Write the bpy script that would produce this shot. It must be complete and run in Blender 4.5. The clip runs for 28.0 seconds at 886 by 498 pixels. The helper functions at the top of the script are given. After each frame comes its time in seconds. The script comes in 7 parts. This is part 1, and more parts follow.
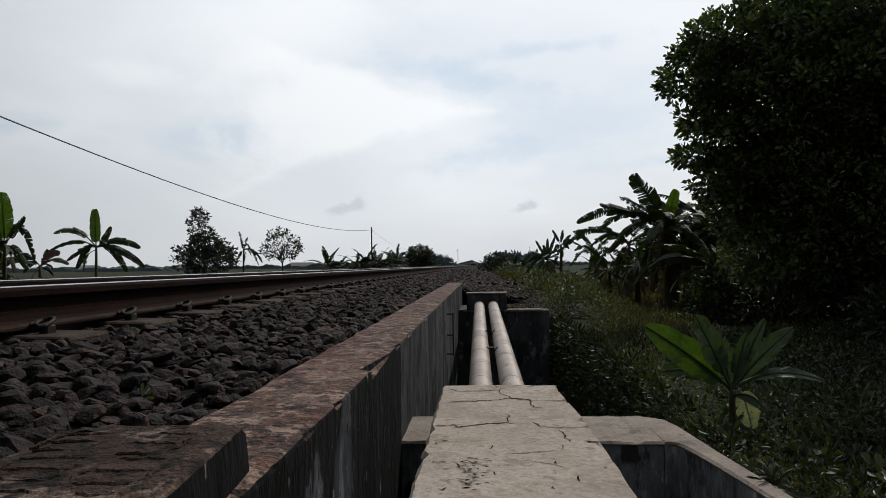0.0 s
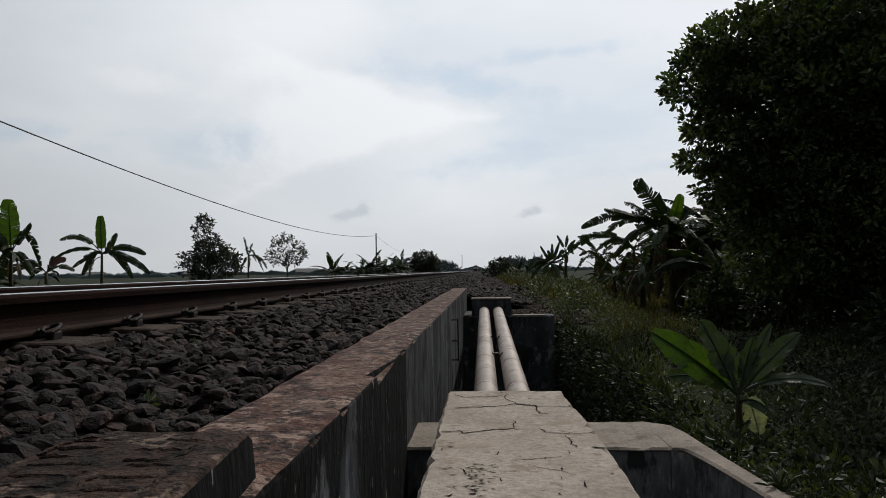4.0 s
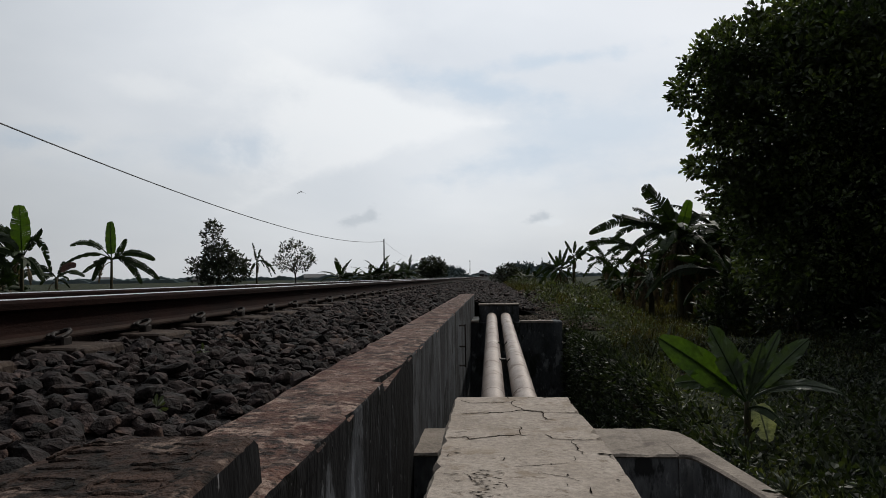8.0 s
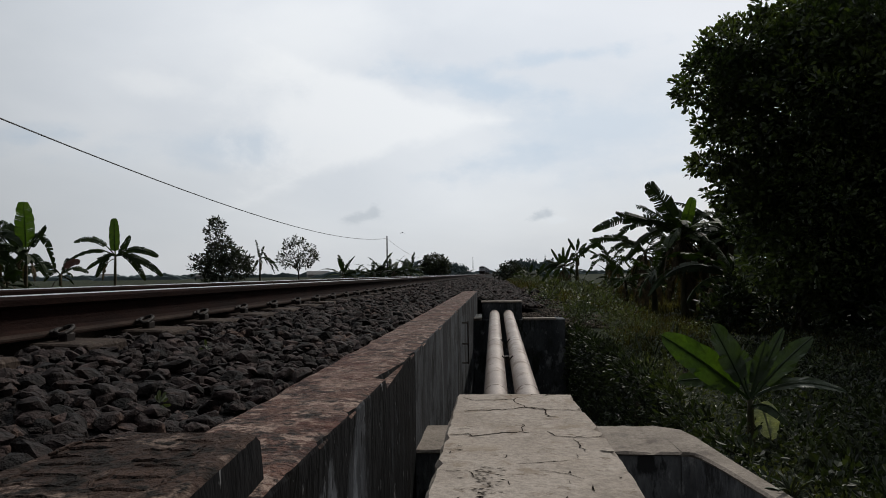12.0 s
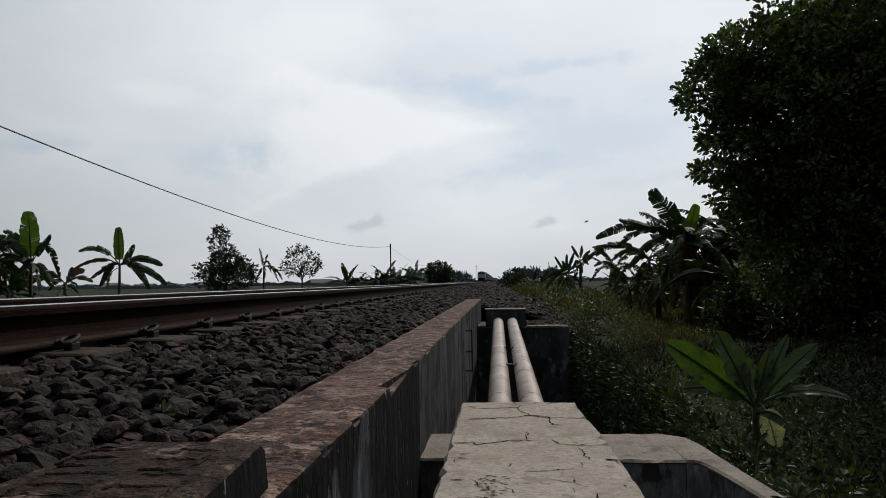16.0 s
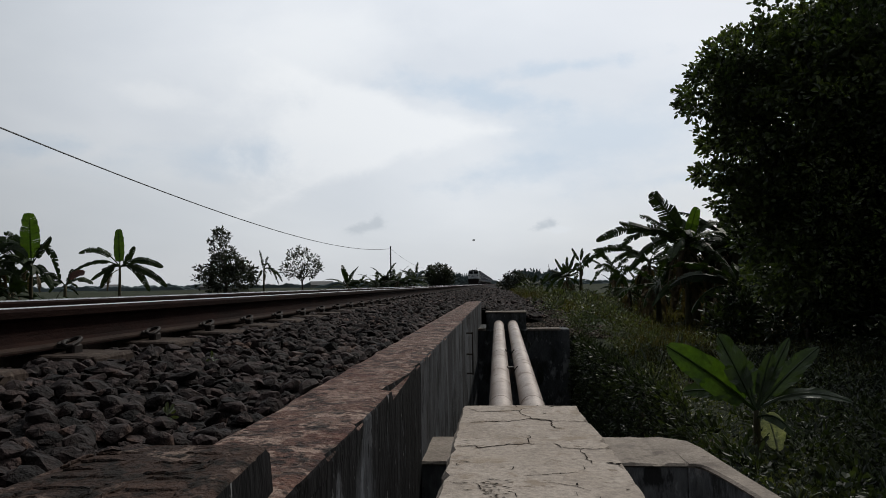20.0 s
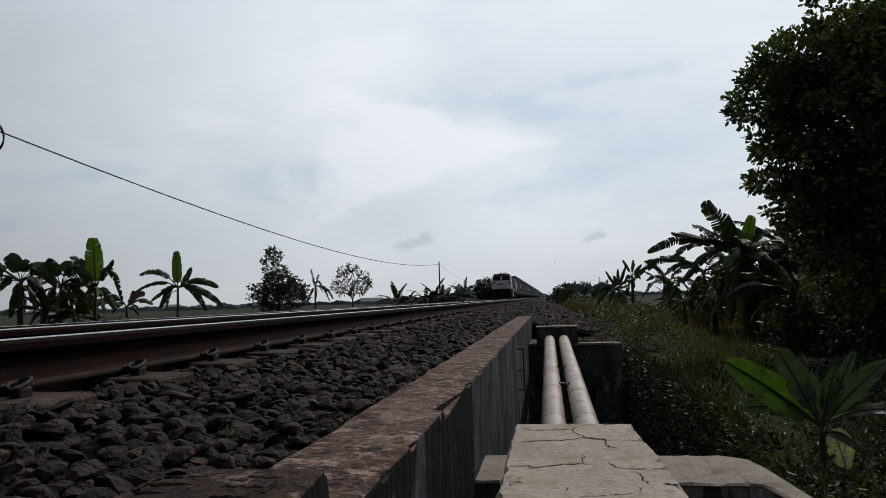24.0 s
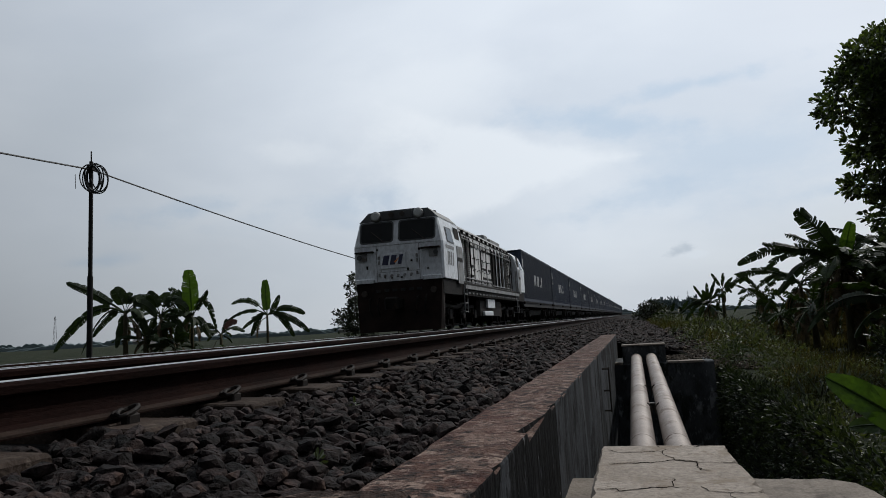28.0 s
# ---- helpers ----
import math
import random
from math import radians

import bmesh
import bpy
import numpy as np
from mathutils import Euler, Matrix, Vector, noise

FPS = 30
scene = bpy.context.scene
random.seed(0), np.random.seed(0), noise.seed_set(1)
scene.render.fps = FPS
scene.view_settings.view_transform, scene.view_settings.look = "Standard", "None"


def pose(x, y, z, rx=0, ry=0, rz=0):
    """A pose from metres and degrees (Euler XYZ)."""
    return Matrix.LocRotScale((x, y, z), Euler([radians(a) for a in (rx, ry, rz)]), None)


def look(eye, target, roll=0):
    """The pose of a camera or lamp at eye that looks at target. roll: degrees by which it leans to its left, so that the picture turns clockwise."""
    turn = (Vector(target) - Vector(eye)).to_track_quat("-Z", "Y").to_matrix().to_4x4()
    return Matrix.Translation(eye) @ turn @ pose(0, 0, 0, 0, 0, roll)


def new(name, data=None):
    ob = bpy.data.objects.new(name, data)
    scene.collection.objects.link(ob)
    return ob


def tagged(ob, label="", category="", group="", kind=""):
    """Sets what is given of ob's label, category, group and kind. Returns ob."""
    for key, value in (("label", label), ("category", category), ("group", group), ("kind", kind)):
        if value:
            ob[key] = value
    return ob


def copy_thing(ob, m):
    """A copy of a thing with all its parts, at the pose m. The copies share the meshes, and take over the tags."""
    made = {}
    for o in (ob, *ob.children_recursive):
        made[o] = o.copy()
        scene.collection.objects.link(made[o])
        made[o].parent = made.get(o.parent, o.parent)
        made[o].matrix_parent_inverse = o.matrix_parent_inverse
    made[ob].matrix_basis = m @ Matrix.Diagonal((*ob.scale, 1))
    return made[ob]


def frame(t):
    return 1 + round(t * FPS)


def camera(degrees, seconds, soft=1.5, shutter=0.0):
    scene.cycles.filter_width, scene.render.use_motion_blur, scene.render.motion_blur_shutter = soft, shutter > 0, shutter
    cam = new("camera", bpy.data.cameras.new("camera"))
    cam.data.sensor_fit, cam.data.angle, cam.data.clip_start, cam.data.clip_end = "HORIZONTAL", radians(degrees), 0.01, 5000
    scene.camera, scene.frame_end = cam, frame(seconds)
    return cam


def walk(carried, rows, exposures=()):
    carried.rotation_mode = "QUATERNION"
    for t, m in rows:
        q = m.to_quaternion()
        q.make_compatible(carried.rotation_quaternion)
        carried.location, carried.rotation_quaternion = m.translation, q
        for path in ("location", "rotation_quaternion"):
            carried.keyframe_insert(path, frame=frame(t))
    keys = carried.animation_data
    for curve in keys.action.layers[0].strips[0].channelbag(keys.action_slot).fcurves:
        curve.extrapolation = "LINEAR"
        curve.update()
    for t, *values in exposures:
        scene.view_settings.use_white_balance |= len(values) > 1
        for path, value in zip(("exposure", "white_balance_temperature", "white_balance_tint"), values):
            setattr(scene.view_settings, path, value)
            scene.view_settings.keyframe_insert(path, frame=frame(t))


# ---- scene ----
cam = camera(66.8, 28.0, soft=0.9)
PATH = [
    (0, (0.033, -0.003, 0.059), (-0.077, 1.993, 0.108), -0.7),
    (0.5, (0.037, -0.006, 0.06), (-0.072, 1.991, 0.099), -0.8),
    (1, (0.035, -0.002, 0.059), (-0.075, 1.995, 0.1), -0.7),
    (1.5, (0.036, -0.005, 0.059), (-0.071, 1.992, 0.108), -0.8),
    (2, (0.031, -0.007, 0.06), (-0.086, 1.989, 0.128), -0.8),
    (2.5, (0.032, -0.005, 0.06), (-0.076, 1.991, 0.129), -0.7),
    (3, (0.033, -0.007, 0.061), (-0.08, 1.989, 0.128), -0.7),
    (3.5, (0.03, -0.002, 0.059), (-0.09, 1.993, 0.123), -0.8),
    (5.5, (0.032, -0.005, 0.059), (-0.097, 1.99, 0.134), -0.8),
    (6, (0.034, -0.006, 0.059), (-0.103, 1.988, 0.131), -0.8),
    (6.5, (0.038, -0.011, 0.061), (-0.107, 1.983, 0.137), -0.9),
    (7, (0.035, -0.008, 0.06), (-0.109, 1.986, 0.142), -0.7),
    (7.5, (0.036, -0.009, 0.061), (-0.108, 1.984, 0.143), -0.8),
    (8, (0.036, -0.01, 0.06), (-0.11, 1.983, 0.143), -0.8),
    (8.5, (0.036, -0.007, 0.06), (-0.11, 1.986, 0.142), -0.7),
    (9, (0.037, -0.006, 0.06), (-0.114, 1.987, 0.135), -0.8),
    (9.5, (0.038, -0.01, 0.06), (-0.113, 1.983, 0.134), -0.8),
    (10, (0.036, -0.006, 0.06), (-0.116, 1.986, 0.137), -0.8),
    (10.5, (0.038, -0.011, 0.061), (-0.117, 1.981, 0.136), -0.8),
    (11, (0.036, -0.008, 0.06), (-0.118, 1.984, 0.132), -0.7),
    (11.5, (0.036, -0.009, 0.059), (-0.114, 1.984, 0.135), -0.7),
    (12, (0.037, -0.007, 0.059), (-0.118, 1.985, 0.134), -0.7),
    (12.5, (0.037, -0.008, 0.059), (-0.115, 1.984, 0.137), -0.7),
    (14.5, (0.038, -0.011, 0.06), (-0.123, 1.981, 0.147), -0.8),
    (15, (0.038, -0.012, 0.061), (-0.129, 1.979, 0.147), -0.9),
    (15.5, (0.037, -0.01, 0.06), (-0.129, 1.981, 0.146), -0.9),
    (16, (0.038, -0.013, 0.061), (-0.127, 1.978, 0.159), -0.9),
    (16.5, (0.038, -0.01, 0.06), (-0.134, 1.98, 0.158), -0.9),
    (17, (0.039, -0.012, 0.061), (-0.136, 1.978, 0.158), -1.0),
    (17.5, (0.042, -0.014, 0.061), (-0.14, 1.976, 0.155), -1.0),
    (18, (0.036, -0.009, 0.06), (-0.142, 1.981, 0.154), -1.1),
    (18.5, (0.034, -0.015, 0.062), (-0.128, 1.976, 0.16), -1.0),
    (19, (0.032, -0.012, 0.062), (-0.126, 1.979, 0.164), -1.0),
    (19.5, (0.031, -0.016, 0.064), (-0.133, 1.974, 0.17), -0.9),
    (20, (0.03, -0.017, 0.064), (-0.135, 1.973, 0.169), -0.8),
    (20.5, (0.025, -0.014, 0.063), (-0.153, 1.976, 0.154), -0.6),
    (21, (0.023, -0.017, 0.066), (-0.168, 1.972, 0.16), -0.6),
    (21.5, (0.024, -0.021, 0.07), (-0.187, 1.965, 0.169), -0.6),
    (23.5, (0.023, -0.029, 0.079), (-0.249, 1.948, 0.209), -1.1),
    (24, (0.032, -0.039, 0.082), (-0.274, 1.932, 0.234), -1.8),
    (24.5, (0.042, -0.041, 0.082), (-0.278, 1.926, 0.248), -2.0),
    (25, (0.043, -0.049, 0.084), (-0.305, 1.912, 0.273), -2.2),
    (25.5, (0.048, -0.055, 0.086), (-0.32, 1.901, 0.287), -2.4),
    (26, (0.045, -0.06, 0.087), (-0.354, 1.888, 0.302), -2.5),
    (26.5, (0.047, -0.063, 0.087), (-0.381, 1.878, 0.303), -2.8),
    (27, (0.048, -0.067, 0.086), (-0.4, 1.87, 0.306), -2.9),
    (27.5, (0.047, -0.063, 0.085), (-0.421, 1.869, 0.307), -3.1),
    (28, (0.047, -0.069, 0.088), (-0.485, 1.846, 0.312), -3.3),
]
walk(cam, [(t, look(eye, target, roll)) for t, eye, target, roll in PATH],
     exposures=[(0.0, 0.14, 6500, 10), (1.2, 0.14, 6500, 10), (3.0, 0.06, 6500, 10), (6.0, 0.02, 6500, 10), (12.0, 0.0, 6480, 10), (20.0, 0.0, 6450, 10), (24.0, -0.03, 6340, 9.5), (28.0, -0.08, 6160, 9)])

# ---- world and light ----
SUN_AZ, SUN_EL = 28.0, 44.0   # degrees to the right of the track's direction, and up
world = bpy.data.worlds.new("sky")
scene.world = world
world.use_nodes = True
wn, wl = world.node_tree.nodes, world.node_tree.links
wn.clear()


w_out = wn.new("ShaderNodeOutputWorld")
w_bg = wn.new("ShaderNodeBackground")
w_bg.inputs["Strength"].default_value = 0.1
w_sky = wn.new("ShaderNodeTexSky")
w_sky.sky_type, w_sky.sun_disc = "NISHITA", False
w_sky.sun_elevation, w_sky.sun_rotation = radians(SUN_EL), radians(SUN_AZ)
w_sky.air_density, w_sky.dust_density, w_sky.ozone_density = 1.0, 3.0, 1.0
w_tc = wn.new("ShaderNodeTexCoord")


def w_noise(scale, stretch, detail, rough, shift, distort=0.0):
    mp = wn.new("ShaderNodeMapping")
    mp.inputs["Scale"].default_value = stretch
    mp.inputs["Location"].default_value = shift
    nz = wn.new("ShaderNodeTexNoise")
    nz.inputs["Scale"].default_value = scale
    nz.inputs["Detail"].default_value = detail
    nz.inputs["Roughness"].default_value = rough
    nz.inputs["Distortion"].default_value = distort
    wl.new(w_tc.outputs["Generated"], mp.inputs["Vector"])
    wl.new(mp.outputs["Vector"], nz.inputs["Vector"])
    return nz


def w_ramp(src, stops):
    r = wn.new("ShaderNodeValToRGB")
    while len(r.color_ramp.elements) < len(stops):
        r.color_ramp.elements.new(0.5)
    for e, (p, c) in zip(r.color_ramp.elements, stops):
        e.position, e.color = p, (*c, 1)
    wl.new(src, r.inputs["Fac"])
    return r


veil = w_noise(1.1, (1.0, 1.0, 2.0), 4, 0.5, (3.1, 0.4, 1.7), 0.4)
cover = w_ramp(veil.outputs["Fac"], [(0.36, (0.80,) * 3), (0.62, (0.98,) * 3)])
tone = w_noise(1.2, (1.0, 1.0, 2.4), 5, 0.5, (0.3, 2.2, 5.0), 0.4)
cloud = w_ramp(tone.outputs["Fac"], [(0.38, (7.0, 7.5, 8.1)), (0.62, (8.8, 9.15, 9.5))])
w_mix = wn.new("ShaderNodeMix")
w_mix.data_type = "RGBA"
wl.new(cover.outputs["Color"], w_mix.inputs["Factor"])
wl.new(w_sky.outputs["Color"], w_mix.inputs["A"])
wl.new(cloud.outputs["Color"], w_mix.inputs["B"])
w_now = w_mix.outputs["Result"]


def w_math(op, a, b=0.0, c=0.0):
    n = wn.new("ShaderNodeMath")
    n.operation = op
    for i, v in enumerate((a, b, c)):
        if isinstance(v, (int, float)):
            n.inputs[i].default_value = v
        else:
            wl.new(v, n.inputs[i])
    return n.outputs[0]


# the sky over the track, as slopes sideways (u) and upwards (v) per metre ahead
w_axes = wn.new("ShaderNodeSeparateXYZ")
wl.new(w_tc.outputs["Generated"], w_axes.inputs[0])
w_ahead = w_math("MAXIMUM", w_axes.outputs["Y"], 0.02)
w_u, w_v = w_math("DIVIDE", w_axes.outputs["X"], w_ahead), w_math("DIVIDE", w_axes.outputs["Z"], w_ahead)


def w_lay(src, lo, hi, strength, tint):
    """Lays a cloud colour over the sky where src passes from lo to hi."""
    global w_now
    step = wn.new("ShaderNodeMapRange")
    step.interpolation_type = "SMOOTHSTEP"
    for key, value in (("From Min", lo), ("From Max", hi), ("To Min", 0.0), ("To Max", strength)):
        step.inputs[key].default_value = value
    wl.new(src, step.inputs["Value"])
    over = wn.new("ShaderNodeMix")
    over.data_type = "RGBA"
    wl.new(step.outputs["Result"], over.inputs["Factor"])
    wl.new(w_now, over.inputs["A"])
    over.inputs["B"].default_value = (*tint, 1)
    w_now = over.outputs["Result"]


def w_patch(u, v, ru, rv, turn, tint, strength, grain, rag, soft):
    """A ragged long patch of cloud or of clearer sky."""
    c, s = math.cos(radians(turn)), math.sin(radians(turn))
    du, dv = w_math("SUBTRACT", w_u, u), w_math("SUBTRACT", w_v, v)
    a = w_math("DIVIDE", w_math("ADD", w_math("MULTIPLY", du, c), w_math("MULTIPLY", dv, s)), ru)
    b = w_math("DIVIDE", w_math("SUBTRACT", w_math("MULTIPLY", dv, c), w_math("MULTIPLY", du, s)), rv)
    far = w_math("SQRT", w_math("ADD", w_math("MULTIPLY", a, a), w_math("MULTIPLY", b, b)))
    puff = w_noise(grain, (1, 1, 1.8), 6, 0.6, (u * 9, v * 7, 0))
    inside = w_math("MULTIPLY_ADD", w_math("SUBTRACT", puff.outputs["Fac"], 0.5), rag, w_math("SUBTRACT", 1.0, far))
    w_lay(inside, 0.0, soft, strength, tint)


CLEAR, BANK, GREY = (5.6, 6.7, 7.9), (9.3, 9.55, 9.75), (6.1, 6.6, 7.1)
w_patch(-0.65, 0.13, 0.55, 0.15, 0, GREY, 0.35, 3, 0.8, 1.0)
w_patch(-0.95, 0.42, 0.40, 0.20, 0, GREY, 0.55, 3, 1.0, 1.0)
w_patch(-0.30, 0.38, 0.30, 0.12, 8, BANK, 0.55, 5, 1.6, 1.0)
w_patch(0.16, 0.215, 0.24, 0.085, 6, CLEAR, 0.50, 7, 2.4, 1.1)
w_patch(-0.03, 0.285, 0.17, 0.032, -14, CLEAR, 0.75, 10, 2.6, 1.1)
w_patch(0.13, 0.325, 0.22, 0.020, 5, CLEAR, 0.65, 12, 2.8, 1.1)
w_patch(0.02, 0.170, 0.14, 0.034, 10, CLEAR, 0.55, 10, 2.6, 1.1)
w_patch(-0.42, 0.200, 0.26, 0.046, 3, CLEAR, 0.48, 8, 2.4, 1.1)
w_patch(-0.74, 0.225, 0.18, 0.028, 0, CLEAR, 0.70, 9, 2.4, 1.1)
w_patch(-0.95, 0.150, 0.16, 0.020, 0, CLEAR, 0.60, 9, 2.2, 1.1)
w_patch(0.30, 0.150, 0.20, 0.018, 3, CLEAR, 0.45, 10, 2.4, 1.1)
w_patch(-0.52, 0.300, 0.13, 0.035, -10, BANK, 0.50, 10, 2.0, 1.0)
# the pale wedge of cloud that ends in a point over the track
w_rag = w_noise(11, (1, 1, 1.5), 6, 0.62, (2.0, 0.7, 0.0), 0.3)
w_fray = w_math("MULTIPLY", w_math("SUBTRACT", w_rag.outputs["Fac"], 0.5), 0.055)
w_under = w_math("SUBTRACT", w_math("MULTIPLY_ADD", w_u, -0.36, 0.240), w_v)
w_above = w_math("SUBTRACT", w_v, w_math("MULTIPLY_ADD", w_u, 0.30, 0.218))
w_left = w_math("MULTIPLY_ADD", w_u, 0.16, 0.070)
w_lay(w_math("ADD", w_math("MINIMUM", w_math("MINIMUM", w_under, w_above), w_left), w_fray), 0.0, 0.028, 0.75, BANK)
# small grey clouds low over the horizon
w_patch(-0.205, 0.086, 0.038, 0.011, 4, GREY, 0.85, 26, 3.0, 0.9)
w_patch(-0.182, 0.098, 0.014, 0.016, 0, GREY, 0.85, 34, 2.6, 0.9)
w_patch(0.066, 0.084, 0.026, 0.012, 14, GREY, 0.95, 30, 2.8, 0.9)
w_patch(0.088, 0.078, 0.026, 0.008, 0, (8.2, 8.6, 9.0), 0.6, 36, 1.4, 0.7)

# a hazy sky is far brighter round the sun than opposite to it
w_dot = wn.new("ShaderNodeVectorMath")
w_dot.operation = "DOT_PRODUCT"
w_dot.inputs[1].default_value = (math.sin(radians(SUN_AZ - 18)) * math.cos(radians(SUN_EL)), math.cos(radians(SUN_AZ - 18)) * math.cos(radians(SUN_EL)), math.sin(radians(SUN_EL)))
wl.new(w_tc.outputs["Generated"], w_dot.inputs[0])
w_glow = wn.new("ShaderNodeMapRange")
w_glow.interpolation_type = "SMOOTHSTEP"
for key, value in (("From Min", 0.02), ("From Max", 1.0), ("To Min", 0.19), ("To Max", 1.0)):
    w_glow.inputs[key].default_value = value
wl.new(w_dot.outputs["Value"], w_glow.inputs["Value"])
w_lit = wn.new("ShaderNodeMix")
w_lit.data_type, w_lit.blend_type = "RGBA", "MULTIPLY"
w_lit.inputs["Factor"].default_value = 1.0
wl.new(w_now, w_lit.inputs["A"])
wl.new(w_glow.outputs["Result"], w_lit.inputs["B"])
wl.new(w_lit.outputs["Result"], w_bg.inputs["Color"])
wl.new(w_bg.outputs["Background"], w_out.inputs["Surface"])

sun_data = bpy.data.lights.new("sun", "SUN")
sun_data.energy, sun_data.angle, sun_data.color = 2.3, radians(1.0), (1.0, 0.95, 0.86)
sun = new("sun", sun_data)
a, e = radians(SUN_AZ), radians(SUN_EL)
sun_way = Vector((math.sin(a) * math.cos(e), math.cos(a) * math.cos(e), math.sin(e)))
sun.matrix_world = look(sun_way * 60, (0, 0, 0))
scene.view_settings.exposure = 0.0

# ---- materials ----


def mat(name, c1, c2, scale=6.0, rough=0.8, metal=0.0, bump=0.15, fine=70.0, stain=None, stain_scale=2.0, stain_from=0.55, patch=None, patch_scale=3.0, patch_from=0.58,
        stretch=(1, 1, 1), through_light=0.0, each=0.0, island=0.0, rough_var=0.1, spec=0.5, depth=0.01, more=()):
    """Two-scale noise between c1 and c2, an optional stain colour, fine relief and per-piece variation."""
    m = bpy.data.materials.new(name)
    m.use_nodes = True
    ns, lk = m.node_tree.nodes, m.node_tree.links
    b = ns["Principled BSDF"]
    tc = ns.new("ShaderNodeTexCoord")
    mp = ns.new("ShaderNodeMapping")
    mp.inputs["Scale"].default_value = stretch
    lk.new(tc.outputs["Object"], mp.inputs["Vector"])

    def nz(sc, detail=5, roughness=0.6):
        n = ns.new("ShaderNodeTexNoise")
        n.inputs["Scale"].default_value, n.inputs["Detail"].default_value = sc, detail
        n.inputs["Roughness"].default_value = roughness
        lk.new(mp.outputs["Vector"], n.inputs["Vector"])
        return n

    def ramp(src, lo, hi, a, z):
        r = ns.new("ShaderNodeValToRGB")
        r.color_ramp.elements[0].position, r.color_ramp.elements[1].position = lo, hi
        r.color_ramp.elements[0].color, r.color_ramp.elements[1].color = (*a, 1), (*z, 1)
        lk.new(src, r.inputs["Fac"])
        return r

    def mix(fac, a, z, blend="MIX"):
        x = ns.new("ShaderNodeMix")
        x.data_type, x.blend_type = "RGBA", blend
        if isinstance(fac, float):
            x.inputs["Factor"].default_value = fac
        else:
            lk.new(fac, x.inputs["Factor"])
        for s, v in (("A", a), ("B", z)):
            if isinstance(v, tuple):
                x.inputs[s].default_value = (*v, 1)
            else:
                lk.new(v, x.inputs[s])
        return x.outputs["Result"]

    big, small = nz(scale), nz(fine, 3)
    col = ramp(big.outputs["Fac"], 0.36, 0.66, c1, c2).outputs["Color"]
    grain = ramp(small.outputs["Fac"], 0.3, 0.7, (0.72,) * 3, (1.18,) * 3)
    col = mix(1.0, col, grain.outputs["Color"], "MULTIPLY")
    for colour, sc, start in ((patch, patch_scale, patch_from), (stain, stain_scale, stain_from)):
        if colour:
            st, even = nz(sc, 8, 0.68), ns.new("ShaderNodeTexNoise")
            even.inputs["Scale"].default_value, even.inputs["Detail"].default_value = max(1.2, sc * 0.35), 4
            lk.new(tc.outputs["Object"], even.inputs["Vector"])
            both = ns.new("ShaderNodeMath")
            both.operation = "MULTIPLY_ADD"
            both.inputs[1].default_value = 0.55
            lk.new(even.outputs["Fac"], both.inputs[0])
            lk.new(st.outputs["Fac"], both.inputs[2])
            f = ramp(both.outputs[0], start + 0.275, start + 0.365, (0,) * 3, (1,) * 3)
            col = mix(f.outputs["Color"], col, colour)
    for colour, sc, start, soft, strength in more:
        zone = ramp(nz(sc, 6, 0.62).outputs["Fac"], start, start + soft, (0,) * 3, (strength,) * 3)
        col = mix(zone.outputs["Color"], col, colour)
    for amount, source, out in ((each, "ShaderNodeObjectInfo", "Random"), (island, "ShaderNodeNewGeometry", "Random Per Island")):
        if amount:
            oi = ns.new(source)
            v = ns.new("ShaderNodeMapRange")
            v.inputs["To Min"].default_value, v.inputs["To Max"].default_value = 1 - amount, 1 + amount
            lk.new(oi.outputs[out], v.inputs["Value"])
            col = mix(1.0, col, v.outputs["Result"], "MULTIPLY")
    lk.new(col, b.inputs["Base Color"])
    rr = ns.new("ShaderNodeMapRange")
    rr.inputs["To Min"].default_value, rr.inputs["To Max"].default_value = rough - rough_var, min(1.0, rough + rough_var)
    lk.new(big.outputs["Fac"], rr.inputs["Value"])
    lk.new(rr.outputs["Result"], b.inputs["Roughness"])
    b.inputs["Metallic"].default_value = metal
    b.inputs["Specular IOR Level"].default_value = spec
    if bump:
        bp = ns.new("ShaderNodeBump")
        bp.inputs["Strength"].default_value, bp.inputs["Distance"].default_value = bump, depth
        ad = ns.new("ShaderNodeMath")
        ad.operation = "ADD"
        lk.new(small.outputs["Fac"], ad.inputs[0])
        lk.new(big.outputs["Fac"], ad.inputs[1])
        lk.new(ad.outputs[0], bp.inputs["Height"])
        lk.new(bp.outputs["Normal"], b.inputs["Normal"])
    if through_light:
        tr = ns.new("ShaderNodeBsdfTranslucent")
        tint = mix(1.0, col, (1.5, 1.6, 0.6), "MULTIPLY")
        lk.new(tint, tr.inputs["Color"])
        ms = ns.new("ShaderNodeMixShader")
        ms.inputs["Fac"].default_value = through_light
        lk.new(b.outputs[0], ms.inputs[1])
        lk.new(tr.outputs[0], ms.inputs[2])
        lk.new(ms.outputs[0], ns["Material Output"].inputs["Surface"])
    return m


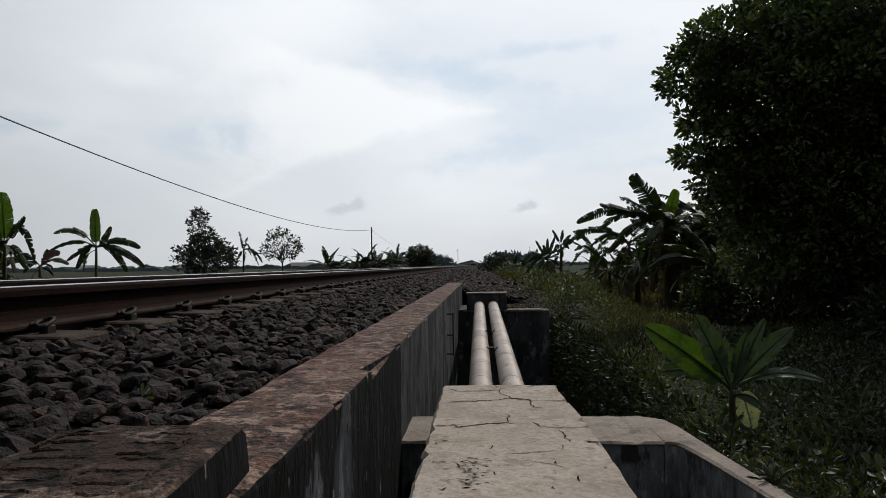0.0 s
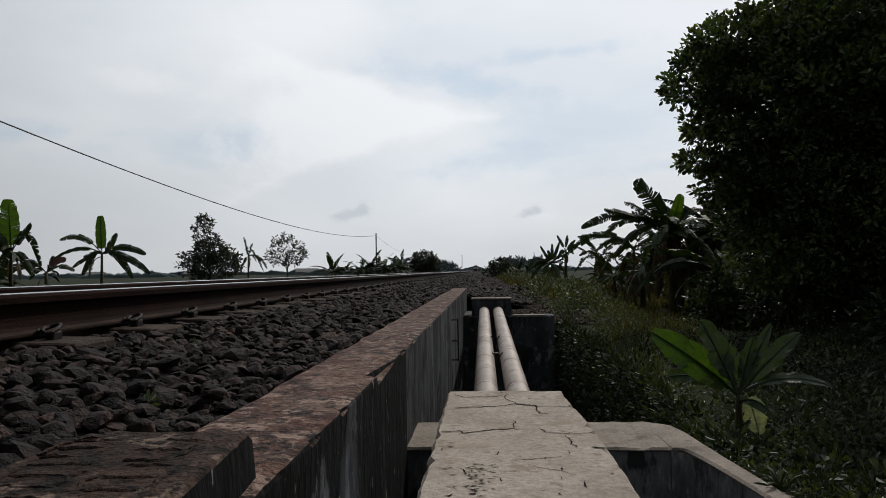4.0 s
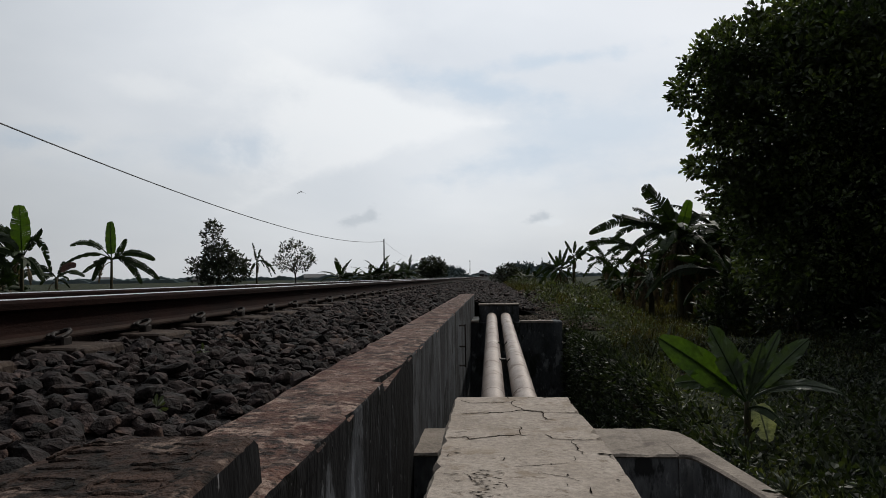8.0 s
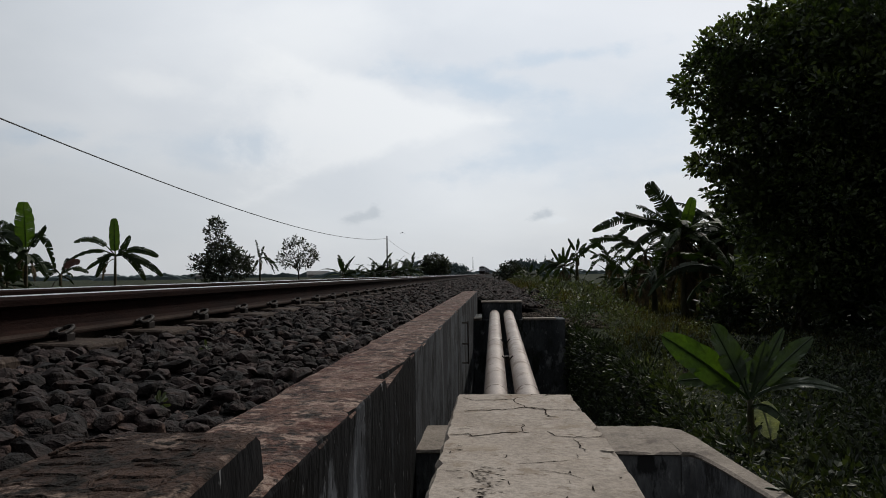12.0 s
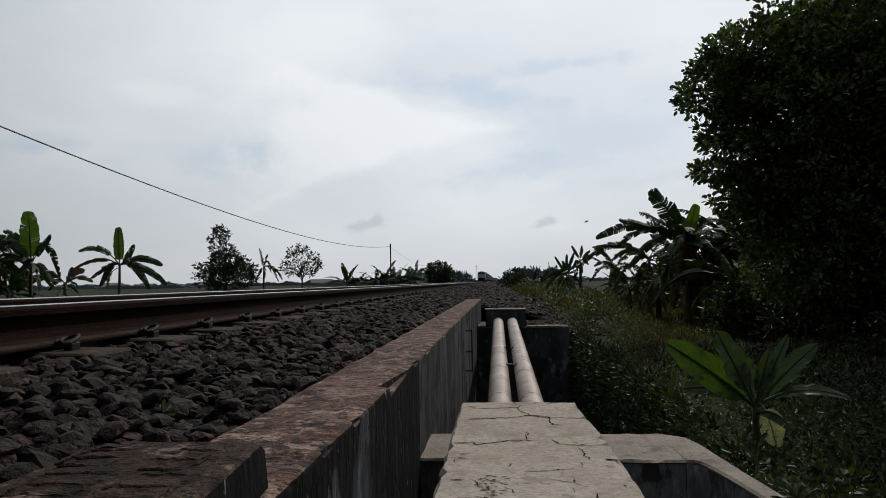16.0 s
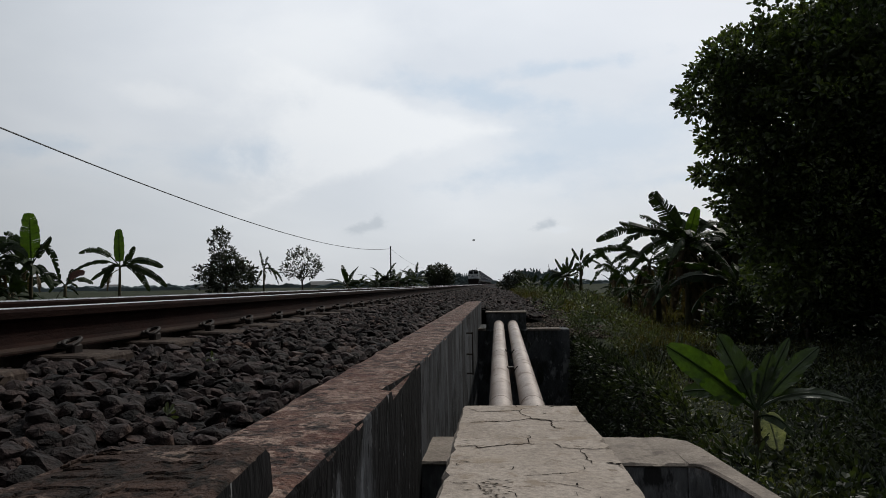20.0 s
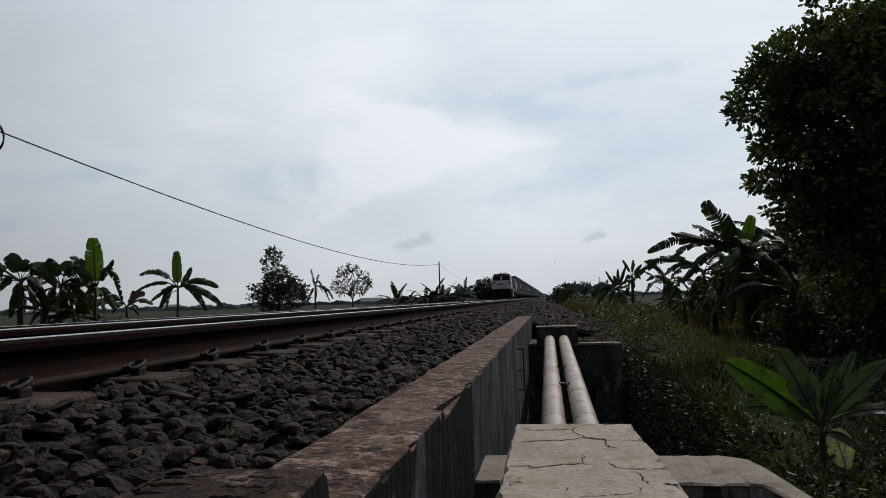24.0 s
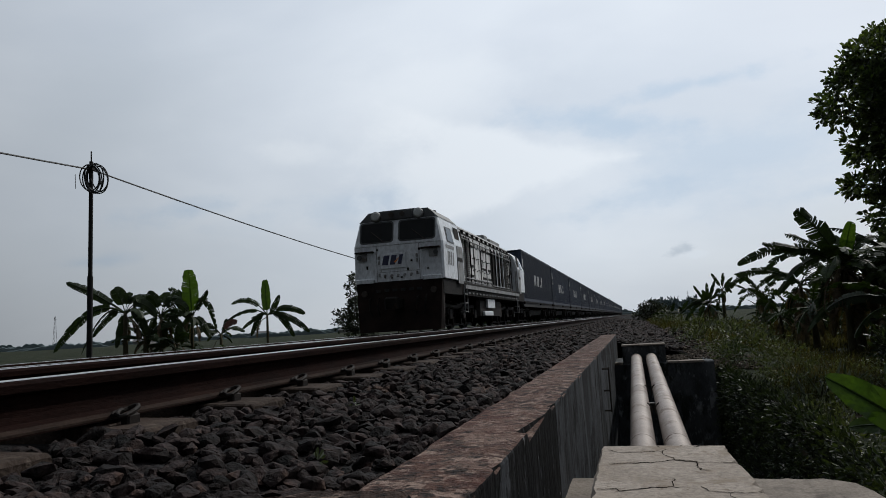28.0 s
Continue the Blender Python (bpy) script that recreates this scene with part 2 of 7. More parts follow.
M = {}
M["slab"] = mat("pale_concrete", (0.232, 0.197, 0.166), (0.330, 0.289, 0.252), 2.2, 0.9, bump=0.5, fine=60, patch=(0.200, 0.162, 0.128), patch_scale=7.0, patch_from=0.55, stain=(0.145, 0.115, 0.092), stain_scale=26, stain_from=0.62, spec=0.15, more=(((0.37, 0.33, 0.29), 12, 0.60, 0.10, 0.5), ((0.10, 0.080, 0.064), 60, 0.67, 0.04, 0.8), ((0.28, 0.235, 0.190), 4.0, 0.55, 0.15, 0.5)))
M["coping"] = mat("weathered_coping_concrete", (0.042, 0.0185, 0.0135), (0.105, 0.055, 0.041), 7.0, 0.85, bump=1.0, fine=62, patch=(0.215, 0.152, 0.124), patch_scale=30, patch_from=0.505, stain=(0.012, 0.007, 0.0055), stain_scale=26, stain_from=0.51, depth=0.018, spec=0.15, more=(((0.20, 0.138, 0.112), 3.2, 0.54, 0.12, 0.5), ((0.060, 0.018, 0.012), 2.4, 0.54, 0.10, 0.6), ((0.010, 0.007, 0.006), 17, 0.60, 0.04, 0.85), ((0.010, 0.007, 0.006), 44, 0.61, 0.05, 0.8)))
M["endblock"] = mat("mossy_block_concrete", (0.022, 0.013, 0.010), (0.050, 0.031, 0.024), 7.0, 0.9, bump=1.0, fine=60, patch=(0.135, 0.098, 0.080), patch_scale=22, patch_from=0.55, stain=(0.008, 0.0062, 0.005), stain_scale=30, stain_from=0.50, depth=0.018, spec=0.10, stretch=(1.0, 0.7, 1.0), more=(((0.010, 0.0075, 0.006), 9, 0.54, 0.08, 0.7),))
# streaked concrete whose base is darkened for the shade of the pit
M["wall"] = mat("shade_darkened_streaked_concrete", (0.0045, 0.0045, 0.0050), (0.014, 0.014, 0.0152), 2.2, 0.95, bump=0.9, fine=26, patch=(0.145, 0.153, 0.170), patch_scale=6, patch_from=0.585, stain=(0.004, 0.0038, 0.0038), stain_scale=9, stain_from=0.52, stretch=(1.0, 1.0, 0.42), spec=0.05, more=(((0.080, 0.086, 0.097), 2.2, 0.58, 0.10, 0.6), ((0.0035, 0.0035, 0.0035), 12, 0.56, 0.05, 0.9), ((0.24, 0.24, 0.245), 22, 0.66, 0.04, 0.7)))
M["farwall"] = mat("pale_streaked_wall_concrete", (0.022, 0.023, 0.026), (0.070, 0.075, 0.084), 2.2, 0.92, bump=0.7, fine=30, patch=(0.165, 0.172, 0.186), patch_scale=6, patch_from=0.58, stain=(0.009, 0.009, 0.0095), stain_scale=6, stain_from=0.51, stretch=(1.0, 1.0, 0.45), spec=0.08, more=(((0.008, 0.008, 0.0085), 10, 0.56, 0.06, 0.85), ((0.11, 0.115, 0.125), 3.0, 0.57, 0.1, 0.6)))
M["pier"] = mat("dark_damp_concrete", (0.038, 0.041, 0.045), (0.090, 0.094, 0.100), 3.0, 0.9, bump=0.6, fine=50, stain=(0.018, 0.021, 0.017), stain_scale=4, patch=(0.20, 0.207, 0.215), patch_scale=9, patch_from=0.57, spec=0.1, stretch=(1, 1, 0.45), more=(((0.014, 0.018, 0.010), 2.2, 0.54, 0.1, 0.8), ((0.20, 0.20, 0.20), 22, 0.64, 0.05, 0.6)))
M["beamtop"] = mat("grey_cap_concrete", (0.145, 0.122, 0.102), (0.235, 0.202, 0.172), 4.0, 0.9, bump=0.4, fine=70, patch=(0.13, 0.11, 0.095), patch_scale=5, stain=(0.10, 0.082, 0.07), stain_scale=6, spec=0.2)
M["pitface"] = mat("streaked_pit_concrete", (0.090, 0.093, 0.100), (0.210, 0.215, 0.225), 3.5, 0.92, bump=0.6, fine=45, patch=(0.34, 0.34, 0.345), patch_scale=14, patch_from=0.58, stain=(0.035, 0.035, 0.036), stain_scale=8, stain_from=0.52, stretch=(1, 1, 0.35), spec=0.2, more=(((0.028, 0.028, 0.029), 20, 0.58, 0.07, 0.8),))
M["crack"] = mat("crack_dirt", (0.008, 0.007, 0.006), (0.018, 0.015, 0.013), 20, 1.0, bump=0.0, spec=0.0)
M["railrust"] = mat("rusted_rail_steel", (0.0068, 0.0027, 0.0022), (0.016, 0.0067, 0.0052), 9.0, 0.85, bump=0.4, fine=120, stretch=(1, 0.3, 1), spec=0.05, more=(((0.028, 0.013, 0.009), 5, 0.56, 0.12, 0.6),))
# lighter brown puts the light caught by the rail foot into its colour
M["footlit"] = mat("light_catching_rail_foot", (0.016, 0.0095, 0.0075), (0.034, 0.022, 0.017), 12.0, 0.9, bump=0.3, fine=90, spec=0.1)
M["railtop"] = mat("polished_rail_steel", (0.42, 0.41, 0.40), (0.60, 0.59, 0.58), 30.0, 0.28, metal=1.0, bump=0.03, stretch=(1, 0.03, 1))
M["clip"] = mat("rail_clip_steel", (0.006, 0.004, 0.0034), (0.017, 0.0115, 0.0095), 30, 0.7, bump=0.2, spec=0.2)
M["sleeper"] = mat("concrete_sleeper", (0.028, 0.019, 0.015), (0.060, 0.045, 0.036), 7.0, 0.9, bump=0.8, fine=70, stain=(0.04, 0.028, 0.022), stain_scale=9, each=0.15, spec=0.12, more=(((0.12, 0.095, 0.078), 26, 0.58, 0.08, 0.6),))
M["stone"] = mat("ballast_stone", (0.0062, 0.0041, 0.0039), (0.033, 0.0225, 0.0208), 18.0, 0.82, bump=1.0, fine=70, island=0.85, stain=(0.050, 0.031, 0.024), stain_scale=6, stain_from=0.58, spec=0.15, depth=0.010, rough_var=0.12)
M["stonepiece"] = mat("single_ballast_stone", (0.0062, 0.0041, 0.0039), (0.033, 0.0225, 0.0208), 18.0, 0.82, bump=1.0, fine=70, each=0.85, stain=(0.050, 0.031, 0.024), stain_scale=6, stain_from=0.58, spec=0.15, depth=0.010, rough_var=0.12)
M["debris"] = mat("brown_path_gravel", (0.030, 0.023, 0.017), (0.095, 0.075, 0.058), 9.0, 0.95, bump=0.8, fine=60, island=0.7, spec=0.12)
M["bed"] = mat("ballast_bed", (0.010, 0.009, 0.009), (0.030, 0.027, 0.027), 22.0, 1.0, bump=1.0, fine=40, depth=0.05, spec=0.05, rough_var=0.0)
M["pipe"] = mat("silver_painted_pipe", (0.19, 0.155, 0.135), (0.30, 0.258, 0.232), 2.5, 0.55, metal=0.3, bump=0.1, fine=140, patch=(0.36, 0.32, 0.295), patch_scale=6, patch_from=0.58, stain=(0.12, 0.082, 0.062), stain_scale=9, stain_from=0.56, spec=0.35)
M["iron"] = mat("dark_iron", (0.03, 0.025, 0.022), (0.07, 0.055, 0.045), 20, 0.65, metal=0.4, bump=0.2)
M["soil"] = mat("grassy_soil", (0.014, 0.019, 0.011), (0.034, 0.039, 0.024), 0.35, 1.0, bump=1.0, fine=9, stain=(0.050, 0.041, 0.028), stain_scale=0.8, stain_from=0.60, depth=0.06, spec=0.05, rough_var=0.0)
M["grass"] = mat("grass_blades", (0.024, 0.0245, 0.0105), (0.074, 0.062, 0.029), 0.5, 0.9, bump=0.0, island=0.6, through_light=0.28, spec=0.08)
M["field"] = mat("field_grass_blades", (0.014, 0.022, 0.014), (0.030, 0.040, 0.025), 0.4, 0.9, bump=0.0, island=0.3, through_light=0.15, spec=0.1)
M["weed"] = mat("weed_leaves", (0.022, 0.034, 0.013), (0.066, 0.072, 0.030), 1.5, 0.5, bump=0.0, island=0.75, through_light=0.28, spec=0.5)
# darker copy of the weed leaves: the tree's shade is put into the colour
M["shadetonedweed"] = mat("shade_darkened_glossy_leaves", (0.010, 0.017, 0.007), (0.034, 0.044, 0.018), 1.5, 0.52, bump=0.0, island=0.8, through_light=0.2, spec=0.3)
M["freshleaf"] = mat("glossy_young_plant_leaf", (0.018, 0.034, 0.011), (0.038, 0.060, 0.020), 4.0, 0.42, bump=0.25, fine=30, through_light=0.26, each=0.3, spec=0.5)
M["banana"] = mat("banana_leaf", (0.011, 0.021, 0.006), (0.027, 0.043, 0.011), 2.0, 0.62, bump=0.3, fine=25, through_light=0.13, each=0.35, spec=0.2)
M["young"] = mat("young_banana_leaf", (0.034, 0.068, 0.011), (0.054, 0.092, 0.017), 3.0, 0.5, bump=0.25, fine=30, through_light=0.36, each=0.1, spec=0.3)
M["dry"] = mat("dry_banana_leaf", (0.046, 0.034, 0.022), (0.115, 0.086, 0.055), 5.0, 0.9, bump=0.3, through_light=0.15, each=0.4, spec=0.2)
M["pale"] = mat("pale_yellowed_leaf", (0.17, 0.19, 0.12), (0.34, 0.35, 0.25), 14.0, 0.6, bump=0.3, through_light=0.22, stretch=(1, 1, 4))
M["redleaf"] = mat("reddish_banana_leaf", (0.05, 0.018, 0.016), (0.085, 0.034, 0.028), 4.0, 0.6, bump=0.2, through_light=0.2)
M["stem"] = mat("banana_pseudostem", (0.026, 0.028, 0.013), (0.075, 0.060, 0.034), 4.0, 0.8, bump=0.3, stretch=(2, 2, 0.4), each=0.2, spec=0.2)
M["bark"] = mat("tree_bark", (0.03, 0.024, 0.018), (0.075, 0.06, 0.045), 6.0, 0.95, bump=0.8, stretch=(2, 2, 0.5))
M["treeleaf"] = mat("broad_tree_leaf", (0.034, 0.052, 0.018), (0.084, 0.108, 0.036), 0.8, 0.42, bump=0.0, island=0.7, through_light=0.30)
M["shrubleaf"] = mat("shrub_leaf", (0.010, 0.0145, 0.008), (0.026, 0.032, 0.016), 0.7, 0.6, bump=0.0, island=0.45, through_light=0.2)
# the blue-grey tint puts the distance haze into the trees' colour
M["farwood"] = mat("haze_tinted_trees", (0.105, 0.135, 0.140), (0.150, 0.185, 0.195), 0.05, 1.0, bump=0.0, island=0.08, spec=0.0)
M["pole"] = mat("dark_pole_steel", (0.008, 0.0075, 0.0075), (0.02, 0.018, 0.017), 4.0, 0.7, metal=0.1, bump=0.1, spec=0.2)
M["cable"] = mat("black_cable", (0.012,) * 3, (0.025,) * 3, 8.0, 0.6, bump=0.0)
M["lwhite"] = mat("white_engine_paint", (0.60, 0.62, 0.655), (0.70, 0.72, 0.75), 1.6, 0.42, bump=0.03, fine=12, patch=(0.44, 0.43, 0.43), patch_scale=3.0, patch_from=0.62, stain=(0.16, 0.125, 0.11), stain_scale=7, stain_from=0.67, stretch=(1, 1, 0.5), more=(((0.30, 0.22, 0.18), 9, 0.66, 0.05, 0.6),))
M["lhood"] = mat("grimy_white_hood_paint", (0.50, 0.49, 0.48), (0.70, 0.69, 0.68), 1.8, 0.5, bump=0.08, fine=30, patch=(0.21, 0.155, 0.135), patch_scale=5.0, patch_from=0.59, stain=(0.04, 0.03, 0.027), stain_scale=9, stain_from=0.60, stretch=(1, 1, 0.3), each=0.2, more=(((0.12, 0.06, 0.045), 3.0, 0.60, 0.08, 0.6),))
M["lgrey"] = mat("grimy_grey_paint", (0.16, 0.16, 0.16), (0.30, 0.30, 0.30), 3.0, 0.6, bump=0.1, stain=(0.10, 0.085, 0.075), stain_scale=4)
M["ldark"] = mat("black_running_gear", (0.006, 0.0052, 0.005), (0.017, 0.0145, 0.0135), 4.0, 0.75, bump=0.3, stain=(0.026, 0.016, 0.012), stain_scale=3, spec=0.1)
M["lbrown"] = mat("rusty_pilot_plate", (0.009, 0.005, 0.0045), (0.022, 0.013, 0.011), 3.0, 0.85, bump=0.2, spec=0.2)
M["lroof"] = mat("dark_roof_paint", (0.035, 0.037, 0.04), (0.075, 0.078, 0.08), 3.0, 0.6, bump=0.1)
M["glass"] = mat("tinted_cab_glass", (0.008, 0.009, 0.010), (0.014, 0.015, 0.016), 2.0, 0.12, bump=0.0, rough_var=0.02, spec=0.2)
M["lens"] = mat("headlamp_lens", (0.40, 0.41, 0.40), (0.52, 0.53, 0.52), 12.0, 0.18, bump=0.02)
M["navy"] = mat("navy_mark_paint", (0.02, 0.022, 0.06), (0.03, 0.033, 0.08), 8.0, 0.5, bump=0.0)
M["orange"] = mat("orange_mark_paint", (0.62, 0.16, 0.03), (0.70, 0.22, 0.04), 8.0, 0.5, bump=0.0)
M["box"] = mat("navy_container_paint", (0.0095, 0.0150, 0.0320), (0.0175, 0.0260, 0.0490), 1.2, 0.65, bump=0.05, fine=25, stain=(0.032, 0.031, 0.036), stain_scale=2.0, stain_from=0.66, each=0.25, spec=0.25)
M["boxmark"] = mat("faded_white_lettering", (0.28, 0.29, 0.30), (0.40, 0.41, 0.42), 4.0, 0.6, bump=0.0)
M["sill"] = mat("dark_wagon_sill", (0.013, 0.013, 0.015), (0.030, 0.030, 0.033), 3.0, 0.75, bump=0.2, stain=(0.03, 0.024, 0.02), stain_scale=3, spec=0.2)
M["bird"] = mat("dark_feathers", (0.012,) * 3, (0.03,) * 3, 20.0, 0.7, bump=0.0)
M["water"] = mat("murky_water", (0.012, 0.014, 0.010), (0.02, 0.022, 0.015), 0.6, 0.12, bump=0.05, fine=12, rough_var=0.04)
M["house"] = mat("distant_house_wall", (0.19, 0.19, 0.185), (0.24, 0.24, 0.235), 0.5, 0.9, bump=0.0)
# roof tiles greyed in colour for the haze of distance
M["houseroof"] = mat("haze_greyed_roof_tiles", (0.12, 0.12, 0.122), (0.155, 0.155, 0.158), 0.5, 0.9, bump=0.0)

# ---- mesh helpers ----


class Mesh:
    """Collects vertices and faces, then becomes one mesh."""

    def __init__(self):
        self.v, self.f = [], []

    def add(self, verts, faces):
        o = len(self.v)
        self.v.extend(tuple(p) for p in verts)
        self.f.extend(tuple(i + o for i in q) for q in faces)

    def data(self, name, material, smooth=False):
        me = bpy.data.meshes.new(name)
        me.from_pydata(self.v, [], self.f)
        me.materials.append(material)
        if smooth:
            me.polygons.foreach_set("use_smooth", [True] * len(me.polygons))
        me.update()
        return me


def part(name, mesh, material, parent=None, label="", smooth=False, m=None):
    """Links a Mesh (or mesh data) as one mesh object under a thing or a part."""
    data = mesh.data(name, material, smooth) if isinstance(mesh, Mesh) else mesh
    ob = new(name, data)
    if parent:
        ob.parent = parent
    if m is not None:
        ob.matrix_basis = m
    if label:
        tagged(ob, label)
    return ob


def thing(name, label, category, group="", kind="", m=None):
    ob = new(name)
    ob.empty_display_size = 0.2
    if m is not None:
        ob.matrix_basis = m
    return tagged(ob, label, category, group, kind)


BOXF = [(0, 3, 2, 1), (4, 5, 6, 7), (0, 1, 5, 4), (1, 2, 6, 5), (2, 3, 7, 6), (3, 0, 4, 7)]


def box(ms, x0, y0, z0, x1, y1, z1, ch=0.0):
    """A box; with ch its upright and upper edges are chamfered."""
    if not ch:
        ms.add([(x0, y0, z0), (x1, y0, z0), (x1, y1, z0), (x0, y1, z0), (x0, y0, z1), (x1, y0, z1), (x1, y1, z1), (x0, y1, z1)], BOXF)
        return

    def ring(i, z):
        return [(x0 + i + ch, y0 + i, z), (x1 - i - ch, y0 + i, z), (x1 - i, y0 + i + ch, z), (x1 - i, y1 - i - ch, z),
                (x1 - i - ch, y1 - i, z), (x0 + i + ch, y1 - i, z), (x0 + i, y1 - i - ch, z), (x0 + i, y0 + i + ch, z)]

    loft(ms, [ring(0, z0), ring(0, z1 - ch), ring(ch, z1)])


def loft(ms, rings, caps=True, closed=True):
    n = len(rings[0])
    faces = []
    for r in range(len(rings) - 1):
        for i in range(n if closed else n - 1):
            j = (i + 1) % n
            faces.append((r * n + i, r * n + j, (r + 1) * n + j, (r + 1) * n + i))
    if caps:
        faces.append(tuple(range(n))[::-1])
        faces.append(tuple(range((len(rings) - 1) * n, len(rings) * n)))
    ms.add([p for r in rings for p in r], faces)


def tube(ms, points, radii, n=8, caps=True):
    """A round bar along points; radii is one number or one for each point."""
    pts = [Vector(p) for p in points]
    if isinstance(radii, (int, float)):
        radii = [radii] * len(pts)
    rings, ref = [], None
    for i, p in enumerate(pts):
        d = (pts[min(i + 1, len(pts) - 1)] - pts[max(i - 1, 0)]).normalized()
        if ref is None:
            ref = d.orthogonal().normalized()
        ref = (ref - d * ref.dot(d)).normalized()
        up = d.cross(ref)
        rings.append([p + radii[i] * (math.cos(6.28318 * k / n) * ref + math.sin(6.28318 * k / n) * up) for k in range(n)])
    loft(ms, rings, caps)


def prism(ms, outline, y0, y1):
    """An outline of (x, z), run from y0 to y1."""
    loft(ms, [[(x, y0, z) for x, z in outline], [(x, y1, z) for x, z in outline]])


def rough_strip(ms, outline, ys, jitter, rng):
    """An outline of (x, z) run along ys, with worn, uneven edges."""
    loft(ms, [[(x + rng.gauss(0, jitter), y, z + rng.gauss(0, jitter * 0.6)) for x, z in outline] for y in ys])


def steps(a, b, n):
    return [a + (b - a) * i / n for i in range(n + 1)]

# ---- large structure ----
TRACK_A, TRACK_B = -2.286, -6.4     # centre lines of the two tracks
LOW_B = -0.08                       # the second track lies a little lower
GAUGE = 1.139                       # between rail centres
WALL_X, WALL_END = -0.342, 13.2      # the wall's outer face and its far end
COPE_Z, SLAB_Z, BEAM_Z = -0.28, -0.475, -0.72


def blend(v, a, b):
    t = min(1.0, max(0.0, (v - a) / (b - a)))
    return t * t * (3 - 2 * t)


def ground_z(x, y):
    """The height of the ground sheet."""
    if x < -8.3:
        z = -0.45 - 1.25 * blend(-x, 8.3, 11.0)
    elif x < -0.5:
        z = -0.50
    else:
        z = -0.50 - 0.14 * blend(x, 0.4, 1.4) - 0.55 * blend(x, 1.4, 5.0) - 0.35 * blend(x, 6.0, 14.0)
        near = 1 - blend(y, 9.0, 15.0)
        z -= 0.38 * near * blend(x, 0.6, 1.6) * (1 - 0.8 * blend(x, 2.5, 6))
    if y > 10.6 and -0.55 < x < 1.3:
        z -= 0.25 * (1 - blend(x, 0.95, 1.3))
    if x > -0.55:
        # the ditch between the ballast wall and the bank
        lip = 1.30 + 0.10 * noise.noise(Vector((y * 0.8, 5.0, 0))) - 0.20 * (1 - blend(y, 2.6, 4.4))
        cut = (1 - blend(x, lip - 0.16, lip + 0.14)) * (1 - blend(y, 11.1, 11.5))
        z = z + (-2.15 - z) * cut
        z -= 0.30 * math.exp(-((x - 2.1) ** 2 + (y - 4.3) ** 2 * 0.6) / 0.9)
        # the pit between the near abutment's wing walls
        if x < 1.0 and y < 3.7:
            z = min(z, -1.9)
    bumps = noise.noise(Vector((x * 0.9, y * 0.9, 0.0))) * 0.05 + noise.noise(Vector((x * 0.13, y * 0.13, 4.0))) * 0.12
    far = blend(max(abs(x), abs(y)), 40, 200)
    return z + bumps * (0.15 if -9 < x < 0.3 else 1.0) + far * (0.2 if x < 0 else 0.1)


def build_ground():
    xs = sorted(set([-3000, -1500, -800, -400, -200, -120, -80, -55, -40, -30, -24, -20, -17, -14.5, -12.5, -11, -10.2, -9.4, -8.8, -8.3, -6.5, -4.5, -2.5, -1.2]
                    + [round(-0.56 + 0.2 * i, 2) for i in range(40)] + [round(1.0 + 0.06 * i, 2) for i in range(15)] + [8, 9, 10, 12, 14, 17, 21, 26, 34, 45, 60, 90, 140, 220, 400, 800, 1500, 3000]))
    ys = sorted(set([-600, -200, -80, -40, -20, -12, -8, -5] + [round(-3 + 0.25 * i, 2) for i in range(84)]
                    + [19, 20, 21.5, 23, 25, 27, 30, 33, 37, 42, 48, 55, 65, 80, 100, 130, 180, 260, 400, 700, 1200, 2000, 3500]))
    ms = Mesh()
    n = len(ys)
    ms.add([(x, y, ground_z(x, y)) for x in xs for y in ys],
           [(i * n + j, (i + 1) * n + j, (i + 1) * n + j + 1, i * n + j + 1) for i in range(len(xs) - 1) for j in range(n - 1)])
    return tagged(part("ground", ms, M["soil"], smooth=True), "grassy ground with earth patches beside the railway embankment", "ground", kind="structure")


build_ground()


def bed_z(x, y):
    """The top of the ballast under its loose stones."""
    z = -0.222
    if x > -1.45:
        z = -0.222 - 0.10 * blend(x, -1.45, -0.7)
    if y > WALL_END + 0.1:
        z -= 0.30 * blend(x, -1.2, 0.9)
    if x < -3.6:
        z += LOW_B * blend(-x, 3.6, 4.8)
    if x < -7.6:
        z -= 0.35 * blend(-x, 7.6, 8.8)
    return z


def build_bed():
    ms = Mesh()
    xs = [-9.0, -8.6, -8.2, -7.6, -7.0, -6.4, -5.6, -4.8, -4.0, -3.2, -2.4, -1.7, -1.45, -1.25, -1.05, -0.85, -0.62]
    ys = steps(-6, 13.3, 60)
    n = len(ys)
    ms.add([(x, y, bed_z(x, y) + noise.noise(Vector((x * 5, y * 5, 0))) * 0.015) for x in xs for y in ys],
           [(i * n + j, (i + 1) * n + j, (i + 1) * n + j + 1, i * n + j + 1) for i in range(len(xs) - 1) for j in range(n - 1)])
    xs = xs[:-1] + [-0.5, 0.0, 0.5, 1.0]
    ys = [13.3, 14, 15, 16.5, 18, 20, 23, 27, 32, 40, 55, 80, 120, 200, 400, 900, 2000]
    n = len(ys)
    ms.add([(x, y, (bed_z(x, y) if x < 0.9 else -0.72) + noise.noise(Vector((x * 5, y * 5, 0))) * 0.015) for x in xs for y in ys],
           [(i * n + j, (i + 1) * n + j, (i + 1) * n + j + 1, i * n + j + 1) for i in range(len(xs) - 1) for j in range(n - 1)])
    return tagged(part("ballast_bed", ms, M["bed"]), "dark crushed stone bed under the two railway tracks", "ballast bed", kind="structure")


BED = build_bed()


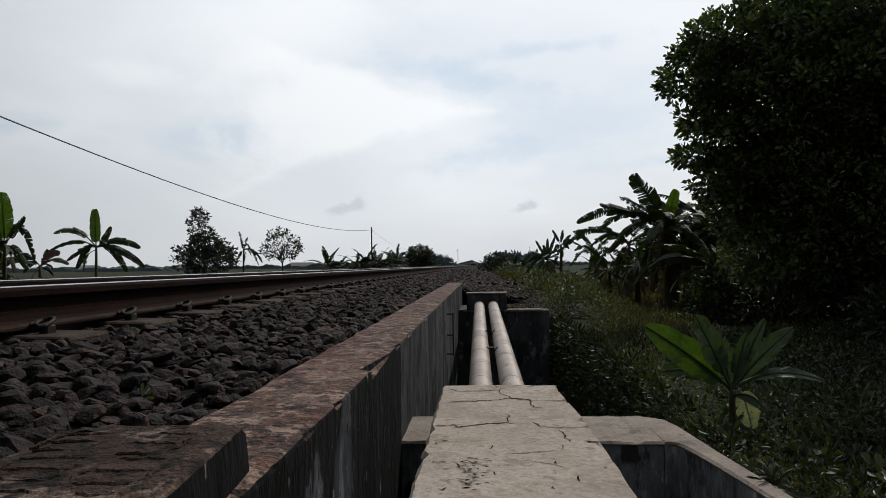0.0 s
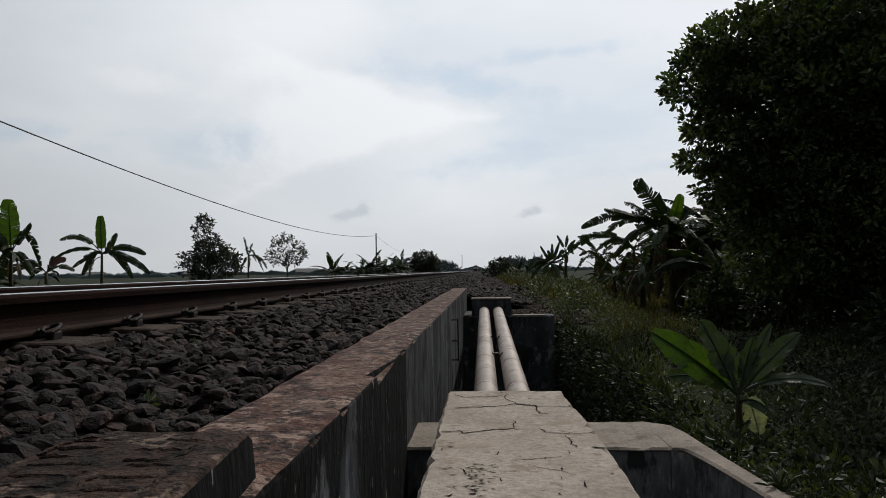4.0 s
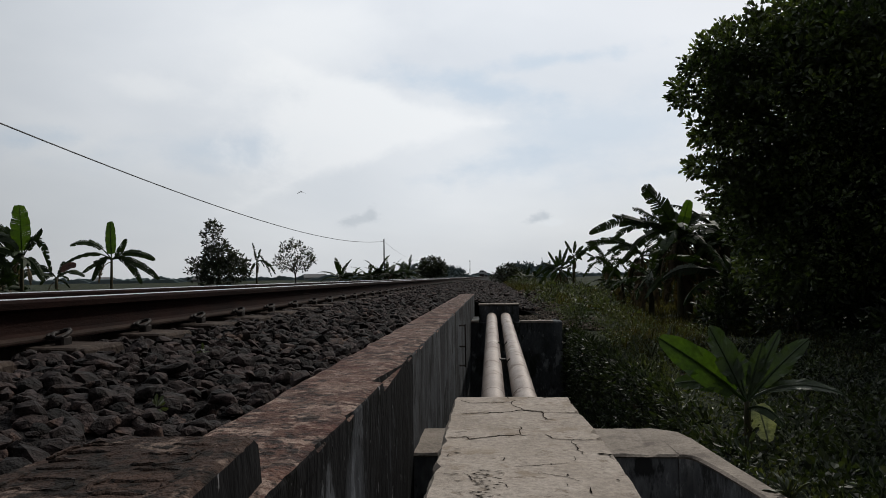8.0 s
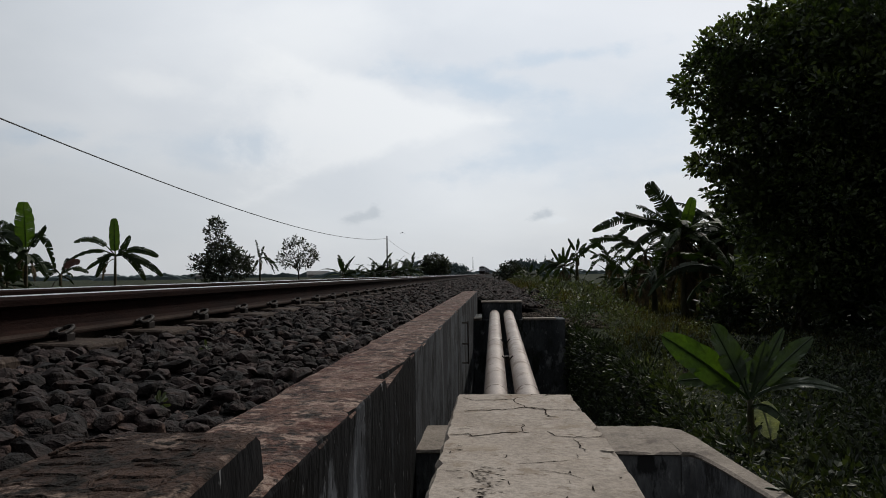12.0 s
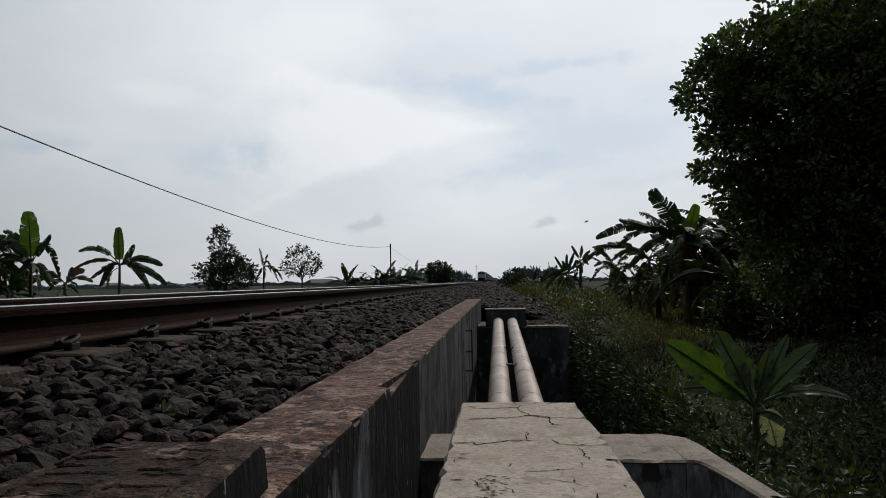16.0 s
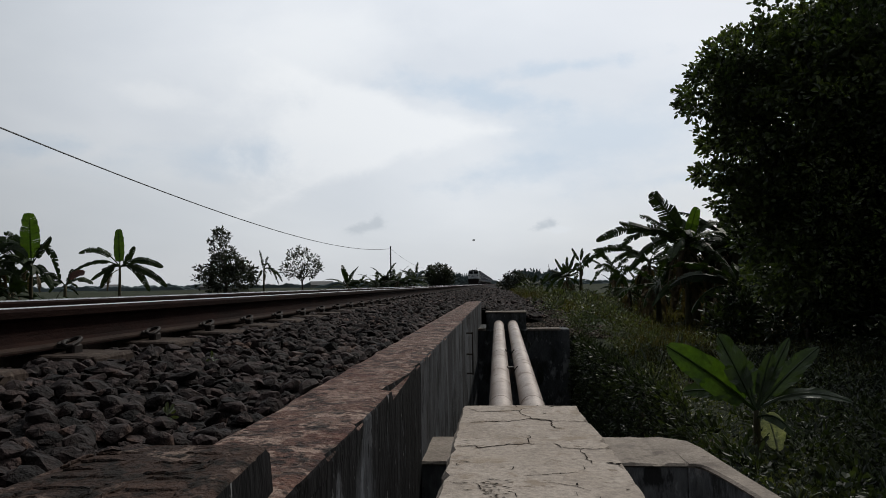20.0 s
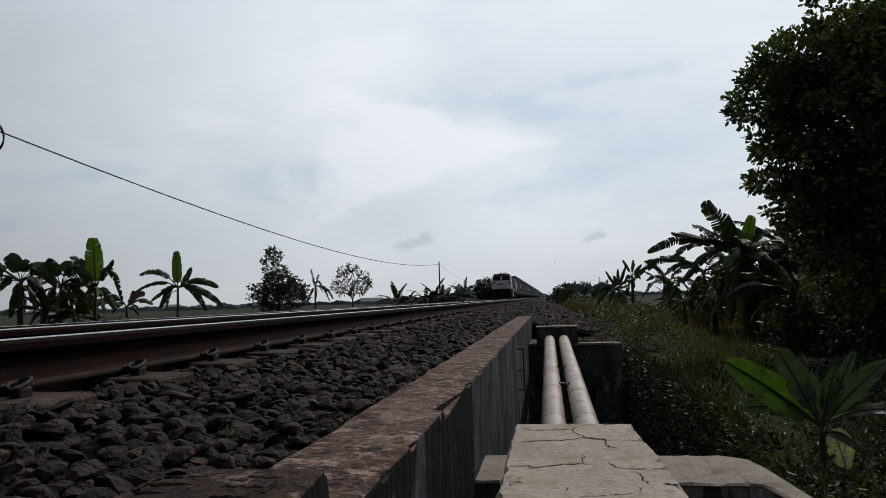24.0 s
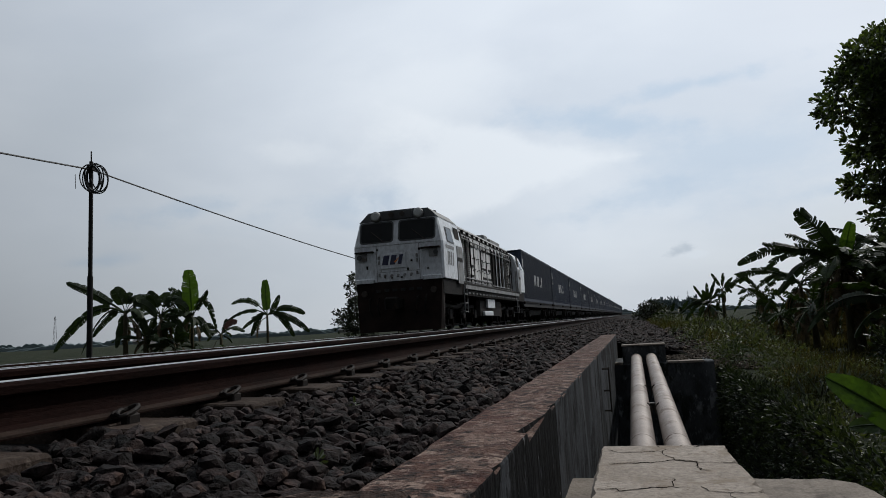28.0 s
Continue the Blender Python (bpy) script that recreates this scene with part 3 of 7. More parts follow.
def build_track(cx, label, low=0.0):
    track = thing("railway_track", label, "railway track", "railway tracks", m=pose(cx, 0, low))
    half = [(0.0, 0.0), (0.020, -0.001), (0.031, -0.006), (0.036, -0.015), (0.034, -0.038), (0.012, -0.052), (0.0085, -0.075), (0.0085, -0.105),
            (0.014, -0.128), (0.045, -0.142), (0.070, -0.149), (0.070, -0.160)]
    outline = [(-x, z) for x, z in half[::-1]] + half[1:]
    far_ys = [-8, 0, 4, 8, 15, 30, 60, 120, 250, 500, 1000, 1900]
    for side in (-1, 1):
        ms = Mesh()
        loft(ms, [[(x, y, z) for x, z in outline] for y in far_ys])
        rail = part("rail", ms, M["railrust"], track, "rust-brown steel rail", m=pose(side * GAUGE / 2, 0, 0))
        head = Mesh()
        top = [(-0.026, -0.0025), (-0.013, 0.0006), (0.013, 0.0006), (0.026, -0.0025)]
        loft(head, [[(x, y, z) for x, z in top] for y in far_ys], caps=False, closed=False)
        # strips coloured lighter where the foot's edges catch the light
        for t in (-1, 1):
            foot = Mesh()
            loft(foot, [[(t * 0.040, y, -0.1392), (t * 0.0702, y, -0.1484), (t * 0.0705, y, -0.1555)] for y in far_ys], caps=False, closed=False)
            part("foot_edge", foot, M["footlit"], rail, "rail foot edge coloured lighter brown for the light it catches")
        part("running_surface", head, M["railtop"], rail, "polished steel running surface")
    # a sleeper with sloping shoulders, and its clip
    sl = Mesh()
    prof = [(-0.855, -0.40), (-0.855, -0.192), (-0.845, -0.181), (-0.72, -0.178), (-0.45, -0.172), (-0.25, -0.20), (0.25, -0.20), (0.45, -0.172),
            (0.72, -0.178), (0.845, -0.181), (0.855, -0.192), (0.855, -0.40)]
    rings = [[(x, y, z - (0.007 if abs(y) > 0.12 and z > -0.3 else 0)) for x, z in prof] for y in (-0.128, -0.12, 0.12, 0.128)]
    loft(sl, rings)
    sleeper = sl.data("sleeper", M["sleeper"])
    # one spring clip: a bent bar from its shoulder on to the rail foot
    cl = Mesh()
    tube(cl, [(0.085, -0.045, -0.148), (0.072, -0.025, -0.142), (0.070, 0.01, -0.139), (0.078, 0.034, -0.133), (0.094, 0.044, -0.126), (0.112, 0.042, -0.124), (0.126, 0.026, -0.129), (0.130, 0.0, -0.138), (0.127, -0.03, -0.148),
              (0.115, -0.046, -0.150), (0.100, -0.044, -0.142), (0.092, -0.026, -0.135), (0.091, -0.008, -0.132)], 0.0085, 7)
    box(cl, 0.10, -0.03, -0.185, 0.135, 0.03, -0.145, 0.006)
    clip = cl.data("rail_clip", M["clip"])
    for i in range(-5, 66):
        y = 2.45 + 0.605 * i
        part("sleeper", sleeper, None, track, m=pose(0, y, 0))
        for s in (-1, 1):
            for turn in (0, 180) if i < 12 else (0,):
                part("rail_clip", clip, None, track, m=pose(s * GAUGE / 2, y, 0, 0, 0, turn))


build_track(TRACK_A, "rusty steel rails clipped to concrete sleepers in dark ballast")
build_track(TRACK_B, "second railway track with rusty rails on concrete sleepers", LOW_B)


def build_wall():
    rng = random.Random(5)
    wall = tagged(thing("retaining_wall", "stained concrete ballast wall with a flaking reddish coping", "retaining wall"), kind="structure")
    ys = [-4 + 0.12 * i for i in range(int((WALL_END + 4) / 0.12))] + [WALL_END]
    body = Mesh()
    # the near face carries shade in its colour; beyond y 2.98 it is paler
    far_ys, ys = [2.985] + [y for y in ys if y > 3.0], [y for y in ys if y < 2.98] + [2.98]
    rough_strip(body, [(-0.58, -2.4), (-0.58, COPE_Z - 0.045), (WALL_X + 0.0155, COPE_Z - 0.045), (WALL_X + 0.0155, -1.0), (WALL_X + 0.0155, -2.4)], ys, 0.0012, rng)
    part("wall_body", body, M["wall"], wall, "streaked concrete face, its colour darkened for the pit's shade")
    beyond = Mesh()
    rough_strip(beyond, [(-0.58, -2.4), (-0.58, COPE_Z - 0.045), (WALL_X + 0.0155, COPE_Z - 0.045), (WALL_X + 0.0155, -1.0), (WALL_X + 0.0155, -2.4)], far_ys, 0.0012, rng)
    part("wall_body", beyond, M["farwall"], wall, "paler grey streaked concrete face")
    cope = Mesh()

    def edge(y):
        # pieces broken out of the outer edge: each has a steep near side and runs out slowly
        chip = 0.0
        for c, w, d in ((2.20, 0.42, 0.044), (2.84, 0.12, 0.018), (1.66, 0.06, 0.010), (3.3, 0.16, 0.012), (4.3, 0.2, 0.014), (6.1, 0.3, 0.016), (1.36, 0.08, 0.008), (8.2, 0.3, 0.012)):
            if c - 0.015 < y < c + w:
                chip = max(chip, d * min(1.0, (y - c + 0.015) / 0.015) * (1 - max(0.0, y - c) / w))
        return chip + noise.noise(Vector((y * 6, 1.0, 0))) * 0.003 + max(0.0, noise.noise(Vector((y * 24, 9.0, 0)))) * 0.007

    rings = []
    for i, y in enumerate(steps(-4, 0.8, 20)[:-1] + steps(0.8, 5.0, 420)[:-1] + steps(5.0, WALL_END, 260)):
        c, j = edge(y), noise.noise(Vector((y * 3, 7.0, 0))) * 0.005
        k = noise.noise(Vector((y * 13, 11.0, 0))) * 0.003
        deep = 0.008 + 0.5 * max(0.0, c)
        rings.append([(-0.615 + noise.noise(Vector((y * 4, 3, 0))) * 0.010, y, COPE_Z - 0.05), (-0.61 + noise.noise(Vector((y * 5, 5, 0))) * 0.014, y, COPE_Z - 0.008 + j),
                      (-0.59, y, COPE_Z + j * 0.6), (-0.52, y, COPE_Z + j + k), (-0.44, y, COPE_Z + 0.003 - k), (-0.345 - c, y, COPE_Z - j * 0.3), (WALL_X + 0.014 - c, y, COPE_Z - 0.003),
                      (WALL_X + 0.016 - c * 0.9, y, COPE_Z - deep), (WALL_X + 0.0165, y, COPE_Z - deep - 0.004), (WALL_X + 0.0165, y, COPE_Z - 0.047)])
    loft(cope, rings)
    top = part("coping", cope, M["coping"], wall, "flaking reddish-brown coping with broken edge")
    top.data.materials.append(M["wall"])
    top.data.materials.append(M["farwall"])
    # the coping's edge faces take the wall's shade-darkened colour, then the paler one
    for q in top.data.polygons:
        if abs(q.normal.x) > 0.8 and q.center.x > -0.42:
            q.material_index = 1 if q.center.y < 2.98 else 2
    # the raised block at the near end, with worn cut marks
    blk = Mesh()
    rings = []
    for y in steps(-1.2, 1.0, 40) + steps(1.0, 1.105, 16)[1:]:
        f = blend(y, 1.085, 1.105)
        j = noise.noise(Vector((y * 9, 2, 0))) * 0.004
        k = noise.noise(Vector((y * 40, 6, 0))) * 0.003
        corner = 0.06 * blend(y, 0.98, 1.10)
        out = 0.030 * (1.1 - y) / 0.33 if y > 0.77 else 0.030
        rings.append([(-0.70 + corner, y, -0.36), (-0.668 + j + corner, y, -0.216 - 0.012 * f), (-0.640 + corner, y, -0.203 - 0.006 * f + j), (-0.55, y, -0.199 - 0.006 * f + k), (-0.46, y, -0.200 - 0.006 * f - k),
                      (-0.372 + out + k, y, -0.199 - 0.008 * f), (-0.362 + out + k * 1.5, y, -0.205 - 0.012 * f), (-0.358 + out + j, y, -0.245), (-0.350 + out * 0.6 + j, y, -0.335)])
    loft(blk, rings)
    block = part("end_block", blk, M["endblock"], wall, "raised concrete end block with worn cut lettering")
    # the block's side takes the wall's shade-darkened colour
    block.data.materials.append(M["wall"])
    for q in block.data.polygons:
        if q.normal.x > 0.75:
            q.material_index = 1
    # worn frames of the cut lettering, raised a little over the block
    for x0, y0, x1, y1 in ((-0.625, 0.935, -0.535, 1.03), (-0.495, 0.92, -0.41, 1.03), (-0.60, 0.80, -0.505, 0.895), (-0.475, 0.79, -0.385, 0.895), (-0.57, 0.66, -0.48, 0.76), (-0.45, 0.66, -0.37, 0.755)):
        for a, b in (((x0, y0), (x1, y0)), ((x1, y0), (x1, y1)), ((x1, y1), (x0, y1)), ((x0, y1), (x0, y0)), ((x0, (y0 + y1) / 2), (x1, (y0 + y1) / 2))):
            if rng.random() < 0.15:
                continue
            bar, m0, m1 = Mesh(), rng.uniform(0.0, 0.2), rng.uniform(0.75, 1.0)
            pts = [Vector((a[0] + (b[0] - a[0]) * t + rng.gauss(0, 0.0025), a[1] + (b[1] - a[1]) * t + rng.gauss(0, 0.0025), -0.2015 + rng.uniform(0, 0.0015))) for t in steps(m0, m1, 6)]
            tube(bar, pts, [0.002] + [rng.uniform(0.003, 0.005) for t in range(5)] + [0.002], 6)
            part("raised_mark", bar, M["endblock"], block)
    # step irons near the far end
    for z in (-0.455, -0.675, -0.875):
        s = Mesh()
        tube(s, [(-0.36, 7.1, z), (-0.262, 7.1, z)], 0.010, 6)
        part("step_iron", s, M["iron"], wall, "rusty step iron")
    up = Mesh()
    tube(up, [(-0.262, 7.1, -0.44), (-0.262, 7.1, -0.89)], 0.008, 6)
    part("upright_rod", up, M["iron"], wall, "thin iron rod")


build_wall()


def build_slab():
    rng = random.Random(8)
    slab = tagged(thing("walkway_slab", "pale cracked concrete slab resting on a cross beam", "concrete slab"), kind="structure")
    ms = Mesh()
    rings = []
    for y in steps(-2.2, 1.0, 30)[:-1] + steps(1.0, 3.02, 170):
        def n(s, k):
            return noise.noise(Vector((y * s, k, 0))) * 0.006 + (0.014 if k < 2.5 else -0.014) * max(0.0, noise.noise(Vector((y * 17, k * 3, 5))) - 0.12)
        chip = 0.020 * max(0, 1 - abs(y - 2.66) / 0.05) + 0.022 * max(0, 1 - abs(y - 2.33) / 0.05) + 0.020 * max(0, 1 - abs(y - 2.235) / 0.03) + 0.016 * max(0, 1 - abs(y - 2.01) / 0.04) + 0.012 * max(0, 1 - abs(y - 2.9) / 0.07)
        chip_l = 0.012 * max(0, 1 - abs(y - 2.2) / 0.06) + 0.014 * max(0, 1 - abs(y - 1.9) / 0.05)
        e, w = 0.008 * blend(y, 2.99, 3.02), 0.027 * blend(-y, -2.9, -2.2)
        rings.append([(-0.14 + chip_l + n(9, 1), y, SLAB_Z - 0.245), (-0.145 + chip_l + n(9, 1), y, SLAB_Z - 0.02), (-0.132 + chip_l + n(7, 2), y, SLAB_Z - e), (0.1, y, SLAB_Z + 0.002 - e),
                      (0.356 + w - chip + n(7, 3), y, SLAB_Z - e), (0.367 + w - chip + n(9, 4), y, SLAB_Z - 0.02), (0.363 + w - chip * 0.5 + n(9, 4), y, SLAB_Z - 0.245)])
    loft(ms, rings)
    body = part("slab", ms, M["slab"], slab, "pale sand-grey concrete")

    def crack(points, w):
        c = Mesh()
        pts = []
        for (xa, ya), (xb, yb) in zip(points, points[1:]):
            k = max(2, int(math.hypot(xb - xa, yb - ya) / 0.018))
            pts += [(xa + (xb - xa) * i / k + rng.gauss(0, 0.0035), ya + (yb - ya) * i / k + rng.gauss(0, 0.004)) for i in range(k)]
        pts.append(points[-1])
        vs, fs = [], []
        for i, (x, y) in enumerate(pts):
            x2, y2 = pts[min(i + 1, len(pts) - 1)]
            x1, y1 = pts[max(i - 1, 0)]
            d = math.hypot(x2 - x1, y2 - y1) or 1
            nx, ny, ww = -(y2 - y1) / d, (x2 - x1) / d, 0.62 * (1 + 0.8 * abs(x2 - x1) / d) * w * rng.uniform(0.45, 1.05) * (0.3 if i in (0, len(pts) - 1) else 1)
            vs += [(x + nx * ww, y + ny * ww, SLAB_Z + 0.0027), (x - nx * ww, y - ny * ww, SLAB_Z + 0.0027)]
            if i:
                fs.append((2 * i - 2, 2 * i - 1, 2 * i + 1, 2 * i))
        c.add(vs, fs)
        part("crack", c, M["crack"], body, "dark hairline crack")

    for w, *points in (
            (0.0036, (-0.117, 2.908), (-0.074, 2.852), (-0.003, 2.847), (0.105, 2.863), (0.114, 2.781), (0.149, 2.711), (0.213, 2.666), (0.285, 2.651), (0.357, 2.643)),
            (0.0040, (-0.092, 2.63), (-0.001, 2.637), (0.095, 2.666), (0.141, 2.699), (0.17, 2.68), (0.22, 2.658), (0.217, 2.567), (0.228, 2.527), (0.255, 2.52)),
            (0.0036, (-0.119, 2.244), (-0.06, 2.255), (-0.043, 2.219), (0.003, 2.245), (0.053, 2.266), (0.115, 2.277), (0.141, 2.278)),
            (0.0034, (0.198, 2.289), (0.226, 2.236), (0.261, 2.216), (0.358, 2.217), (0.375, 2.212)), (0.0030, (0.279, 2.201), (0.29, 2.131), (0.29, 2.064), (0.295, 2.04)),
            (0.0030, (0.125, 2.408), (0.121, 2.286)), (0.0045, (0.228, 2.958), (0.26, 2.981), (0.294, 2.976)), (0.0060, (0.335, 2.043), (0.365, 2.041), (0.378, 2.03)),
            (0.0016, (0.14, 1.847), (0.179, 1.83), (0.222, 1.806), (0.261, 1.766)), (0.0016, (0.088, 1.9), (0.155, 1.922), (0.193, 1.93), (0.248, 1.946)),
            (0.0030, (0.105, 2.863), (0.122, 2.915), (0.142, 2.906)), (0.0020, (-0.054, 1.832), (-0.032, 1.805), (-0.027, 1.769))):
        crack(points, w)
    # short nicks and pits
    for x, y, dx, dy, w in ((0.08, 2.99, 0.019, -0.05, 0.003), (0.177, 2.968, 0.02, 0.03, 0.003), (0.2, 2.808, 0.016, 0.004, 0.004), (-0.11, 2.315, 0.05, 0.01, 0.003), (-0.10, 2.098, 0.037, 0.005, 0.003),
                            (-0.108, 2.023, 0.01, -0.012, 0.004), (-0.098, 2.05, 0.03, -0.008, 0.003), (0.05, 1.963, 0.012, 0.033, 0.004), (0.189, 1.938, 0.004, -0.016, 0.004), (0.227, 1.831, 0.003, -0.013, 0.005),
                            (0.265, 2.01, -0.004, -0.045, 0.002), (-0.10, 1.823, 0.035, 0.009, 0.004), (0.057, 1.72, 0.004, 0.022, 0.003), (0.275, 1.719, -0.006, -0.05, 0.004), (0.219, 1.757, -0.002, -0.03, 0.002),
                            (0.203, 1.632, 0.0, -0.02, 0.003), (-0.071, 1.606, 0.015, 0.011, 0.004), (0.352, 1.788, 0.004, -0.01, 0.004)):
        crack([(x, y), (x + dx, y + dy)], w)
    # a patch of scratched marks
    for i in range(64):
        c = Mesh()
        x, y, a = 0.004 + rng.gauss(0, 0.02), 1.74 + rng.uniform(-0.14, 0.13), rng.uniform(-0.5, 0.5)
        l, w = rng.uniform(0.005, 0.014), 0.0022
        dx, dy = math.cos(a), math.sin(a)
        c.add([(x - dx * l, y - dy * l, SLAB_Z + 0.0027), (x + dy * w, y - dx * w, SLAB_Z + 0.0027), (x + dx * l, y + dy * l, SLAB_Z + 0.0027), (x - dy * w, y + dx * w, SLAB_Z + 0.0027)], [(0, 1, 2, 3)])
        part("scratch", c, M["crack"], body)


build_slab()


def build_abutments():
    rng = random.Random(3)
    ab = tagged(thing("near_abutment", "grey concrete cross beam with a sloping wing wall", "abutment"), kind="structure")
    ms = Mesh()
    ys = [2.985, 3.0, 3.1, 3.2, 3.3, 3.4, 3.49, 3.505]
    xs = steps(-0.340, 0.82, 30)
    loft(ms, [[(x, 2.992, BEAM_Z - 0.017), (x, 2.985 + rng.gauss(0, 0.002), BEAM_Z - 0.010), (x, 2.996, BEAM_Z + rng.gauss(0, 0.0019)), (x, 3.48, BEAM_Z + rng.gauss(0, 0.0019)), (x, 3.5, BEAM_Z - 0.012), (x, 3.5, -2.4), (x, 3.1, -2.4), (x, 3.1, BEAM_Z - 0.03)] for x in xs])
    part("cross_beam", ms, M["beamtop"], ab, "pale grey beam top with stained sides")
    # the wing wall turns out of the beam in a rounded corner: (inner x, y, outer x, y)
    line = [(0.82, 2.984, 0.82, 3.49), (0.853, 2.984, 0.885, 3.465), (0.872, 2.968, 0.935, 3.40), (0.889, 2.925, 0.968, 3.27), (0.905, 2.86, 0.985, 3.10), (0.928, 2.74, 1.005, 2.88), (0.969, 2.437, 1.05, 2.42)]
    line += [(0.969 + 0.118 * d, 2.437 - d, 1.05 + 0.108 * d, 2.42 - d) for d in steps(0.15, 2.6, 16)]
    cap, face = Mesh(), Mesh()
    rings, low = [], []
    for i, (xa, ya, xb, yb) in enumerate(line):
        z = BEAM_Z - 0.008 * i / len(line)
        j = rng.gauss(0, 0.0015)
        rings.append([(xa, ya, z - 0.017), (xa - 0.003 + j, ya, z - 0.008), (xa + 0.008, ya + 0.004, z + 0.001), (xb - 0.008, yb - 0.004, z + 0.001 + j), (xb + 0.004, yb, z - 0.012), (xb + 0.004, yb, -2.4), (xb - 0.03, yb, -2.4), (xb - 0.03, yb, z - 0.03)])
        low.append([(xa + 0.002, ya + 0.002, -2.4), (xa + 0.002, ya + 0.002, z - 0.0165), (xa + 0.05, ya + 0.05, z - 0.0165), (xa + 0.05, ya + 0.05, -2.4)])
    loft(cap, rings)
    part("wing_wall", cap, M["beamtop"], ab, "grey wing wall with a rounded corner")
    loft(face, low)
    box(face, -0.338, 2.994, -2.4, 0.822, 3.05, BEAM_Z - 0.0165)
    part("stained_face", face, M["pitface"], ab, "dark blotched inner face")

    fa = tagged(thing("far_abutment", "dark damp concrete pier with a bearing block for the pipes", "abutment"), kind="structure")
    ms = Mesh()
    loft(ms, [[(x, 10.98, -2.5), (x, 10.97 + rng.gauss(0, 0.004), -0.70), (x, 10.99, -0.682), (x, 12.4, -0.68), (x, 12.4, -2.5)] for x in steps(-0.345, 1.14, 22)])
    part("pier", ms, M["pier"], fa, "dark damp concrete")
    top = Mesh()
    for i, (x0, x1) in enumerate(((-0.345, -0.20), (0.47, 1.0))):
        box(top, x0, 10.955, -0.70, x1, 11.2, -0.668, 0.006)
    part("pier_cap", top, M["beamtop"], fa, "thin pale cap")
    blk = Mesh()
    box(blk, -0.195, 11.0, -0.70, 0.455, 11.32, -0.412, 0.012)
    part("bearing_block", blk, M["pier"], fa, "dark concrete block")
    lid = Mesh()
    box(lid, -0.205, 10.985, -0.414, 0.465, 11.34, -0.392, 0.008)
    part("block_cap", lid, M["beamtop"], fa, "pale cap edge")


build_abutments()


def build_pipes():
    for x0, x1, lab in ((0.026, 0.009, "silver-painted steel water pipe crossing the stream"), (0.240, 0.235, "silver-painted steel water pipe with rust stains crossing the stream")):
        p = thing("water_pipe", lab, "pipe", "pair of water pipes")
        r = 0.083
        ms = Mesh()
        y0, y1 = 3.3, 11.05

        def at(y):
            t = (y - 4.4) / 6.6
            return Vector((x0 + (x1 - x0) * t, y, -0.70 - r + 0.172 * t))
        tube(ms, [at(y) for y in steps(y0, y1, 10)], r, 28)
        part("pipe_body", ms, M["pipe"], p, smooth=True)
        for y in (4.62, 7.1, 9.4):
            w = Mesh()
            tube(w, [at(y - 0.012), at(y - 0.006), at(y + 0.006), at(y + 0.012)], [r + 0.0004, r + 0.0018, r + 0.0018, r + 0.0004], 28)
            part("weld_ring", w, M["pipe"], p, "raised weld seam", smooth=True)
        for y in (6.0, 7.2):
            s = Mesh()
            side = 1 if x0 < 0.1 else -1
            c = at(y)
            tube(s, [c + Vector((side * (r + 0.012) * math.sin(q), 0.0, (r + 0.012) * math.cos(q))) for q in steps(0.7, 1.9, 8)] , 0.006, 6)
            part("strap", s, M["iron"], p, "dark iron strap hook")
    b = Mesh()
    box(b, 0.05, 6.5, -0.80, 0.20, 6.56, -0.735, 0.006)
    tagged(part("pipe_bracket", b, M["iron"]), "rusty iron bracket between the two pipes", "bracket")
    w = Mesh()
    w.add([(-0.4, 3.4, -2.02), (1.6, 3.4, -2.02), (1.6, 11, -2.02), (-0.4, 11, -2.02)], [(0, 1, 2, 3)])
    tagged(part("stream_water", w, M["water"]), "dark murky water in the ditch under the pipes", "water", kind="structure")


build_pipes()

# ---- the train ----
MOVING = []      # (thing, offset along the track) for every vehicle and load


def wheelset_mesh():
    ms = Mesh()
    for s in (-1, 1):
        prof = [(0.0, 0.02), (0.40, 0.02), (0.455, 0.0), (0.46, 0.10), (0.485, 0.11), (0.485, 0.135), (0.40, 0.14), (0.30, 0.10), (0.14, 0.09), (0.12, 0.14), (0.0, 0.14)]
        n = 20
        rings = [[(s * (0.62 - d), r * math.cos(6.28318 * k / n), r * math.sin(6.28318 * k / n)) for k in range(n)] for r, d in prof if r > 0]
        loft(ms, rings)
        for k in range(4):     # lightening holes' rims, so that the turning can be seen
            q = math.pi / 2 * k
            tube(ms, [(s * 0.53, 0.22 * math.cos(q), 0.22 * math.sin(q)), (s * 0.61, 0.22 * math.cos(q), 0.22 * math.sin(q))], 0.05, 6)
    tube(ms, [(-0.75, 0, 0), (0.75, 0, 0)], 0.08, 10)
    return ms.data("wheelset", M["ldark"])


WHEELSET = wheelset_mesh()
SPINNING = []


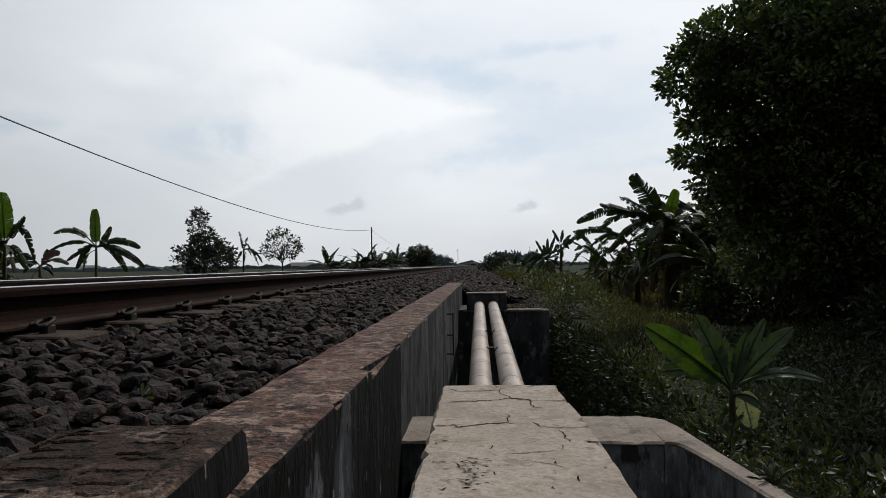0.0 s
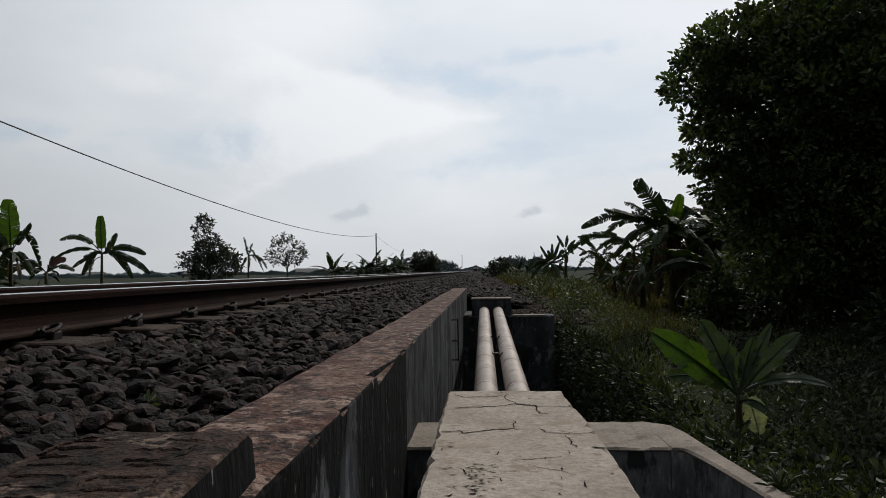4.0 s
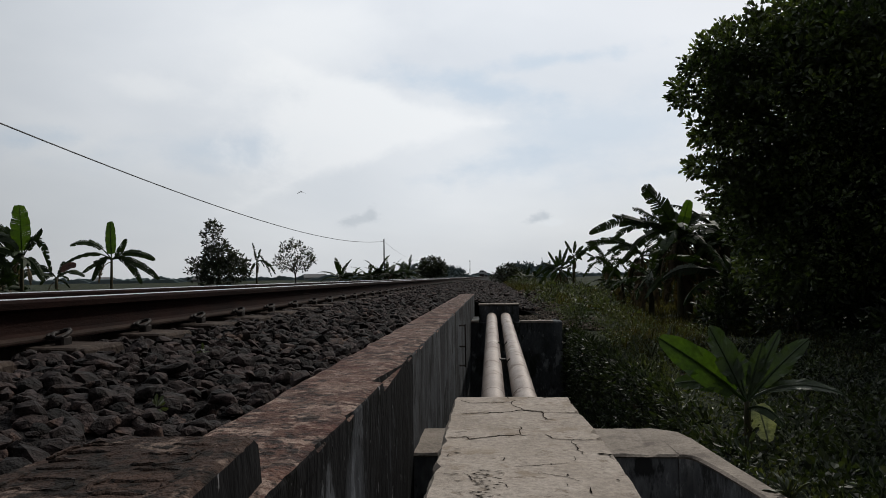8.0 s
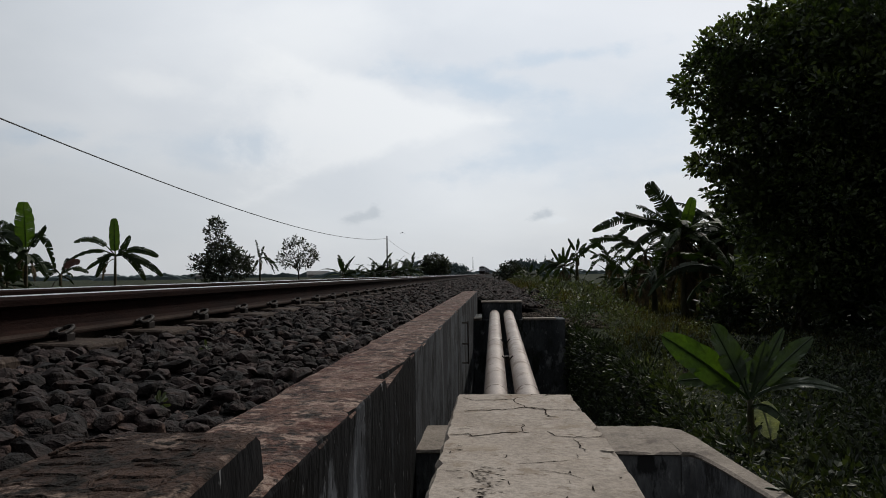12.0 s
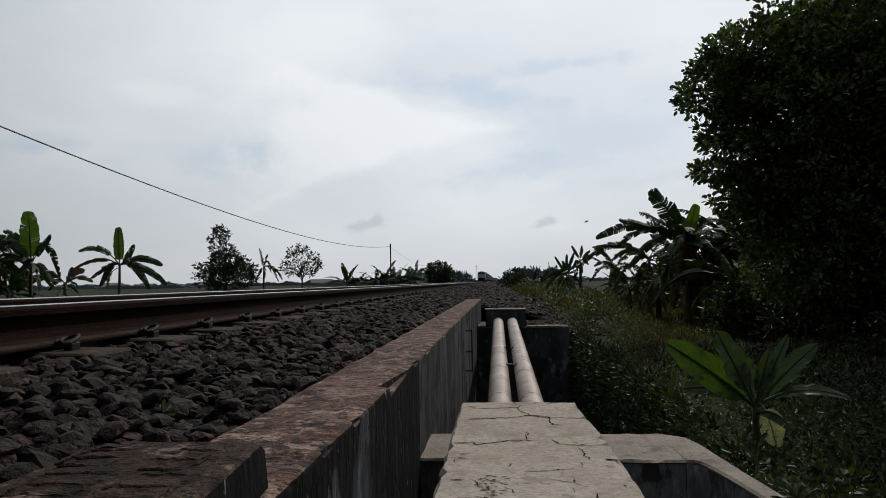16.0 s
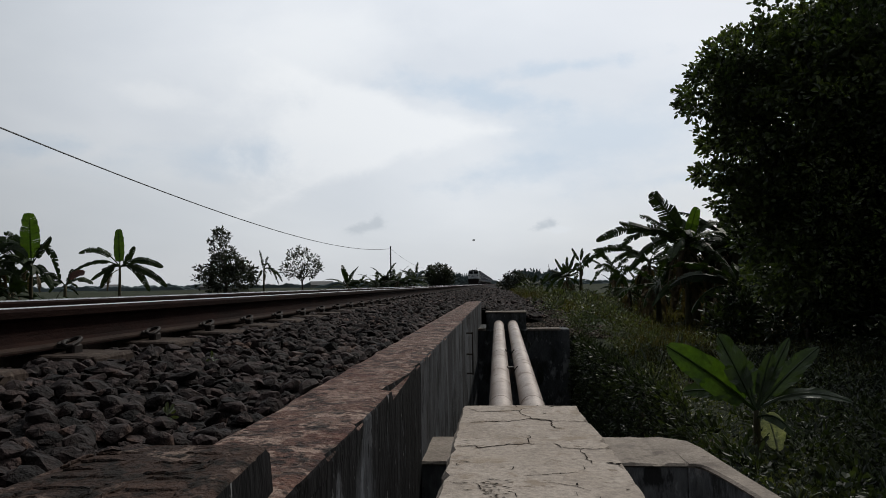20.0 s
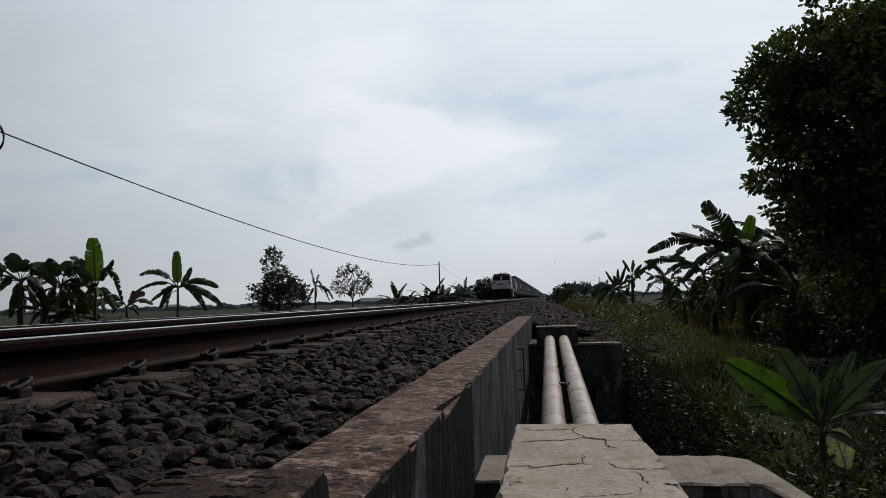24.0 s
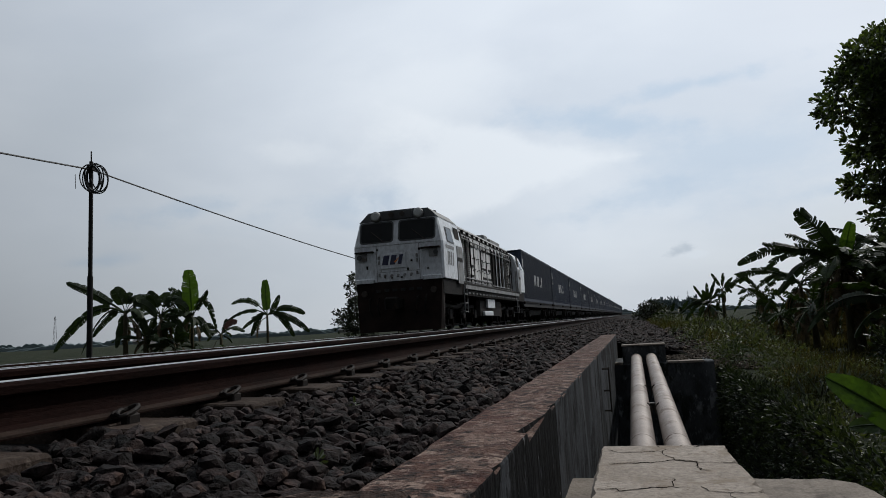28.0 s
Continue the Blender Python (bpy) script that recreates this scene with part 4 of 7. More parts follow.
def bogie(parent, y, axles, pitch, wide, spin):
    """A bogie under a vehicle; its wheelsets turn on it."""
    ms = Mesh()
    l = pitch * (axles - 1) / 2
    for s in (-1, 1):
        x0, x1 = s * 0.82, s * 0.95
        side = [(-l - 0.55, 0.62), (-l - 0.3, 0.42), (-l + 0.3, 0.42), (-l + 0.5, 0.66), (l - 0.5, 0.66), (l - 0.3, 0.42), (l + 0.3, 0.42), (l + 0.55, 0.62), (l + 0.5, 0.82), (0.5, 0.76), (-0.5, 0.76), (-l - 0.5, 0.82)]
        loft(ms, [[(x0, yy, z) for yy, z in side], [(x1, yy, z) for yy, z in side]])
        for i in range(axles):
            ya = -l + pitch * i
            box(ms, min(x1, x1 + s * 0.1), ya - 0.16, 0.34, max(x1, x1 + s * 0.1), ya + 0.16, 0.64, 0.03)
            for d in (-0.27, 0.27):
                tube(ms, [(s * 0.97, ya + d, 0.46 + 0.045 * k) for k in range(6)], [0.07, 0.085, 0.07, 0.085, 0.07, 0.085], 8)
        tube(ms, [(s * 1.02, -0.3, 0.58), (s * 1.02, 0.3, 0.80)], 0.045, 8)
    box(ms, -0.9, -0.35, 0.55, 0.9, 0.35, 0.85, 0.04)
    box(ms, -0.5, -l - 0.45, 0.2, 0.5, l + 0.45, 0.72, 0.05)
    # brake gear and sand pipes low between the wheels
    for s in (-1, 1):
        for i in range(axles):
            ya = -l + pitch * i
            for d in (-0.52, 0.52):
                box(ms, min(s * 0.60, s * 0.80), ya + d - 0.05, 0.16, max(s * 0.60, s * 0.80), ya + d + 0.05, 0.62, 0.02)
        box(ms, min(s * 0.66, s * 0.74), -l - 0.6, 0.13, max(s * 0.66, s * 0.74), l + 0.6, 0.20)
    b = part("bogie", ms, M["ldark"], parent, "black bogie frame with coil springs", m=pose(0, y, 0))
    for i in range(axles):
        w = part("wheelset", WHEELSET, None, b, "dark steel wheels on an axle", m=pose(0, -l + pitch * i, 0.485))
        if spin:
            SPINNING.append((w, -l + pitch * i))


def raise_body(vehicle):
    """Sets the body higher over its bogies."""
    for ch in vehicle.children:
        if not ch.name.startswith("bogie"):
            ch.matrix_basis = pose(0, 0, -LOW_B) @ ch.matrix_basis


def build_loco():
    lo = thing("locomotive", "white diesel locomotive with black roof, dark pilot and full-width cabs", "locomotive")
    hw = 1.37

    def front(z):
        return 0.0 if z < 2.5 else (z - 2.5) * 0.20

    def cab(y0, y1, name, face):
        """A cab shell; face -1 has its windscreen towards -y, 1 towards +y."""
        sec = [(-hw, 1.42), (-hw, 2.05), (-hw, 2.48), (-1.27, 2.95), (-1.20, 3.22), (-0.95, 3.47), (0.95, 3.47), (1.20, 3.22), (1.27, 2.95), (hw, 2.48), (hw, 2.05), (hw, 1.42)]
        if face > 0:
            sec = [(x * (1.0 if z < 2.6 else 0.97), z if z < 2.6 else 2.6 + (z - 2.6) * 0.8) for x, z in sec]
        ms = Mesh()
        bev = 0.07
        if face < 0:
            r0 = [(x * 0.965, y0 + front(z), z) for x, z in sec]
            r1 = [(x, y0 + bev + front(z), z) for x, z in sec]
            r2 = [(x, y1, z) for x, z in sec]
        else:
            r0 = [(x, y0, z) for x, z in sec]
            r1 = [(x, y1 - bev - front(z), z) for x, z in sec]
            r2 = [(x * 0.965, y1 - front(z), z) for x, z in sec]
        rings = [r0, r1, r2]
        n = len(sec)
        fs = []
        for r in range(2):
            for i in range(n):
                j = (i + 1) % n
                fs.append((r * n + i, r * n + j, (r + 1) * n + j, (r + 1) * n + i))
        for o in (0, 2 * n):
            for k in range(n // 2 - 1):
                fs.append((o + k, o + k + 1, o + n - 2 - k, o + n - 1 - k))
        ms.add([p for r in rings for p in r], fs)
        return part(name, ms, M["lwhite"], lo, "white-painted steel cab")

    fc = cab(0.0, 2.35, "front_cab", -1)
    rc = cab(12.75, 14.6, "rear_cab", 1)

    # dark roof panel over each cab
    for body, ya, yb in ((fc, 0.215, 2.33),):
        ms = Mesh()
        loft(ms, [[(-1.215, y + d, 3.215), (-0.96, y, 3.475), (-0.5, y, 3.53), (0.5, y, 3.53), (0.96, y, 3.475), (1.215, y + d, 3.215), (0.9, y, 3.45), (-0.9, y, 3.45)] for y, d in ((ya, -0.06), (ya + 0.25, 0), (yb, 0))])
        part("roof_panel", ms, M["lroof"], body, "black roof panel")
    brow = Mesh()
    loft(brow, [[(x, front(z) - d, z) for x, z in ((-1.16, 3.215), (1.16, 3.215), (0.93, 3.50), (-0.93, 3.50))] for d in (0.012, -0.05)])
    part("roof_brow", brow, M["lroof"], fc, "black brow over the windscreens")
    # lamp housing between the two round headlamps
    hs = Mesh()
    loft(hs, [[(-0.48, y, 3.25), (0.48, y, 3.25), (0.44, y, z), (-0.44, y, z)] for y, z in ((0.10, 3.46), (0.55, 3.49))])
    part("lamp_housing", hs, M["lroof"], fc, "black lamp housing")
    for x in (-0.17, 0.17):
        ms = Mesh()
        tube(ms, [(x, 0.06, 3.38), (x, 0.11, 3.38)], 0.075, 16)
        part("marker_lamp", ms, M["iron"], fc, "small dark roof lamp")
    for x in (-0.66, 0.66):
        ms = Mesh()
        tube(ms, [(x, 0.04, 3.36), (x, 0.07, 3.36), (x, 0.34, 3.36)], [0.135, 0.15, 0.15], 20)
        hl = part("headlamp", ms, M["lgrey"], fc, "round grey headlamp")
        ln = Mesh()
        tube(ln, [(x, 0.02, 3.36), (x, 0.041, 3.36)], [0.09, 0.128], 20)
        part("lamp_lens", ln, M["lens"], hl, "clear glass lens")

    def pane(name, pts, material, parent, label, thick=0.02, axis="y"):
        """A flat plate whose corners are given in order, thickened along one axis."""
        d = {"y": Vector((0, -thick, 0)), "x": Vector((thick, 0, 0)), "Y": Vector((0, thick, 0))}[axis]
        ms = Mesh()
        ps = [Vector(p) for p in pts]
        loft(ms, [ps, [p + d for p in ps]])
        return part(name, ms, material, parent, label)

    def rounded(x0, z0, x1, z1, r):
        out = []
        for cx, cz, a0 in ((x1 - r, z1 - r, 0), (x0 + r, z1 - r, 90), (x0 + r, z0 + r, 180), (x1 - r, z0 + r, 270)):
            out += [(cx + r * math.cos(radians(a0 + q)), cz + r * math.sin(radians(a0 + q))) for q in (0, 30, 60, 90)]
        return out

    for x0, x1 in ((-1.12, -0.16), (0.08, 1.12)):
        fr = rounded(x0 - 0.045, 2.555, x1 + 0.045, 3.205, 0.10)
        w = pane("windscreen", [(x, front(z) + 0.002, z) for x, z in fr], M["lroof"], fc, "windscreen with black rubber frame", 0.018)
        ow = rounded(x0 - 0.085, 2.515, x1 + 0.085, 3.245, 0.13)
        pane("windscreen_rim", [(x, front(z) + 0.004, z) for x, z in ow], M["lwhite"], fc, "white rim round the windscreen", 0.012)
        gl = rounded(x0, 2.60, x1, 3.16, 0.08)
        pane("pane", [(x, front(z) - 0.015, z) for x, z in gl], M["glass"], w, "dark tinted glass", 0.008)
        wp = Mesh()
        xm = (x0 + x1) / 2
        tube(wp, [(xm + 0.25, front(2.56) - 0.03, 2.56), (xm - 0.15, front(2.9) - 0.035, 2.9)], 0.012, 5)
        part("wiper", wp, M["iron"], w, "thin black wiper arm")
    # front plate with the company mark as plain shapes
    pl = Mesh()
    box(pl, -0.53, -0.03, 1.80, 0.25, 0.0, 2.24, 0.01)
    part("name_plate", pl, M["lwhite"], fc, "white mark plate")
    K = [[(-0.30, 0.0), (-0.14, 0.0), (-0.08, 0.24), (-0.24, 0.24)], [(-0.09, 0.0), (0.05, 0.0), (0.11, 0.24), (-0.03, 0.24)], [(0.12, 0.0), (0.22, 0.0), (0.28, 0.24), (0.18, 0.24)]]
    for q in K:
        pane("mark", [(-0.14 + 1.15 * x, -0.032, 1.90 + 1.15 * z) for x, z in q], M["navy"], fc, "navy blue mark stroke", 0.004)
    pane("mark", [(-0.12, -0.037, 1.97), (0.06, -0.037, 2.11), (0.01, -0.037, 2.04), (-0.05, -0.037, 1.95)], M["orange"], fc, "orange mark stroke", 0.005)
    # grab irons, bolts and jumper sockets on the front
    for s in (-1, 1):
        ms = Mesh()
        box(ms, s * 1.08 - 0.13, -0.05, 2.05, s * 1.08 + 0.13, 0.0, 2.28, 0.02)
        part("marker_box", ms, M["lgrey"], fc, "grey marker lamp box")
        ms = Mesh()
        tube(ms, [(s * 1.17, -0.05, 2.16), (s * 1.17, -0.09, 2.16)], 0.07, 12)
        part("tail_lamp", ms, M["lroof"], fc, "dark round marker lamp")
        for z in (1.62, 1.98, 2.12):
            ms = Mesh()
            box(ms, s * 0.58 - 0.03, -0.035, z - 0.05, s * 0.58 + 0.03, 0.0, z + 0.05, 0.01)
            part("step_bracket", ms, M["lgrey"], fc, "small grey step bracket")
        ms = Mesh()
        tube(ms, [(s * 0.74, -0.02, 1.45), (s * 0.74, -0.06, 1.5), (s * 0.74, -0.06, 2.2), (s * 0.74, -0.02, 2.25)], 0.012, 6)
        part("grab_iron", ms, M["lwhite"], fc)
        ms = Mesh()
        box(ms, s * 1.03 - 0.28, -0.10, 1.40, s * 1.03 + 0.28, 0.02, 1.53, 0.03)
        part("corner_step", ms, M["lwhite"], fc, "white corner step plate")
    for x0, z0, x1, z1 in ((-0.66, 1.44, -0.645, 2.46), (0.645, 1.44, 0.66, 2.46), (-1.3, 2.47, 1.3, 2.482), (-0.64, 1.69, 0.64, 1.70)):
        sm = Mesh()
        box(sm, x0, -0.006, z0, x1, 0.0, z1)
        part("panel_seam", sm, M["lgrey"], fc, "thin grey panel seam")
    for x, z, w, h in ((-0.95, 1.86, 0.05, 0.10), (0.42, 1.98, 0.06, 0.05), (0.30, 1.74, 0.04, 0.08), (-0.62, 2.36, 0.04, 0.06), (0.9, 1.72, 0.05, 0.04), (0.66, 2.3, 0.05, 0.07), (-0.2, 1.52, 0.05, 0.05), (0.1, 1.52, 0.05, 0.05)):
        hk = Mesh()
        box(hk, x - w / 2, -0.03, z - h / 2, x + w / 2, 0.0, z + h / 2, 0.008)
        part("lug", hk, M["ldark"], fc, "small dark lug")
    for x0, x1 in ((-1.3, -0.72), (0.72, 1.3)):
        vs = Mesh()
        box(vs, x0, -0.13, 2.29, x1, 0.0, 2.33, 0.01)
        part("lamp_hood", vs, M["ldark"], fc, "dark ledge over the marker lamp")
    for i in range(5):
        ms = Mesh()
        x = -0.4 + 0.2 * i
        tube(ms, [(x, 0.0, 1.60), (x, -0.05, 1.60), (x, -0.07, 1.54)], 0.03, 8)
        part("jumper_socket", ms, M["lgrey"], fc, "grey cable socket")

    # cab sides
    for s in (-1, 1):
        ax = "x"
        for body, ya, yb in ((fc, 0.55, 1.20), (rc, 13.45, 14.05)):
            X = s * 1.33
            slope = 0.21 if body is fc else 0.345
            pts = [(s * (hw - slope * (z - 2.48)) + s * 0.006, y, z) for y, z in ((ya, 2.52), (yb, 2.52), (yb, 2.93), (ya + 0.1, 2.93))]
            rim = [(s * (hw - slope * (z - 2.48)) + s * 0.003, y, z) for y, z in ((ya - 0.07, 2.485), (yb + 0.07, 2.485), (yb + 0.07, 2.965), (ya + 0.03, 2.965))]
            pane("window_frame", rim, M["lroof"], body, "black window surround", s * 0.006, ax)
            w = pane("side_window", pts, M["glass"], body, "dark sliding side window", s * 0.012, ax)
        for body, ya, yb in ((fc, 1.55, 2.15), (rc, 12.85, 13.35)):
            d = pane("cab_door", [(s * (hw + 0.002), y, z) for y, z in ((ya, 1.32), (yb, 1.32), (yb, 2.46), (ya, 2.46))], M["lgrey"], body, "narrow grey cab door", s * 0.015, ax)
            # a black plate stands for the shade inside the open door window
            pane("door_window", [(s * (hw + 0.018 if z < 2.6 else 1.275), y, z) for y, z in ((ya + 0.02, 2.0), (yb - 0.02, 2.0), (yb - 0.02, 3.05), (ya + 0.02, 3.05))], M["ldark"], d, "black plate for the shade inside the open door window", s * 0.012, ax)
        # faded mark on the cab side as plain shapes
        for q in ((0.45, 0.55), (0.62, 0.72), (0.80, 0.92), (1.02, 1.10)):
            pane("side_mark", [(s * (hw + 0.003), q[0], 1.82), (s * (hw + 0.003), q[1], 1.82), (s * (hw + 0.003), q[1] + 0.05, 2.22), (s * (hw + 0.003), q[0] + 0.05, 2.22)], M["lgrey"], fc, "faded grey mark", s * 0.004, ax)
        pane("number_bar", [(s * (hw + 0.003), y, z) for y, z in ((0.3, 2.30), (1.2, 2.30), (1.2, 2.40), (0.3, 2.40))], M["lgrey"], fc, "grey number bar", s * 0.004, ax)

    # long hood with doors, louvres and roof gear
    hd = Mesh()
    sec = [(-1.02, 1.28), (-1.02, 3.18), (-0.88, 3.40), (-0.5, 3.50), (0.5, 3.50), (0.88, 3.40), (1.02, 3.18), (1.02, 1.28)]
    loft(hd, [[(x, y, z) for x, z in sec] for y in (2.35, 12.75)])
    hood = part("engine_hood", hd, M["lgrey"], lo, "grey engine hood behind white doors")
    rng = random.Random(4)
    for s in (-1, 1):
        y = 2.6
        while y < 12.4:
            w = rng.choice((0.55, 0.7, 0.8))
            y1 = min(y + w, 12.6)
            kind = "louvre" if y < 4.3 or 9.6 < y < 12.0 else "door"
            d = pane("hood_door", [(s * 1.022, yy, z) for yy, z in ((y + 0.015, 1.36), (y1 - 0.015, 1.36), (y1 - 0.015, 3.1), (y + 0.015, 3.1))], M["lhood"], hood, "grimy white hood door" if kind == "door" else "grimy white louvred panel", s * 0.018, "x")
            if kind == "louvre":
                lv = Mesh()
                for k in range(22):
                    z = 1.5 + 0.072 * k
                    loft(lv, [[(s * 1.04, yy, z), (s * 1.065, yy, z - 0.012), (s * 1.065, yy, z + 0.008), (s * 1.04, yy, z + 0.035)] for yy in (y + 0.06, y1 - 0.06)])
                part("louvre", lv, M["ldark"], d, "black louvre slats")
            else:
                h = Mesh()
                tube(h, [(s * 1.04, y1 - 0.1, 2.2), (s * 1.075, y1 - 0.1, 2.22), (s * 1.075, y1 - 0.1, 2.38), (s * 1.04, y1 - 0.1, 2.4)], 0.012, 5)
                part("door_handle", h, M["iron"], d)
                for z in (1.6, 2.9):
                    g = Mesh()
                    box(g, min(s * 1.04, s * 1.06), y + 0.05, z - 0.04, max(s * 1.04, s * 1.06), y + 0.12, z + 0.04, 0.008)
                    part("hinge", g, M["lgrey"], d)
            if rng.random() < 0.6:
                pp = Mesh()
                tube(pp, [(s * 1.07, y1, 1.35), (s * 1.09, y1, 1.6), (s * 1.09, y1, 2.9), (s * 1.05, y1, 3.05)], 0.022, 6)
                part("pipe_run", pp, M["ldark"], hood, "dark vertical pipe")
            y = y1
        for z, r in ((2.93, 0.022), (1.62, 0.028), (1.5, 0.02)):
            hp = Mesh()
            tube(hp, [(s * 1.10, 2.5, z), (s * 1.10, 7.9, z), (s * 1.10, 8.1, z - 0.1), (s * 1.10, 12.5, z - 0.1)], r, 6)
            part("pipe_run", hp, M["lgrey"], hood, "grey pipe along the hood side")
        # a solid black block stands for the shade in the recess behind the cab
        gp = Mesh()
        box(gp, min(s * 1.02, s * 1.30), 2.355, 1.32, max(s * 1.02, s * 1.30), 2.52, 3.0)
        part("door_recess", gp, M["ldark"], hood, "black block for the shade in the recess behind the cab")
        for yb in (9.1, 9.85, 10.6):
            bar = Mesh()
            box(bar, min(s * 1.06, s * 1.10), yb - 0.03, 1.5, max(s * 1.06, s * 1.10), yb + 0.03, 3.0)
            part("bay_bar", bar, M["lwhite"], hood, "white bar across the dark bay")
        for yv in (2.62, 3.3, 4.15, 5.2, 6.3, 7.3, 8.2, 11.7, 12.3):
            sm = Mesh()
            box(sm, min(s * 1.03, s * 1.052), yv, 1.38, max(s * 1.03, s * 1.052), yv + 0.09, 3.08)
            part("door_gap", sm, M["ldark"], hood, "dark gap between hood doors")
        for yv, l in ((4.6, 0.5), (6.6, 0.6), (7.6, 0.5), (11.9, 0.4)):
            for zv in (1.7, 2.05, 2.75):
                gr = Mesh()
                box(gr, min(s * 1.03, s * 1.056), yv, zv, max(s * 1.03, s * 1.056), yv + l, zv + 0.09)
                part("vent_slot", gr, M["ldark"], hood, "dark vent slot")
        ev = Mesh()
        box(ev, min(s * 0.9, s * 1.05), 2.4, 3.10, max(s * 0.9, s * 1.05), 12.7, 3.15)
        part("eave_rail", ev, M["ldark"], hood, "dark eave rail over the hood doors")
        gt = Mesh()
        tube(gt, [(s * 0.95, 2.4, 3.27), (s * 0.95, 12.7, 3.27)], 0.03, 6)
        part("roof_rail", gt, M["ldark"], hood, "dark pipe along the roof edge")
        # dark open bay near the rear
        pane("radiator_bay", [(s * 1.045, yy, z) for yy, z in ((8.5, 1.45), (11.4, 1.45), (11.4, 2.95), (8.5, 2.95))], M["ldark"], hood, "dark open bay", s * 0.02, "x")
    for y, w, h, l in ((3.4, 0.5, 0.12, 1.2), (5.6, 0.35, 0.16, 0.5), (7.4, 0.6, 0.10, 1.6), (9.2, 0.7, 0.22, 0.6), (10.8, 0.75, 0.14, 2.2)):
        ms = Mesh()
        box(ms, -w, y - l / 2, 3.44, w, y + l / 2, 3.50 + h, 0.04)
        part("roof_hatch", ms, M["lgrey"], hood, "grey roof hatch")
    for x in (-0.25, 0.25, 0.55):
        ms = Mesh()
        tube(ms, [(x, 2.15, 3.68), (x, 2.35, 3.68), (x, 2.6, 3.68)], [0.075, 0.045, 0.03], 10)
        box(ms, x - 0.03, 2.4, 3.55, x + 0.03, 2.5, 3.66)
        part("air_horn", ms, M["iron"], fc, "dark air horn")

    # frame, walkway, rails and steps
    fr = Mesh()
    box(fr, -1.32, 0.05, 0.98, 1.32, 14.45, 1.415, 0.03)
    part("underframe", fr, M["ldark"], lo, "black underframe")
    wk = Mesh()
    for s in (-1, 1):
        box(wk, min(s * 1.0, s * 1.36), 2.36, 1.24, max(s * 1.0, s * 1.36), 12.74, 1.30)
    part("walkway", wk, M["lgrey"], lo, "grey side walkway")
    for s in (-1, 1):
        ed = Mesh()
        box(ed, min(s * 1.345, s * 1.385), 2.4, 1.19, max(s * 1.345, s * 1.385), 12.7, 1.31)
        part("walkway_edge", ed, M["lgrey"], lo, "grey walkway edge")
        for i in range(18):
            bk = Mesh()
            box(bk, min(s * 1.3, s * 1.36), 2.9 + 0.53 * i, 1.04, max(s * 1.3, s * 1.36), 3.1 + 0.53 * i, 1.09)
            part("step_bracket", bk, M["lgrey"], lo, "small grey bracket")
        # grab rails close to the hood, and the lifting eyes along its eave
        for y in (4.4, 6.2, 8.3):
            hr = Mesh()
            tube(hr, [(s * 1.05, y, 2.0), (s * 1.10, y, 2.02), (s * 1.10, y, 2.75), (s * 1.05, y, 2.77)], 0.014, 6)
            part("grab_iron", hr, M["ldark"], lo, "thin dark grab iron")
        for i in range(13):
            ey = Mesh()
            y = 2.9 + 0.76 * i
            box(ey, min(s * 0.99, s * 1.09), y - 0.06, 3.13, max(s * 0.99, s * 1.09), y + 0.06, 3.25, 0.02)
            part("lifting_eye", ey, M["ldark"], lo, "dark lifting eye at the eave")
        for i in range(12):
            lt = Mesh()
            y = 4.75 + 0.31 * i
            for z in (1.62, 2.0, 2.42, 2.82):
                box(lt, min(s * 1.035, s * 1.062), y - 0.05, z - 0.018 - 0.04 * (i % 2), max(s * 1.035, s * 1.062), y + 0.07, z + 0.018 - 0.04 * (i % 2))
            part("door_latches", lt, M["ldark"], lo, "dark door latches")
        for y in (2.45, 12.3):
            st = Mesh()
            for d in (-0.2, 0.2):
                tube(st, [(s * 1.36, y + d, 0.42), (s * 1.36, y + d, 2.35)], 0.02, 6)
            for z in (0.45, 0.72, 1.0):
                box(st, min(s * 1.2, s * 1.38), y - 0.2, z, max(s * 1.2, s * 1.38), y + 0.2, z + 0.03)
            part("side_steps", st, M["lgrey"], lo, "grey boarding steps")
    tk = Mesh()
    box(tk, -1.15, 5.2, 0.32, 1.15, 9.4, 0.98, 0.12)
    tank = part("fuel_tank", tk, M["ldark"], lo, "black fuel tank")
    for s in (-1, 1):
        for y0, y1, z0, z1 in ((6.2, 7.5, 0.62, 0.95), (5.6, 7.1, 0.34, 0.50)):
            pt = Mesh()
            box(pt, min(s * 1.16, s * 1.26), y0, z0, max(s * 1.16, s * 1.26), y1, z1, 0.02)
            part("equipment_box", pt, M["lwhite"], tank, "white equipment box")
    # pilot, coupler and hoses
    pi = Mesh()
    loft(pi, [[(-1.28, 0.10, -0.02), (1.28, 0.10, -0.02), (1.30, 0.28, 1.42), (-1.30, 0.28, 1.42)], [(-1.22, -0.10, -0.02), (1.22, -0.10, -0.02), (1.31, -0.02, 1.42), (-1.31, -0.02, 1.42)]])
    pil = part("pilot", pi, M["lbrown"], lo, "dark rusty pilot plate")
    cp = Mesh()
    box(cp, -0.14, -0.55, 0.62, 0.14, 0.1, 0.92, 0.04)
    box(cp, -0.22, -0.72, 0.60, 0.18, -0.45, 0.94, 0.05)
    part("coupler", cp, M["ldark"], pil, "black knuckle coupler")
    for x in (-0.85, -0.6, 0.6, 0.85):
        h = Mesh()
        tube(h, [(x, -0.05, 0.95), (x, -0.20, 0.9), (x * 0.97, -0.24, 0.6), (x * 0.9, -0.20, 0.42)], 0.03, 7)
        part("air_hose", h, M["ldark"], pil, "black air hose")
